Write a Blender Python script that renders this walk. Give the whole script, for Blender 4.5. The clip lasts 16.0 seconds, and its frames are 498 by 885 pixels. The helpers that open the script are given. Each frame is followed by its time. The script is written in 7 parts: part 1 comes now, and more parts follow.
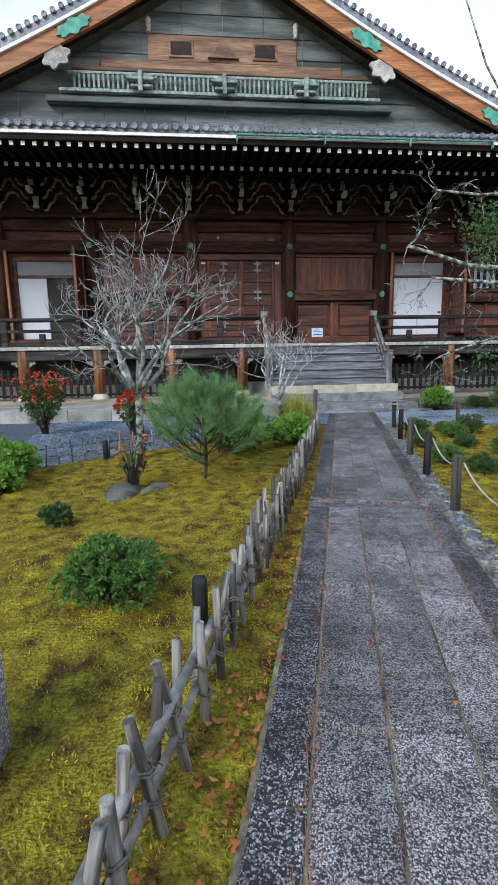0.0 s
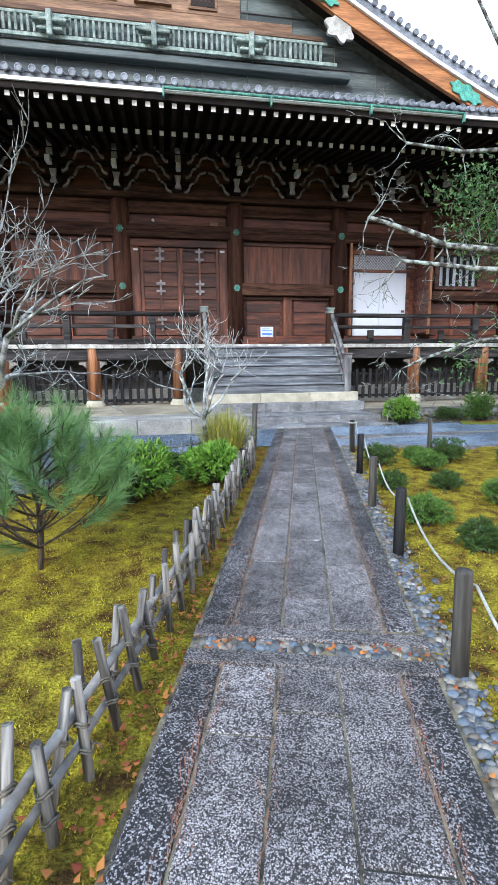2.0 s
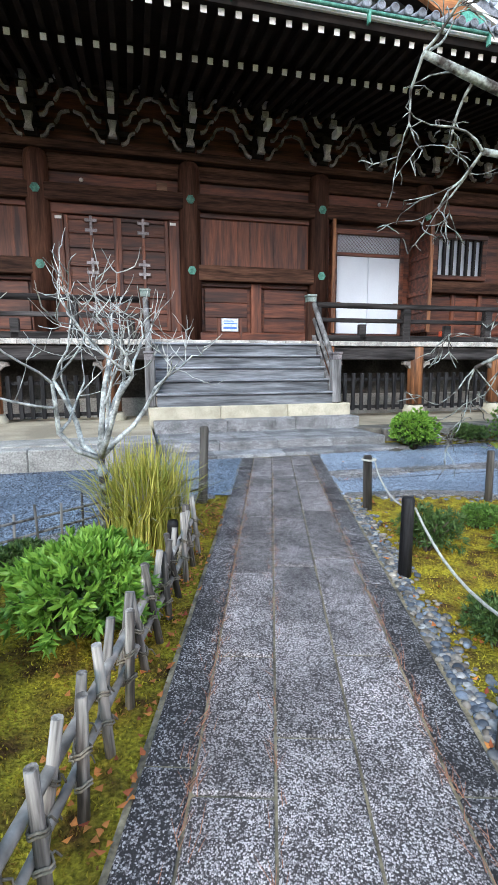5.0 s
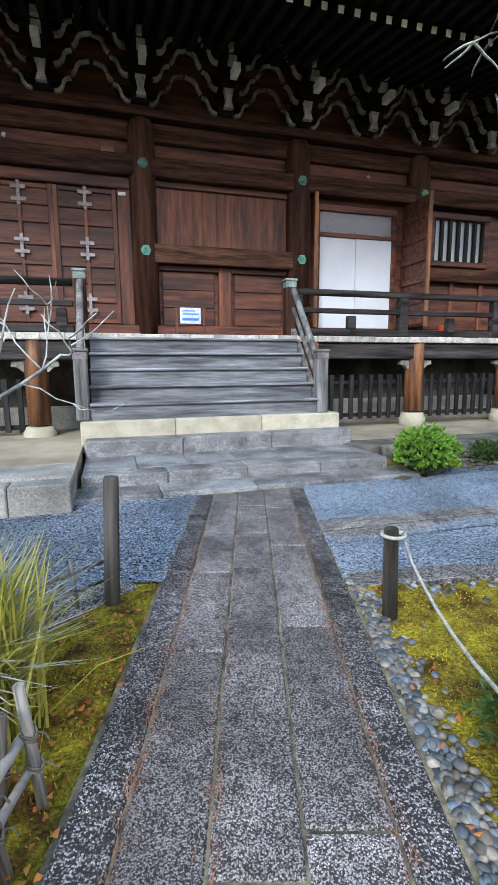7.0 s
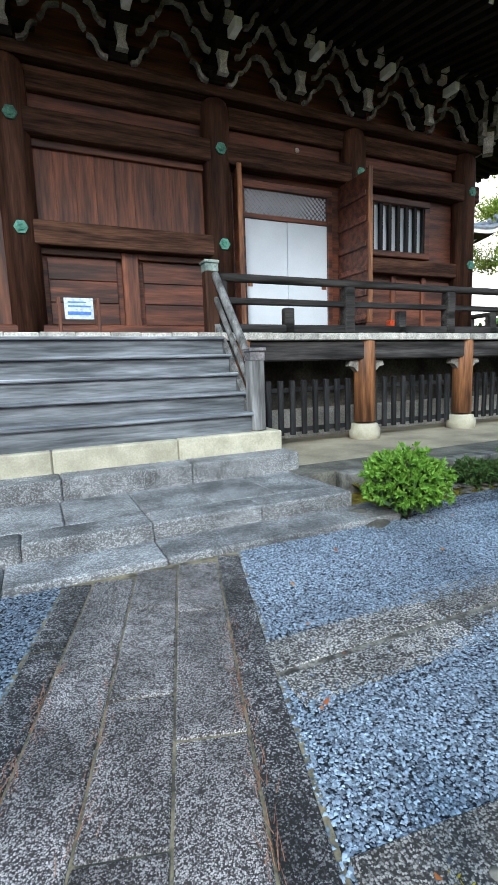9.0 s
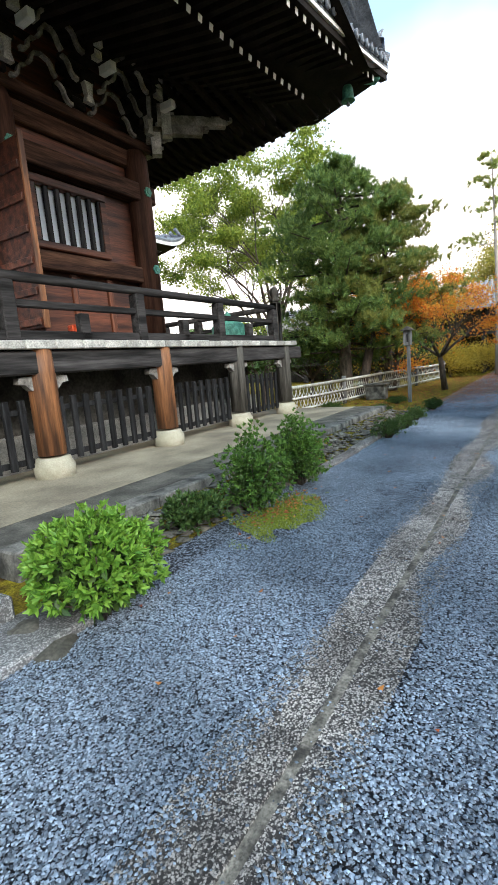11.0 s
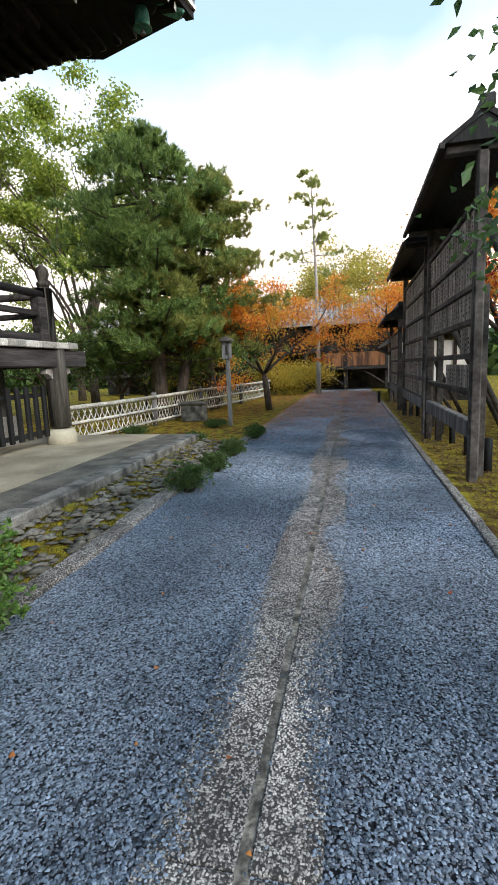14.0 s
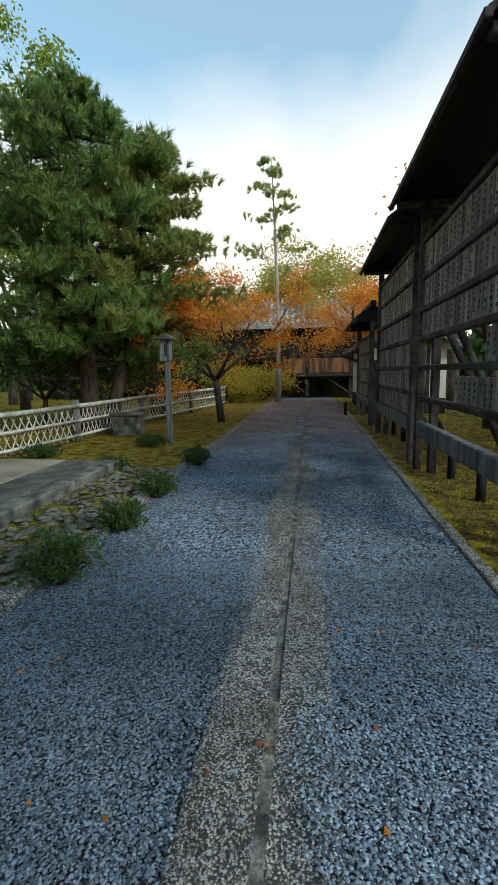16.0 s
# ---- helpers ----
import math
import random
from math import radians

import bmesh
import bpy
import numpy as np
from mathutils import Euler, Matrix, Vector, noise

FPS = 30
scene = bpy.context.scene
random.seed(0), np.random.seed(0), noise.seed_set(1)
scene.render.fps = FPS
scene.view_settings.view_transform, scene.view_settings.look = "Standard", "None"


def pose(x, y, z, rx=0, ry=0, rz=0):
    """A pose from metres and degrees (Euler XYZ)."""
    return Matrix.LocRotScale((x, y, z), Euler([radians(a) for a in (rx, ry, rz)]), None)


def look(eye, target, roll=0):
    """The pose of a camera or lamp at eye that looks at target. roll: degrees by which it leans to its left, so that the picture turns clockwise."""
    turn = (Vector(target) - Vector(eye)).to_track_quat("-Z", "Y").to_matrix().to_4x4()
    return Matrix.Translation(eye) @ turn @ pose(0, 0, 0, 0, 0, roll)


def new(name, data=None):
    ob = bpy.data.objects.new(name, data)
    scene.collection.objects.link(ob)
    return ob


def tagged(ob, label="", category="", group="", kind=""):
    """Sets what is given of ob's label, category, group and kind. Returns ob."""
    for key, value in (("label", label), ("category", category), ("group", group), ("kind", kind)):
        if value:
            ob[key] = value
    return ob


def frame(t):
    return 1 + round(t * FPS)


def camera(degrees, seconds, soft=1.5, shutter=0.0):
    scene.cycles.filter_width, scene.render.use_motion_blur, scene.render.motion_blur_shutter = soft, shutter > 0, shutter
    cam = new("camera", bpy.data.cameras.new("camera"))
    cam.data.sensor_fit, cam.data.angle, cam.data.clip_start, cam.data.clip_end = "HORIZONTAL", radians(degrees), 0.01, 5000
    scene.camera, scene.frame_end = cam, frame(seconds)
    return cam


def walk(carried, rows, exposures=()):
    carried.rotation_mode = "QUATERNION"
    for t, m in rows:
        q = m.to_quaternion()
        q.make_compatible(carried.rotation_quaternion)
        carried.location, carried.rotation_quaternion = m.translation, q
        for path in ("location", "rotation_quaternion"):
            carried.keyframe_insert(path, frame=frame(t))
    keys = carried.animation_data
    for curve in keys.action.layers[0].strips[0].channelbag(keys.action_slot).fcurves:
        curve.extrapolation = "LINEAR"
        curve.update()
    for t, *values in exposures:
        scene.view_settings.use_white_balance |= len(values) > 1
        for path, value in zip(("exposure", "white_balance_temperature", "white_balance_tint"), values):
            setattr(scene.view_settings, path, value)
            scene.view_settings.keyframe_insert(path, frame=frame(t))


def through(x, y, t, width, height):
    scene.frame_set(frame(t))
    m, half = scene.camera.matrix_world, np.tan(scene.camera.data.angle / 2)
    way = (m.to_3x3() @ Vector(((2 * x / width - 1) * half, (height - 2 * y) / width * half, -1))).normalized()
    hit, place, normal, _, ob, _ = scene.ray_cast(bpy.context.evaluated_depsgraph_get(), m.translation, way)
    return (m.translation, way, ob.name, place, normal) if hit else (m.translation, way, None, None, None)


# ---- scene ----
cam = camera(55.7, 16.0, 0.8)
# seconds, x, y, z, yaw, pitch, roll
ROWS = [
    (0.0, -3.398, -13.874, 1.443, -5.70, -9.63, 1.02),
    (0.5, -3.147, -13.316, 1.487, -7.20, -9.79, 0.89),
    (1.0, -2.863, -12.779, 1.528, -8.42, -10.06, 0.63),
    (1.5, -2.614, -12.209, 1.550, -9.30, -10.01, 0.51),
    (2.0, -2.398, -11.627, 1.553, -9.98, -9.75, 0.52),
    (2.5, -2.194, -11.045, 1.535, -10.45, -9.52, 0.47),
    (3.0, -2.024, -10.481, 1.496, -10.77, -9.34, 0.49),
    (3.5, -1.863, -9.937, 1.453, -11.40, -9.07, 0.54),
    (4.0, -1.797, -9.368, 1.424, -12.26, -8.86, 0.40),
    (4.5, -1.680, -8.821, 1.408, -13.00, -8.78, 0.35),
    (5.0, -1.552, -8.291, 1.422, -13.73, -8.89, 0.30),
    (5.5, -1.404, -7.781, 1.447, -14.39, -8.98, 0.30),
    (6.0, -1.232, -7.280, 1.475, -15.04, -9.12, 0.29),
    (6.5, -1.023, -6.787, 1.487, -15.62, -9.16, 0.35),
    (7.0, -0.800, -6.299, 1.487, -16.27, -9.19, 0.36),
    (7.5, -0.567, -5.817, 1.489, -16.67, -9.01, 0.54),
    (8.0, -0.372, -5.342, 1.495, -17.97, -8.91, 0.66),
    (8.5, -0.197, -4.880, 1.487, -20.39, -8.77, 1.01),
    (9.0, 0.044, -4.402, 1.441, -24.42, -8.32, 1.99),
    (9.5, 0.337, -3.973, 1.392, -30.03, -7.93, 3.27),
    (10.0, 0.676, -3.650, 1.375, -37.74, -7.89, 4.31),
    (10.5, 1.058, -3.467, 1.417, -47.55, -8.39, 4.80),
    (11.0, 1.436, -3.314, 1.472, -58.19, -9.05, 4.93),
    (11.5, 1.944, -3.181, 1.513, -65.48, -9.42, 4.36),
    (12.0, 2.399, -3.092, 1.521, -70.98, -9.69, 3.65),
    (12.5, 2.958, -2.962, 1.510, -73.60, -9.93, 3.16),
    (13.0, 3.482, -2.886, 1.490, -75.26, -9.86, 2.79),
    (13.5, 4.011, -2.849, 1.472, -76.63, -9.37, 2.45),
    (14.0, 4.609, -2.856, 1.463, -77.85, -8.96, 2.26),
    (14.5, 5.177, -2.782, 1.478, -79.34, -8.72, 1.84),
    (15.0, 5.716, -2.724, 1.490, -80.89, -8.61, 1.58),
    (15.5, 6.315, -2.688, 1.490, -81.82, -8.49, 1.32),
    (16.0, 6.921, -2.687, 1.482, -82.64, -8.56, 0.89),
]
EXPOSURES = [(0.0, 0.1, 6480, 20.5), (0.5, 0.37, 6460, 20.5), (1.0, 0.56, 6410, 21.5), (2.5, 0.8, 6390, 21.5), (3.5, 0.87, 6420, 21.5), (6.5, 0.64, 6620, 21.5), (7.0, 0.63, 6560, 21.0), (8.0, 0.62, 6330, 17.0), (10.3, 0.64, 6770, 13.5), (11.0, 0.61, 6882, 16.5), (13.0, 0.53, 7113, 20.0), (14.5, 0.34, 7186, 19.5), (16.0, -0.2, 6900, 6)]
walk(cam, [(t, pose(x, y, z, 90 + pitch, roll, yaw)) for t, x, y, z, yaw, pitch, roll in ROWS], EXPOSURES)

# ---- world and sun: bright thin cloud with blue gaps ----
world = bpy.data.worlds.new("sky")
scene.world = world
world.use_nodes = True
wn, wl = world.node_tree.nodes, world.node_tree.links
wn.clear()
sky = wn.new("ShaderNodeTexSky")
sky.sky_type = "NISHITA"
sky.sun_disc = False
SUN_EL, SUN_AZ = radians(32), radians(215)
sky.sun_elevation, sky.sun_rotation = SUN_EL, SUN_AZ
sky.air_density, sky.dust_density = 1.0, 1.5
wtc = wn.new("ShaderNodeTexCoord")
wcl = wn.new("ShaderNodeTexNoise")
wcl.inputs["Scale"].default_value, wcl.inputs["Detail"].default_value = 1.3, 5.0
wrp = wn.new("ShaderNodeValToRGB")
wrp.color_ramp.elements[0].color = (0.2, 0.2, 0.2, 1)
wrp.color_ramp.elements[0].position, wrp.color_ramp.elements[1].position = 0.35, 0.7
wmx = wn.new("ShaderNodeMix")
wmx.data_type = "RGBA"
wmx.inputs[7].default_value = (9.8, 9.6, 9.5, 1)
wbg = wn.new("ShaderNodeBackground")
wbg.inputs["Strength"].default_value = 0.15
wout = wn.new("ShaderNodeOutputWorld")
wl.new(wtc.outputs["Generated"], wcl.inputs["Vector"])
wsep = wn.new("ShaderNodeSeparateXYZ")
wl.new(wtc.outputs["Generated"], wsep.inputs[0])
wlow = wn.new("ShaderNodeMapRange")
wlow.inputs[1].default_value, wlow.inputs[2].default_value, wlow.inputs[3].default_value, wlow.inputs[4].default_value = 0.16, 0.6, 0.36, -0.2
wl.new(wsep.outputs[2], wlow.inputs[0])
wadd = wn.new("ShaderNodeMath")
wadd.operation = "ADD"
wl.new(wcl.outputs["Fac"], wadd.inputs[0])
wl.new(wlow.outputs[0], wadd.inputs[1])
wl.new(wadd.outputs[0], wrp.inputs["Fac"])
wl.new(wrp.outputs["Color"], wmx.inputs[0])
wsc = wn.new("ShaderNodeVectorMath")
wsc.operation = "MULTIPLY"
wsc.inputs[1].default_value = (0.92, 1.98, 2.12)
wl.new(sky.outputs["Color"], wsc.inputs[0])
wl.new(wsc.outputs[0], wmx.inputs[6])
wl.new(wmx.outputs[2], wbg.inputs["Color"])
wl.new(wbg.outputs["Background"], wout.inputs["Surface"])
sun = new("sun", bpy.data.lights.new("sun", "SUN"))
sun.data.energy, sun.data.angle, sun.data.color = 1.9, radians(14), (1.0, 0.95, 0.88)
sun.matrix_world = look((0, 0, 40), (40 * math.sin(SUN_AZ - math.pi) , 40 * math.cos(SUN_AZ - math.pi), 40 - 40 * math.tan(SUN_EL)))


# ---- materials ----
def mat(name, dark, light, scale=3.0, fine=40.0, rough=0.7, bump=0.3, stretch=(1, 1, 1), vary=0.25, island=False, metal=0.0, contrast=0.5, dist=0.01, grain=0.35):
    """Two colours blended by a coarse noise, darkened by a fine grain, with relief; vary: the spread between pieces."""
    m = bpy.data.materials.new(name)
    m.use_nodes = True
    n, l = m.node_tree.nodes, m.node_tree.links
    bsdf = n["Principled BSDF"]
    tc = n.new("ShaderNodeTexCoord")
    mp = n.new("ShaderNodeMapping")
    mp.inputs["Scale"].default_value = stretch
    l.new(tc.outputs["Object"], mp.inputs["Vector"])
    info = n.new("ShaderNodeObjectInfo")
    rnd = info.outputs["Random"]
    if island:
        rnd = n.new("ShaderNodeNewGeometry").outputs["Random Per Island"]
    shift = n.new("ShaderNodeVectorMath")
    shift.operation = "MULTIPLY_ADD"
    comb = n.new("ShaderNodeCombineXYZ")
    for s in range(3):
        l.new(info.outputs["Random"], comb.inputs[s])
    l.new(comb.outputs[0], shift.inputs[0])
    shift.inputs[1].default_value = (7, 11, 5)
    l.new(mp.outputs[0], shift.inputs[2])
    a = n.new("ShaderNodeTexNoise")
    a.inputs["Scale"].default_value, a.inputs["Detail"].default_value = scale, 5
    b = n.new("ShaderNodeTexNoise")
    b.inputs["Scale"].default_value, b.inputs["Detail"].default_value = fine, 4
    l.new(shift.outputs[0], a.inputs["Vector"])
    l.new(shift.outputs[0], b.inputs["Vector"])
    ramp = n.new("ShaderNodeValToRGB")
    ramp.color_ramp.elements[0].position, ramp.color_ramp.elements[1].position = 0.5 - 0.25 * (1.1 - contrast), 0.5 + 0.25 * (1.1 - contrast)
    ramp.color_ramp.elements[0].color, ramp.color_ramp.elements[1].color = (*dark, 1), (*light, 1)
    l.new(a.outputs["Fac"], ramp.inputs["Fac"])
    g = n.new("ShaderNodeMapRange")
    g.inputs[1].default_value, g.inputs[2].default_value, g.inputs[3].default_value, g.inputs[4].default_value = 0.3, 0.7, 1 - grain, 1 + grain
    l.new(b.outputs["Fac"], g.inputs[0])
    v = n.new("ShaderNodeMapRange")
    v.inputs[3].default_value, v.inputs[4].default_value = 1 - vary, 1 + vary
    l.new(rnd, v.inputs[0])
    mul = n.new("ShaderNodeMath")
    mul.operation = "MULTIPLY"
    l.new(g.outputs[0], mul.inputs[0])
    l.new(v.outputs[0], mul.inputs[1])
    out = n.new("ShaderNodeVectorMath")
    out.operation = "SCALE"
    l.new(ramp.outputs["Color"], out.inputs[0])
    l.new(mul.outputs[0], out.inputs["Scale"])
    l.new(out.outputs[0], bsdf.inputs["Base Color"])
    bsdf.inputs["Roughness"].default_value, bsdf.inputs["Metallic"].default_value = rough, metal
    if bump:
        bp = n.new("ShaderNodeBump")
        bp.inputs["Strength"].default_value, bp.inputs["Distance"].default_value = bump, dist
        l.new(b.outputs["Fac"], bp.inputs["Height"])
        l.new(bp.outputs["Normal"], bsdf.inputs["Normal"])
    return m


def speckle(name, base, chips, cell=75.0, share=0.5, tint=0.3, rough=0.75, stain=(0.5, 1.15)):
    """Washed aggregate: pale chips set in a dark binder, with stains."""
    m = mat(name, base, base, 1.5, 60, rough, 0.0)
    n, l = m.node_tree.nodes, m.node_tree.links
    bsdf = n["Principled BSDF"]
    src = n["Vector Math"].outputs[0]
    vo = n.new("ShaderNodeTexVoronoi")
    vo.inputs["Scale"].default_value = cell
    wob = n.new("ShaderNodeTexNoise")
    wob.inputs["Scale"].default_value = cell * 1.3
    l.new(src, wob.inputs["Vector"])
    wmix = n.new("ShaderNodeVectorMath")
    wmix.operation = "MULTIPLY_ADD"
    wmix.inputs[1].default_value = (1.5 / cell,) * 3
    l.new(wob.outputs["Color"], wmix.inputs[0])
    l.new(src, wmix.inputs[2])
    l.new(wmix.outputs[0], vo.inputs["Vector"])
    sep = n.new("ShaderNodeSeparateColor")
    l.new(vo.outputs["Color"], sep.inputs[0])
    st = n.new("ShaderNodeTexNoise")
    st.inputs["Scale"].default_value, st.inputs["Detail"].default_value = 2.2, 6
    l.new(src, st.inputs["Vector"])
    edge = n.new("ShaderNodeMapRange")
    edge.inputs[1].default_value, edge.inputs[2].default_value, edge.inputs[3].default_value, edge.inputs[4].default_value = 0.40, 0.68, 1, 0
    l.new(vo.outputs["Distance"], edge.inputs[0])
    pick = n.new("ShaderNodeMapRange")
    pick.inputs[1].default_value, pick.inputs[2].default_value = share - 0.1, share + 0.5
    patch = n.new("ShaderNodeTexNoise")
    patch.inputs["Scale"].default_value, patch.inputs["Detail"].default_value = 14, 4
    l.new(src, patch.inputs["Vector"])
    padd = n.new("ShaderNodeMath")
    padd.operation = "MULTIPLY_ADD"
    padd.inputs[1].default_value = 1.1
    l.new(patch.outputs["Fac"], padd.inputs[0])
    l.new(sep.outputs[0], padd.inputs[2])
    pfix = n.new("ShaderNodeMath")
    pfix.operation = "SUBTRACT"
    pfix.inputs[1].default_value = 0.55
    l.new(padd.outputs[0], pfix.inputs[0])
    l.new(pfix.outputs[0], pick.inputs[0])
    fac = n.new("ShaderNodeMath")
    fac.operation = "MULTIPLY"
    l.new(edge.outputs[0], fac.inputs[0])
    l.new(pick.outputs[0], fac.inputs[1])
    mx = n.new("ShaderNodeMix")
    mx.data_type = "RGBA"
    mx.inputs[6].default_value, mx.inputs[7].default_value = (*base, 1), (*chips, 1)
    l.new(fac.outputs[0], mx.inputs[0])
    sr = n.new("ShaderNodeMapRange")
    sr.inputs[1].default_value, sr.inputs[2].default_value, sr.inputs[3].default_value, sr.inputs[4].default_value = 0.3, 0.7, stain[0], stain[1]
    l.new(st.outputs["Fac"], sr.inputs[0])
    v = n.new("ShaderNodeMapRange")
    v.inputs[3].default_value, v.inputs[4].default_value = 1 - tint, 1 + tint
    l.new(n["Object Info"].outputs["Random"], v.inputs[0])
    mul = n.new("ShaderNodeMath")
    mul.operation = "MULTIPLY"
    l.new(sr.outputs[0], mul.inputs[0])
    l.new(v.outputs[0], mul.inputs[1])
    sc = n.new("ShaderNodeVectorMath")
    sc.operation = "SCALE"
    l.new(mx.outputs[2], sc.inputs[0])
    l.new(mul.outputs[0], sc.inputs["Scale"])
    l.new(sc.outputs[0], bsdf.inputs["Base Color"])
    bp = n.new("ShaderNodeBump")
    bp.inputs["Strength"].default_value, bp.inputs["Distance"].default_value = 0.6, 0.006
    l.new(fac.outputs[0], bp.inputs["Height"])
    l.new(bp.outputs["Normal"], bsdf.inputs["Normal"])
    return m


def leafy(name, a, b, rough=0.5, through=0.35, patch=0.0):
    """Leaves: a colour between a and b for each leaf, with some light coming through."""
    m = bpy.data.materials.new(name)
    m.use_nodes = True
    n, l = m.node_tree.nodes, m.node_tree.links
    bsdf, out = n["Principled BSDF"], n["Material Output"]
    geo = n.new("ShaderNodeNewGeometry")
    mx = n.new("ShaderNodeMix")
    mx.data_type = "RGBA"
    mx.inputs[6].default_value, mx.inputs[7].default_value = (*a, 1), (*b, 1)
    if patch:
        tc, nz = n.new("ShaderNodeTexCoord"), n.new("ShaderNodeTexNoise")
        nz.inputs["Scale"].default_value, nz.inputs["Detail"].default_value = patch, 5
        l.new(tc.outputs["Object"], nz.inputs["Vector"])
        rg = n.new("ShaderNodeMapRange")
        rg.inputs[1].default_value, rg.inputs[2].default_value, rg.inputs[4].default_value = 0.42, 0.62, 0.75
        l.new(nz.outputs["Fac"], rg.inputs[0])
        am = n.new("ShaderNodeMath")
        am.operation = "MULTIPLY_ADD"
        am.inputs[1].default_value = 0.35
        l.new(geo.outputs["Random Per Island"], am.inputs[0])
        l.new(rg.outputs[0], am.inputs[2])
        l.new(am.outputs[0], mx.inputs[0])
    else:
        l.new(geo.outputs["Random Per Island"], mx.inputs[0])
    l.new(mx.outputs[2], bsdf.inputs["Base Color"])
    bsdf.inputs["Roughness"].default_value = rough
    tr = n.new("ShaderNodeBsdfTranslucent")
    l.new(mx.outputs[2], tr.inputs["Color"])
    sh = n.new("ShaderNodeMixShader")
    sh.inputs[0].default_value = through
    l.new(bsdf.outputs[0], sh.inputs[1])
    l.new(tr.outputs[0], sh.inputs[2])
    l.new(sh.outputs[0], out.inputs["Surface"])
    return m


LONGX, LONGZ, LONGY = (0.25, 3, 3), (3, 3, 0.25), (3, 0.25, 3)
M_WOOD = mat("brown_wood", (0.030, 0.010, 0.007), (0.135, 0.043, 0.023), 2.5, 14, 0.55, 0.4, LONGX, contrast=0.6)
M_WOODV = mat("brown_boards", (0.042, 0.014, 0.010), (0.21, 0.068, 0.033), 2.0, 12, 0.55, 0.4, LONGZ, vary=0.12)
M_BEAM = mat("weathered_beam", (0.024, 0.011, 0.008), (0.10, 0.049, 0.031), 3, 12, 0.7, 0.5, LONGX)
M_COL = mat("column_wood", (0.03, 0.013, 0.009), (0.10, 0.046, 0.03), 2, 12, 0.65, 0.4, LONGZ)
# eave wood coloured near black, which paints in the shade under the roof
M_DARK = mat("shaded_eave_wood", (0.006, 0.0045, 0.004), (0.018, 0.013, 0.011), 2, 20, 0.75, 0.3)
M_CARVE = mat("carved_wood", (0.12, 0.11, 0.10), (0.34, 0.32, 0.30), 4, 30, 0.7, 0.3)
M_PALE = mat("pale_edge", (0.28, 0.27, 0.25), (0.5, 0.48, 0.45), 5, 40, 0.7, 0.2)
M_WHITE = mat("white_paint", (0.62, 0.62, 0.6), (0.8, 0.8, 0.78), 5, 60, 0.6, 0.1, vary=0.15, grain=0.1)
M_ORANGE = mat("warm_wood", (0.07, 0.028, 0.014), (0.32, 0.13, 0.052), 2.2, 14, 0.6, 0.4, LONGZ, contrast=0.65)
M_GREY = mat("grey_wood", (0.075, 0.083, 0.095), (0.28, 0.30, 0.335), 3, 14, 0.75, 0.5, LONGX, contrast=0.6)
# darker copy of grey_wood, with the risers' shade in the colour
M_RISER = mat("shaded_riser_wood", (0.045, 0.05, 0.058), (0.20, 0.215, 0.24), 3, 14, 0.75, 0.5, LONGX)
M_LOG = mat("log_wood", (0.028, 0.025, 0.022), (0.115, 0.106, 0.095), 3, 14, 0.8, 0.5, LONGZ)
M_PLATL = mat("pale_platform_stone", (0.20, 0.197, 0.187), (0.42, 0.41, 0.385), 1.6, 45, 0.85, 0.3)
M_GREYV = mat("grey_post_wood", (0.085, 0.083, 0.083), (0.23, 0.23, 0.235), 3, 14, 0.75, 0.5, LONGZ)
M_GREYY = mat("grey_rail_wood", (0.013, 0.012, 0.012), (0.058, 0.053, 0.053), 3, 14, 0.75, 0.5, LONGX)
M_TILE = mat("roof_tile", (0.11, 0.125, 0.15), (0.24, 0.265, 0.31), 5, 30, 0.45, 0.2)
M_COPPER = mat("green_copper", (0.02, 0.13, 0.10), (0.09, 0.32, 0.25), 9, 40, 0.6, 0.2)
M_VERD = mat("bright_verdigris", (0.03, 0.24, 0.19), (0.10, 0.42, 0.33), 6, 40, 0.6, 0.2)
M_TEAL = mat("dark_gable_boards", (0.028, 0.040, 0.042), (0.10, 0.125, 0.125), 1.2, 12, 0.6, 0.3, LONGX, contrast=0.7)
M_BARGE = mat("barge_board", (0.22, 0.08, 0.025), (0.42, 0.17, 0.06), 2, 12, 0.6, 0.4, LONGX)
M_GABW = mat("gable_planks", (0.10, 0.05, 0.03), (0.26, 0.15, 0.09), 1.5, 12, 0.7, 0.4, LONGX)
M_CELADON = mat("pale_green_paint", (0.10, 0.15, 0.14), (0.28, 0.345, 0.315), 6, 40, 0.7, 0.2)
M_PAPER = mat("white_screen", (0.54, 0.60, 0.68), (0.62, 0.68, 0.76), 1, 30, 0.6, 0.0, vary=0.03, grain=0.03)
M_STONE = speckle("grey_step_stone", (0.14, 0.14, 0.147), (0.50, 0.505, 0.52), 95, 0.25, 0.12, 0.75, (0.35, 1.35))
M_ROCK = mat("rock", (0.05, 0.048, 0.04), (0.16, 0.15, 0.13), 3, 40, 0.9, 0.5)
M_CREAM = mat("cream_stone", (0.36, 0.33, 0.25), (0.52, 0.48, 0.38), 4, 50, 0.8, 0.3, vary=0.08, grain=0.12)
M_PLAT = mat("platform_plaster", (0.23, 0.195, 0.145), (0.43, 0.37, 0.275), 1.3, 40, 0.85, 0.2, grain=0.2)
M_PLATG = mat("platform_stone", (0.04, 0.039, 0.036), (0.23, 0.222, 0.205), 5, 45, 0.85, 0.4)
M_SLAB = speckle("path_aggregate", (0.046, 0.038, 0.037), (0.64, 0.585, 0.58), 165, 0.24, 0.25, 0.8, (0.42, 1.15))
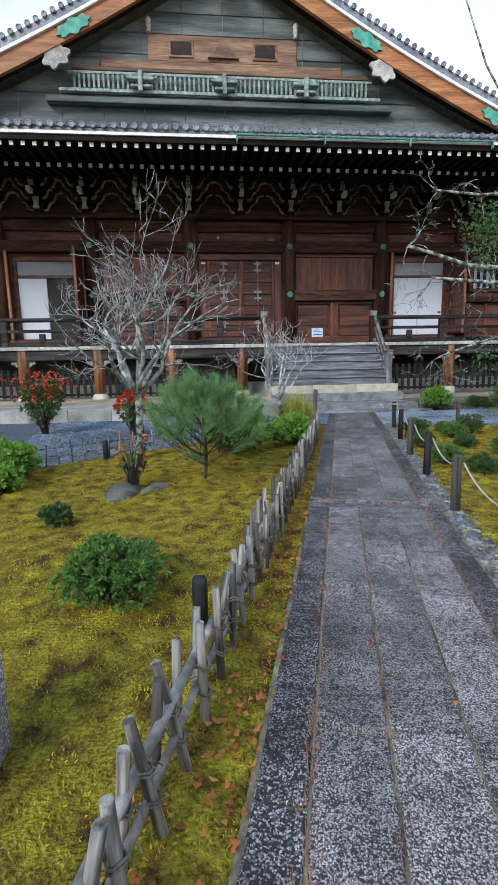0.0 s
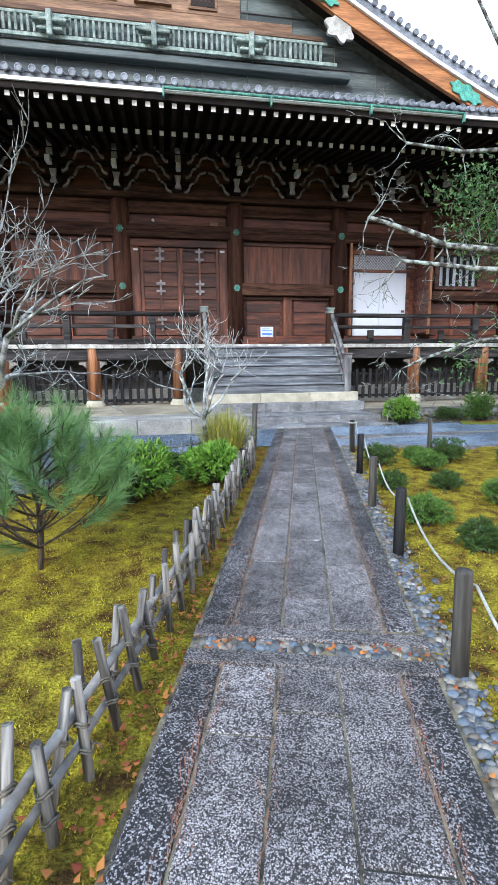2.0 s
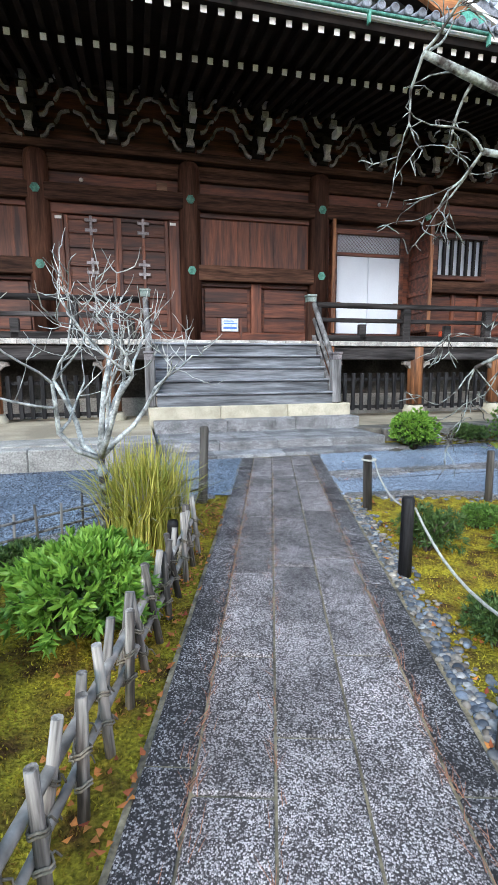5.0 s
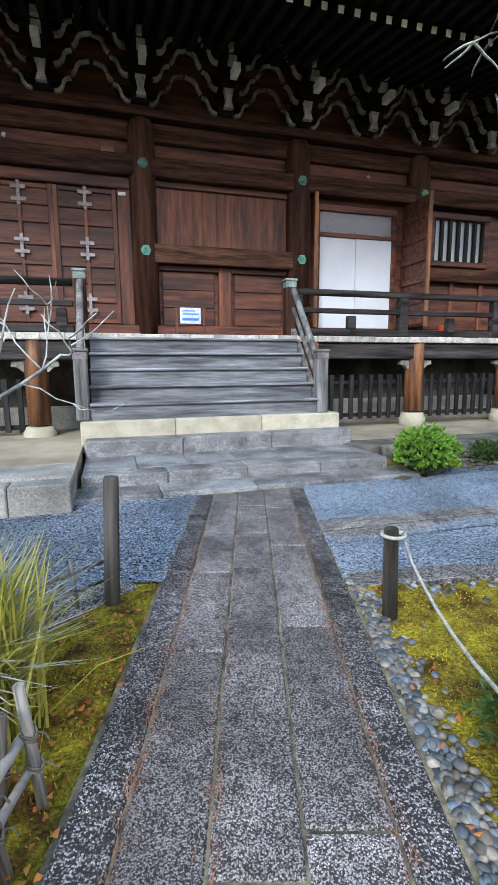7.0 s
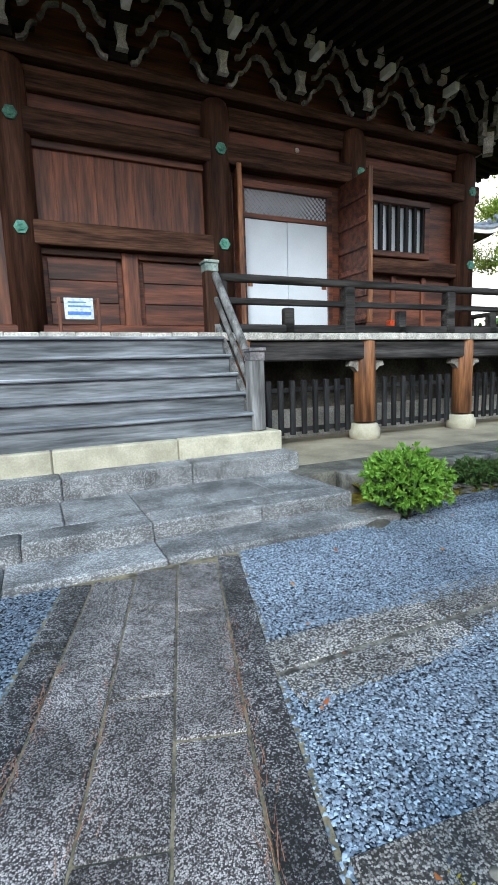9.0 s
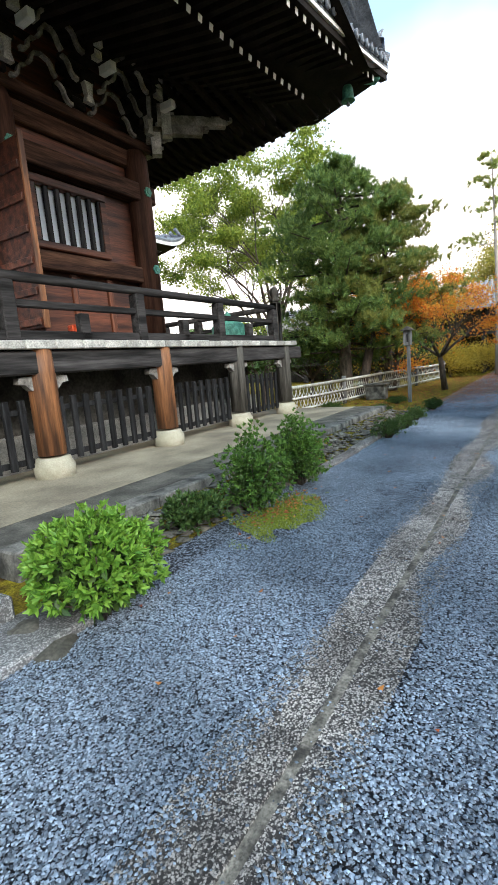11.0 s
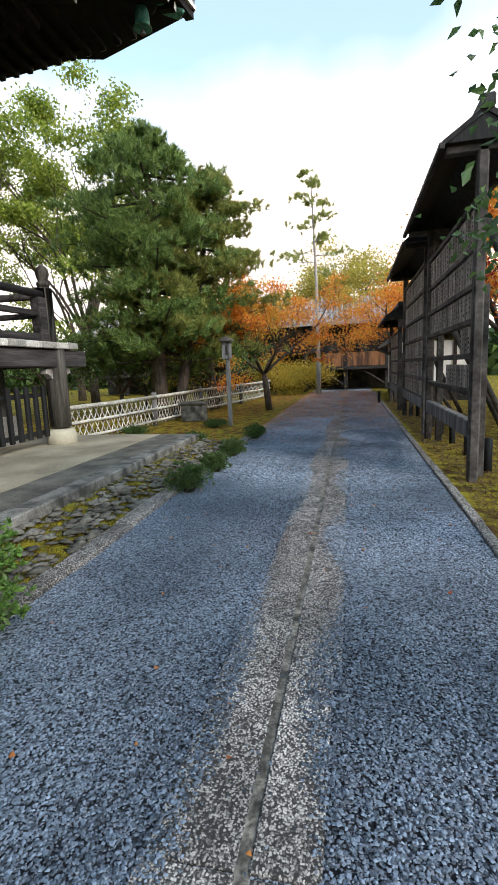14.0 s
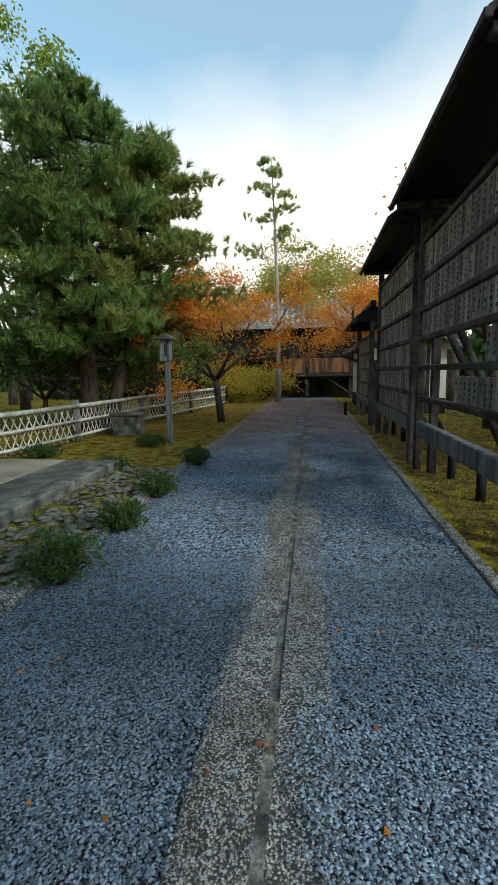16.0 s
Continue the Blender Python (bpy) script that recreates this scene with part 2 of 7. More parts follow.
M_KERB = speckle("path_border", (0.024, 0.021, 0.022), (0.60, 0.57, 0.58), 135, 0.44, 0.25, 0.8, (0.25, 1.2))
M_STRIP = speckle("road_strip", (0.045, 0.041, 0.040), (0.66, 0.62, 0.59), 110, 0.24, 0.2, 0.85, (0.5, 1.15))
M_GROOVE = mat("groove_cement", (0.05, 0.046, 0.04), (0.27, 0.25, 0.215), 9, 70, 0.9, 0.5, contrast=0.6, grain=0.6)
# lighter copy of roof_tile, with sunlight on the far roof in its colour
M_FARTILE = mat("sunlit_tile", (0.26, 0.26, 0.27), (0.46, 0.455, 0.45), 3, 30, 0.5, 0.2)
M_DIRT = mat("trodden_earth", (0.16, 0.12, 0.095), (0.34, 0.275, 0.225), 1.4, 50, 0.95, 0.4)
M_JOINT = mat("joint_earth", (0.055, 0.047, 0.034), (0.24, 0.20, 0.13), 8, 60, 0.95, 0.4)
M_GRAVEL = mat("gravel", (0.105, 0.137, 0.180), (0.255, 0.318, 0.40), 0.7, 60, 0.95, 0.15, vary=0.75, island=True)
M_GBED = speckle("gravel_bed", (0.018, 0.020, 0.025), (0.38, 0.44, 0.54), 75, 0.2, 0.0, 0.95, (0.6, 1.1))
M_PEBBLE = mat("river_pebble", (0.055, 0.06, 0.068), (0.21, 0.212, 0.208), 9, 40, 0.6, 0.2, vary=0.65, island=True)
M_PEBWARM = mat("warm_pebble", (0.10, 0.083, 0.068), (0.27, 0.24, 0.20), 9, 40, 0.6, 0.2, vary=0.5, island=True)
M_PEBBLUE = mat("blue_pebble", (0.045, 0.058, 0.078), (0.14, 0.168, 0.205), 9, 40, 0.6, 0.2, vary=0.5, island=True)
M_MOSS = mat("moss_ground", (0.075, 0.04, 0.012), (0.30, 0.25, 0.022), 6.0, 60, 0.95, 1.0, dist=0.03, contrast=0.5, grain=0.6)
M_TUFT = leafy("moss_tufts", (0.17, 0.07, 0.016), (0.58, 0.49, 0.035), 0.9, 0.3, 6.0)
M_BAMBOO = mat("weathered_bamboo", (0.06, 0.052, 0.045), (0.27, 0.25, 0.225), 5, 20, 0.75, 0.6, LONGZ, contrast=0.8)
M_BAMBOOR = mat("weathered_bamboo_rail", (0.13, 0.12, 0.105), (0.33, 0.31, 0.285), 6, 20, 0.6, 0.3)
M_CORD = mat("straw_cord", (0.10, 0.09, 0.07), (0.24, 0.21, 0.16), 10, 80, 0.9, 0.4)
M_ROPE = mat("rope", (0.45, 0.45, 0.40), (0.62, 0.62, 0.56), 10, 80, 0.9, 0.4)
M_BLACK = mat("charred_post", (0.008, 0.008, 0.009), (0.03, 0.03, 0.032), 4, 30, 0.6, 0.5, LONGZ)
M_BARK = mat("bark", (0.035, 0.026, 0.02), (0.12, 0.09, 0.07), 6, 30, 0.9, 1.0, (2, 2, 0.6), dist=0.03)
M_LICHEN = mat("lichen_bark", (0.15, 0.16, 0.155), (0.50, 0.53, 0.52), 9, 50, 0.95, 0.7, contrast=0.7)
M_BOUGH = mat("mottled_bark", (0.045, 0.04, 0.036), (0.30, 0.34, 0.32), 11, 45, 0.95, 0.8, contrast=0.75)
M_RED = mat("red_lacquer", (0.5, 0.05, 0.01), (0.65, 0.09, 0.02), 4, 30, 0.4, 0.1)
M_BOARD = mat("old_board", (0.15, 0.135, 0.12), (0.40, 0.365, 0.325), 3, 18, 0.75, 0.4, LONGZ)
M_BOARDF = mat("board_frame", (0.028, 0.025, 0.024), (0.11, 0.10, 0.095), 3, 16, 0.75, 0.5)
# black for brush marks, and for sheets that paint shade in openings
M_INK_SHADE = mat("ink", (0.010, 0.010, 0.010), (0.02, 0.02, 0.02), 5, 30, 0.7, 0.0)
M_PLASTER = mat("white_plaster", (0.66, 0.66, 0.64), (0.78, 0.78, 0.76), 1.2, 30, 0.8, 0.1, grain=0.06)
M_BAMWH = mat("pale_split_bamboo", (0.36, 0.35, 0.31), (0.60, 0.585, 0.54), 4, 20, 0.7, 0.3)
M_METAL = mat("dull_metal", (0.16, 0.15, 0.16), (0.30, 0.28, 0.29), 6, 40, 0.5, 0.2, metal=0.5)
M_SIGN = mat("blue_white_sign", (0.55, 0.66, 0.80), (0.72, 0.80, 0.88), 3, 40, 0.5, 0.0)
M_BLUE = mat("blue_print", (0.03, 0.12, 0.40), (0.05, 0.16, 0.5), 3, 40, 0.5, 0.0)
# walls in recesses: the shade on them is painted as a dark colour
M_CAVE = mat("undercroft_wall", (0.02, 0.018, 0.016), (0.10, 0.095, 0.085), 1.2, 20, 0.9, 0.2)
L_BUSH = leafy("shrub_leaf", (0.09, 0.24, 0.03), (0.30, 0.54, 0.085))
L_BUSHM = leafy("mid_shrub_leaf", (0.05, 0.14, 0.025), (0.18, 0.34, 0.065))
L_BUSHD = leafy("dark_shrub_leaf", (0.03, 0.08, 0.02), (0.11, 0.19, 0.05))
L_PINE = leafy("pine_needle", (0.045, 0.115, 0.035), (0.27, 0.38, 0.09), 0.6, 0.35)
# yellower needles: the sun's glow on the right-hand pine is in the colour
L_GPINE = leafy("sunlit_pine_needle", (0.10, 0.17, 0.04), (0.42, 0.40, 0.10), 0.6, 0.4)
L_SPINE = leafy("pale_pine_needle", (0.16, 0.24, 0.05), (0.48, 0.50, 0.15), 0.6, 0.4)
L_YPINE = leafy("young_pine_needle", (0.08, 0.22, 0.08), (0.28, 0.46, 0.18), 0.6, 0.4)
L_BROAD = leafy("broad_leaf", (0.12, 0.20, 0.025), (0.42, 0.50, 0.08), 0.5, 0.5)
L_EVER = leafy("evergreen_leaf", (0.035, 0.10, 0.04), (0.14, 0.27, 0.08))
L_MAPLE = leafy("maple_leaf", (0.82, 0.17, 0.03), (0.98, 0.56, 0.08), 0.6, 0.6)
L_MAPLER = leafy("red_leaf", (0.45, 0.03, 0.02), (0.75, 0.12, 0.04), 0.6, 0.45)
L_MAPLEY = leafy("yellow_leaf", (0.50, 0.36, 0.05), (0.80, 0.58, 0.10), 0.6, 0.6)
L_YGREEN = leafy("yellowing_leaf", (0.30, 0.30, 0.05), (0.66, 0.55, 0.12), 0.6, 0.6)
L_DMOSS = leafy("drain_moss", (0.05, 0.06, 0.013), (0.24, 0.23, 0.035), 0.9, 0.2, 3.0)
L_PATCH = leafy("ground_cover", (0.13, 0.19, 0.02), (0.36, 0.42, 0.06), 0.7, 0.3)
L_GRASS = leafy("tussock_blade", (0.22, 0.26, 0.035), (0.62, 0.55, 0.13), 0.6, 0.35)
L_LITTER = leafy("verge_leaf", (0.05, 0.035, 0.015), (0.22, 0.13, 0.04), 0.9, 0.1)
L_NEEDLE = leafy("dead_needle", (0.26, 0.10, 0.06), (0.46, 0.21, 0.12), 0.9, 0.0)
L_FALL = leafy("fallen_leaf", (0.26, 0.045, 0.02), (0.58, 0.22, 0.05), 0.8, 0.1)


for m_ in (M_DARK, M_CARVE, M_BLACK, M_CAVE, M_MOSS, M_GREYY, M_GREYV, M_LOG, M_BEAM, M_COL, M_BOARDF, M_GRAVEL, M_GBED):
    m_.node_tree.nodes["Principled BSDF"].inputs["Specular IOR Level"].default_value = 0.15


# ---- mesh helpers ----
class Mesh:
    """Gathers faces, and becomes one mesh object."""

    def __init__(self):
        self.v, self.f, self.smooth = [], [], False

    def add(self, verts, faces):
        o = len(self.v)
        self.v.extend(verts)
        self.f.extend([tuple(i + o for i in f) for f in faces])
        return self

    def box(self, x0, y0, z0, x1, y1, z1, c=0.0, m=None):
        """A box from corner to corner with chamfered edges c."""
        c = min(c, 0.45 * min(x1 - x0, y1 - y0, z1 - z0))
        lo, hi = (x0, y0, z0), (x1, y1, z1)
        if c <= 0:
            vs = [(hi[0] if i & 1 else lo[0], hi[1] if i & 2 else lo[1], hi[2] if i & 4 else lo[2]) for i in range(8)]
            fs = [(0, 2, 3, 1), (4, 5, 7, 6), (0, 1, 5, 4), (2, 6, 7, 3), (0, 4, 6, 2), (1, 3, 7, 5)]
        else:
            vs, fs = [], []
            for i in range(8):
                s = [i >> a & 1 for a in range(3)]
                for a in range(3):
                    vs.append(tuple((hi[b] if s[b] else lo[b]) + (0 if b == a else (-c if s[b] else c)) for b in range(3)))
            for a in range(3):
                b, d = (a + 1) % 3, (a + 2) % 3
                for side in (0, 1):
                    q = [(side << a) | (p << b) | (r << d) for p, r in ((0, 0), (1, 0), (1, 1), (0, 1))]
                    q = [i * 3 + a for i in q]
                    fs.append(tuple(q if side else q[::-1]))
                for p in (0, 1):
                    for r in (0, 1):
                        i, j = (p << b) | (r << d), (1 << a) | (p << b) | (r << d)
                        q = (i * 3 + b, j * 3 + b, j * 3 + d, i * 3 + d)
                        fs.append(q if p == r else q[::-1])
            for i in range(8):
                q = (i * 3, i * 3 + 1, i * 3 + 2)
                fs.append(q if bin(i).count("1") % 2 else q[::-1])
        if m is not None:
            vs = [tuple(m @ Vector(p)) for p in vs]
        return self.add(vs, fs)

    def tube(self, pts, radii, n=8, caps=True):
        """A round bar along the points."""
        pts = [Vector(p) for p in pts]
        if not hasattr(radii, "__len__"):
            radii = [radii] * len(pts)
        vs, fs = [], []
        ref = None
        for i, p in enumerate(pts):
            d = (pts[min(i + 1, len(pts) - 1)] - pts[max(i - 1, 0)])
            d = d.normalized() if d.length > 1e-9 else Vector((0, 0, 1))
            if ref is None:
                ref = d.orthogonal().normalized()
            ref = (ref - d * ref.dot(d))
            ref = ref.normalized() if ref.length > 1e-6 else d.orthogonal().normalized()
            o = d.cross(ref)
            for k in range(n):
                a = 2 * math.pi * k / n
                vs.append(tuple(p + radii[i] * (math.cos(a) * ref + math.sin(a) * o)))
        for i in range(len(pts) - 1):
            for k in range(n):
                fs.append((i * n + k, i * n + (k + 1) % n, (i + 1) * n + (k + 1) % n, (i + 1) * n + k))
        if caps:
            fs.append(tuple(range(n))[::-1])
            fs.append(tuple(range((len(pts) - 1) * n, len(pts) * n)))
        self.smooth = True
        return self.add(vs, fs)

    def lathe(self, profile, n=16, at=(0, 0, 0)):
        """Turned shape: (radius, height) pairs round the upright through at."""
        vs = [(at[0] + r * math.cos(2 * math.pi * k / n), at[1] + r * math.sin(2 * math.pi * k / n), at[2] + z) for r, z in profile for k in range(n)]
        fs = [(i * n + k, i * n + (k + 1) % n, (i + 1) * n + (k + 1) % n, (i + 1) * n + k) for i in range(len(profile) - 1) for k in range(n)]
        fs += [tuple(range(n))[::-1], tuple(range((len(profile) - 1) * n, len(profile) * n))]
        self.smooth = True
        return self.add(vs, fs)

    def prism(self, outline, depth, m):
        """A flat outline (x, z) given a depth along y, placed by m."""
        k = len(outline)
        vs = [tuple(m @ Vector((x, 0, z))) for x, z in outline] + [tuple(m @ Vector((x, depth, z))) for x, z in outline]
        fs = [tuple(range(k)), tuple(range(2 * k - 1, k - 1, -1))] + [(i, i + k, (i + 1) % k + k, (i + 1) % k) for i in range(k)]
        return self.add(vs, fs)

    def grid(self, rows):
        """A sheet through rows of points."""
        w = len(rows[0])
        vs = [tuple(p) for r in rows for p in r]
        fs = [(i * w + j, i * w + j + 1, (i + 1) * w + j + 1, (i + 1) * w + j) for i in range(len(rows) - 1) for j in range(w - 1)]
        self.smooth = True
        return self.add(vs, fs)

    def data(self, name, material):
        me = bpy.data.meshes.new(name)
        me.from_pydata(self.v, [], self.f)
        me.materials.append(material)
        if self.smooth:
            me.polygons.foreach_set("use_smooth", [len(p.vertices) <= 4 for p in me.polygons])
        me.update()
        return me


def part(name, mesh, material, parent=None, label="", at=None):
    """Links a mesh as one object, under its thing where there is one."""
    ob = new(name, mesh.data(name, material) if isinstance(mesh, Mesh) else mesh)
    if parent is not None:
        ob.parent = parent
    if at is not None:
        ob.matrix_basis = at if isinstance(at, Matrix) else pose(*at)
    return tagged(ob, label)


def thing(name, label, category, group="", kind="", at=(0, 0, 0)):
    ob = new(name)
    ob.matrix_basis = at if isinstance(at, Matrix) else pose(*at)
    return tagged(ob, label, category, group, kind)


def setting(name, mesh, material, label, category):
    return tagged(part(name, mesh, material), label, category, "", "structure")


def cards(name, base, way, side, length, width, fold=0.25, kind="leaf"):
    """A mesh of many leaves or needles from arrays: base points, directions, side directions, lengths, widths."""
    n = len(base)
    length, width = np.broadcast_to(length, n)[:, None], np.broadcast_to(width, n)[:, None]
    nor = np.cross(way, side)
    if kind == "needle":
        vs = np.stack([base - side * width / 2, base + side * width / 2, base + way * length], 1).reshape(-1, 3)
        fs = np.arange(3 * n).reshape(n, 3)
    else:
        mid = base + way * length * 0.45
        vs = np.stack([base, mid + side * width / 2 + nor * width * fold, base + way * length - nor * length * 0.12, mid - side * width / 2 + nor * width * fold], 1).reshape(-1, 3)
        i = 4 * np.arange(n)[:, None]
        fs = np.concatenate([i + np.array([[0, 1, 2]]), i + np.array([[0, 2, 3]])], 1).reshape(-1, 3)
    me = bpy.data.meshes.new(name)
    me.vertices.add(len(vs))
    me.vertices.foreach_set("co", vs.astype(np.float32).ravel())
    me.loops.add(fs.size)
    me.loops.foreach_set("vertex_index", fs.astype(np.int32).ravel())
    me.polygons.add(len(fs))
    me.polygons.foreach_set("loop_start", np.arange(0, fs.size, 3, dtype=np.int32))
    me.update(calc_edges=True)
    return me


def unit(a):
    return a / np.maximum(np.linalg.norm(a, axis=-1, keepdims=True), 1e-9)


def anyway(rng, n):
    return unit(rng.normal(size=(n, 3)))


def leaves(name, material, parent, rng, base, way, length, width, kind="leaf", spread=0.0):
    way = unit(way + spread * anyway(rng, len(base)))
    side = unit(np.cross(way, anyway(rng, len(base))))
    me = cards(name, base, way, side, length, width, 0.25, kind)
    me.materials.append(material)
    return part(name, me, None, parent)


def rubble(name, material, pts, sizes, rng, flat=0.6, lower=True, worn=False):
    """Many small stones joined into one mesh: squashed, skewed octahedra, or worn round ones."""
    n = len(pts)
    o = np.array([(1, 0, 0), (0, 1, 0), (-1, 0, 0), (0, -1, 0), (0, 0, 1), (0, 0, -0.6)], float)
    a = rng.uniform(0, 2 * np.pi, n)
    k = 6
    t = np.array([(0, 1, 4), (1, 2, 4), (2, 3, 4), (3, 0, 4), (1, 0, 5), (2, 1, 5), (3, 2, 5), (0, 3, 5)])
    t = t if lower else t[:4]
    if worn:
        bm = bmesh.new()
        bmesh.ops.create_icosphere(bm, subdivisions=2, radius=1.0)
        o = np.array([v.co[:] for v in bm.verts])
        t = np.array([[v.index for v in f.verts] for f in bm.faces])
        bm.free()
        k = len(o)
        s = sizes[:, None, None] * o[None] * rng.uniform(0.65, 1.35, (n, 1, 3))
    else:
        s = sizes[:, None, None] * (o[None] * rng.uniform(0.6, 1.3, (n, 6, 1)) + rng.uniform(-0.25, 0.25, (n, 6, 3)))
    s[:, :, 2] *= flat
    x = s[:, :, 0] * np.cos(a)[:, None] - s[:, :, 1] * np.sin(a)[:, None]
    y = s[:, :, 0] * np.sin(a)[:, None] + s[:, :, 1] * np.cos(a)[:, None]
    vs = (np.stack([x, y, s[:, :, 2]], 2) + pts[:, None, :]).reshape(-1, 3)
    fs = (k * np.arange(n)[:, None, None] + t[None]).reshape(-1, 3)
    me = bpy.data.meshes.new(name)
    me.vertices.add(len(vs))
    me.vertices.foreach_set("co", vs.astype(np.float32).ravel())
    me.loops.add(fs.size)
    me.loops.foreach_set("vertex_index", fs.astype(np.int32).ravel())
    me.polygons.add(len(fs))
    me.polygons.foreach_set("loop_start", np.arange(0, fs.size, 3, dtype=np.int32))
    me.update(calc_edges=True)
    me.materials.append(material)
    if worn:
        me.polygons.foreach_set("use_smooth", np.ones(len(fs), bool))
    return me


# ---- ground, road, path ----
SK = 0.294  # the approach path leans off the hall's normal
PATH_L, PATH_R = 0.406, 1.73  # x of its edges where y is 0


def path_x(s, y):
    """x across the path: s from 0 (left edge) to 1 (right edge)."""
    return PATH_L + (PATH_R - PATH_L) * s + SK * y


setting("ground", Mesh().box(-400, -400, -0.6, 400, 400, -0.03), M_MOSS, "yellow-green and brown moss over garden soil", "ground")
road_edge = [(-30, -14.0), (-6.0, -6.9), (-2.7, -4.45), (-0.75, -3.05), (0.75, -3.5), (1.7, -3.6), (2.4, -3.9), (40, -3.95)]
road = Mesh()
top = [(x, y, -0.016) for x, y in road_edge]
far = [(x, -1.2 if x < -1 else -0.6, -0.016) for x, y in road_edge]
road.grid([top, far])
setting("road", road, M_GBED, "bluish grey gravel lane before the hall", "road")

setting("lane_dirt", Mesh().grid([[(x, y, -0.011) for x in (15.6, 16.2, 20, 26, 33)] for y in (-3.9, -2.4, -0.6)]), M_DIRT, "brown trodden earth of the lane's far end", "road")

rng = np.random.default_rng(4)


def road_near(x):
    return np.interp(x, [p[0] for p in road_edge], [p[1] for p in road_edge])


def on_path(x, y):
    return (x > PATH_L + SK * y) & (x < PATH_R + SK * y)


def gravel(n, x0, x1, y0, y1, size):
    p = np.stack([rng.uniform(x0, x1, n), rng.uniform(y0, y1, n), rng.uniform(-0.016, -0.004, n)], 1)
    far_y = np.where(p[:, 0] < -1.2, -1.4, np.where(p[:, 0] < 3.3, -0.95, np.where(p[:, 0] < 6.6, -0.95, -0.78)))
    ok = (p[:, 1] > road_near(p[:, 0])) & (p[:, 1] < far_y) & ~on_path(p[:, 0], p[:, 1])
    strip = (p[:, 1] > -2.72 + 0.09 * np.sin(3.1 * p[:, 0]) + rng.normal(0, 0.03, n)) & (p[:, 1] < -2.29 + 0.05 * np.sin(1.7 * p[:, 0]) + rng.normal(0, 0.02, n)) & (p[:, 0] > 1) & (rng.uniform(size=n) < 0.985)
    p[:, 2] += np.where((p[:, 1] > -2.85) & (p[:, 1] < -2.2) & (p[:, 0] > 1), 0.013, 0)
    ok &= ((p[:, 0] - 5.4) / 0.85) ** 2 + ((p[:, 1] + 1.08) / 0.45) ** 2 > rng.uniform(0.6, 1.1, n)
    p = p[ok & ~strip]
    return p, size * rng.uniform(0.6, 1.5, len(p))


ga, gb = gravel(320000, 0.8, 10.5, -3.95, -0.62, 0.0064), gravel(70000, 10.5, 18, -3.95, -0.62, 0.010)
gc, ge, gd = gravel(70000, -3.5, 0.8, -5.2, -0.9, 0.0085), gravel(14000, -7, -3.5, -7.5, -0.9, 0.015), gravel(24000, 18, 33, -3.95, -0.62, 0.014)
gp, gs = (np.concatenate([g[i] for g in (ga, gb, gc, gd, ge)]) for i in (0, 1))
tagged(part("gravel", rubble("gravel", M_GRAVEL, gp, gs, rng, 0.6, False), None), "loose bluish grey crushed gravel on the lane", "gravel", "", "stuff")

# moss in low mounds over the garden on both sides of the path, with tufts
waves = [(rng.uniform(0, 2 * np.pi), rng.uniform(0, 2 * np.pi), 2 * np.pi / w) for w in np.geomspace(0.13, 1.1, 26)]


def mound(x, y):
    """Height of the moss, in soft cushions."""
    h = sum(np.sin(k * (x * np.cos(a) + y * np.sin(a)) + p + 1.3 * np.sin(0.37 * k * (y * np.cos(a) - x * np.sin(a)) + 2 * p)) * (3 / k) ** 0.5 for a, p, k in waves)
    edge = np.minimum(np.abs(x - PATH_L - SK * y), np.abs(x - PATH_R - SK * y))
    return -0.026 + 0.010 * h * np.clip(edge / 0.25, 0.15, 1)


gx_, gy_ = np.meshgrid(np.linspace(-8, 4.6, 230), np.linspace(-15, -3.2, 220))
gz_ = np.maximum(mound(gx_, gy_), -0.026)
gz_ = np.where(on_path(gx_, gy_) | (gy_ > road_near(gx_) - 0.05), -0.05, gz_)
setting("moss_bed", Mesh().grid(np.stack([gx_, gy_, gz_], 2)), M_MOSS, "yellow-green and brown moss in low mounds", "moss")
n = 330000
mx, my = rng.uniform(-7.5, 4.5, n), rng.uniform(-14.5, -3.2, n)
keep = ~on_path(mx, my) & (my < road_near(mx) - 0.03) & (rng.uniform(size=n) < np.clip(1.7 - np.hypot(mx + 2.8, my + 10) / 7, 0.12, 1))
mx, my = mx[keep], my[keep]
mb = np.stack([mx, my, np.maximum(mound(mx, my), -0.026) - 0.003], 1)
mw = unit(np.stack([rng.normal(0, 0.8, len(mx)), rng.normal(0, 0.8, len(mx)), np.ones(len(mx))], 1))
tagged(leaves("moss", M_TUFT, None, rng, mb, mw, rng.uniform(0.007, 0.026, len(mx)), 0.0075), "short yellow-green moss tufts on the soil", "moss", "", "stuff")

def pebbles(name, label, pts, sizes):
    """Worn pebbles of three colours."""
    for k, m in enumerate((M_PEBBLE, M_PEBWARM, M_PEBBLUE)):
        pick = np.arange(len(pts)) % 9 // 3 == k if k else np.arange(len(pts)) % 9 < 3
        tagged(part(name, rubble(name, m, pts[pick], sizes[pick], rng, 0.6, True, True), None), label[k], "pebbles", "", "stuff")


path = thing("path", "narrow approach path of grey washed-aggregate slabs", "path", "", "structure")
bed = Mesh()
bed.grid([[(path_x(-0.02, y), y, -0.012), (path_x(1.02, y), y, -0.012)] for y in (-17, -0.9)])
part("joint_bed", bed, M_JOINT, path, "dark earth in the joints")
ang = math.degrees(math.atan(SK))
wid = (PATH_R - PATH_L)
lanes = [(0.0, 0.143, M_KERB, 1.5), (0.152, 0.373, M_SLAB, 0.95), (0.382, 0.613, M_SLAB, 0.85), (0.622, 0.853, M_SLAB, 0.95), (0.862, 1.0, M_KERB, 1.3)]
prng = random.Random(3)
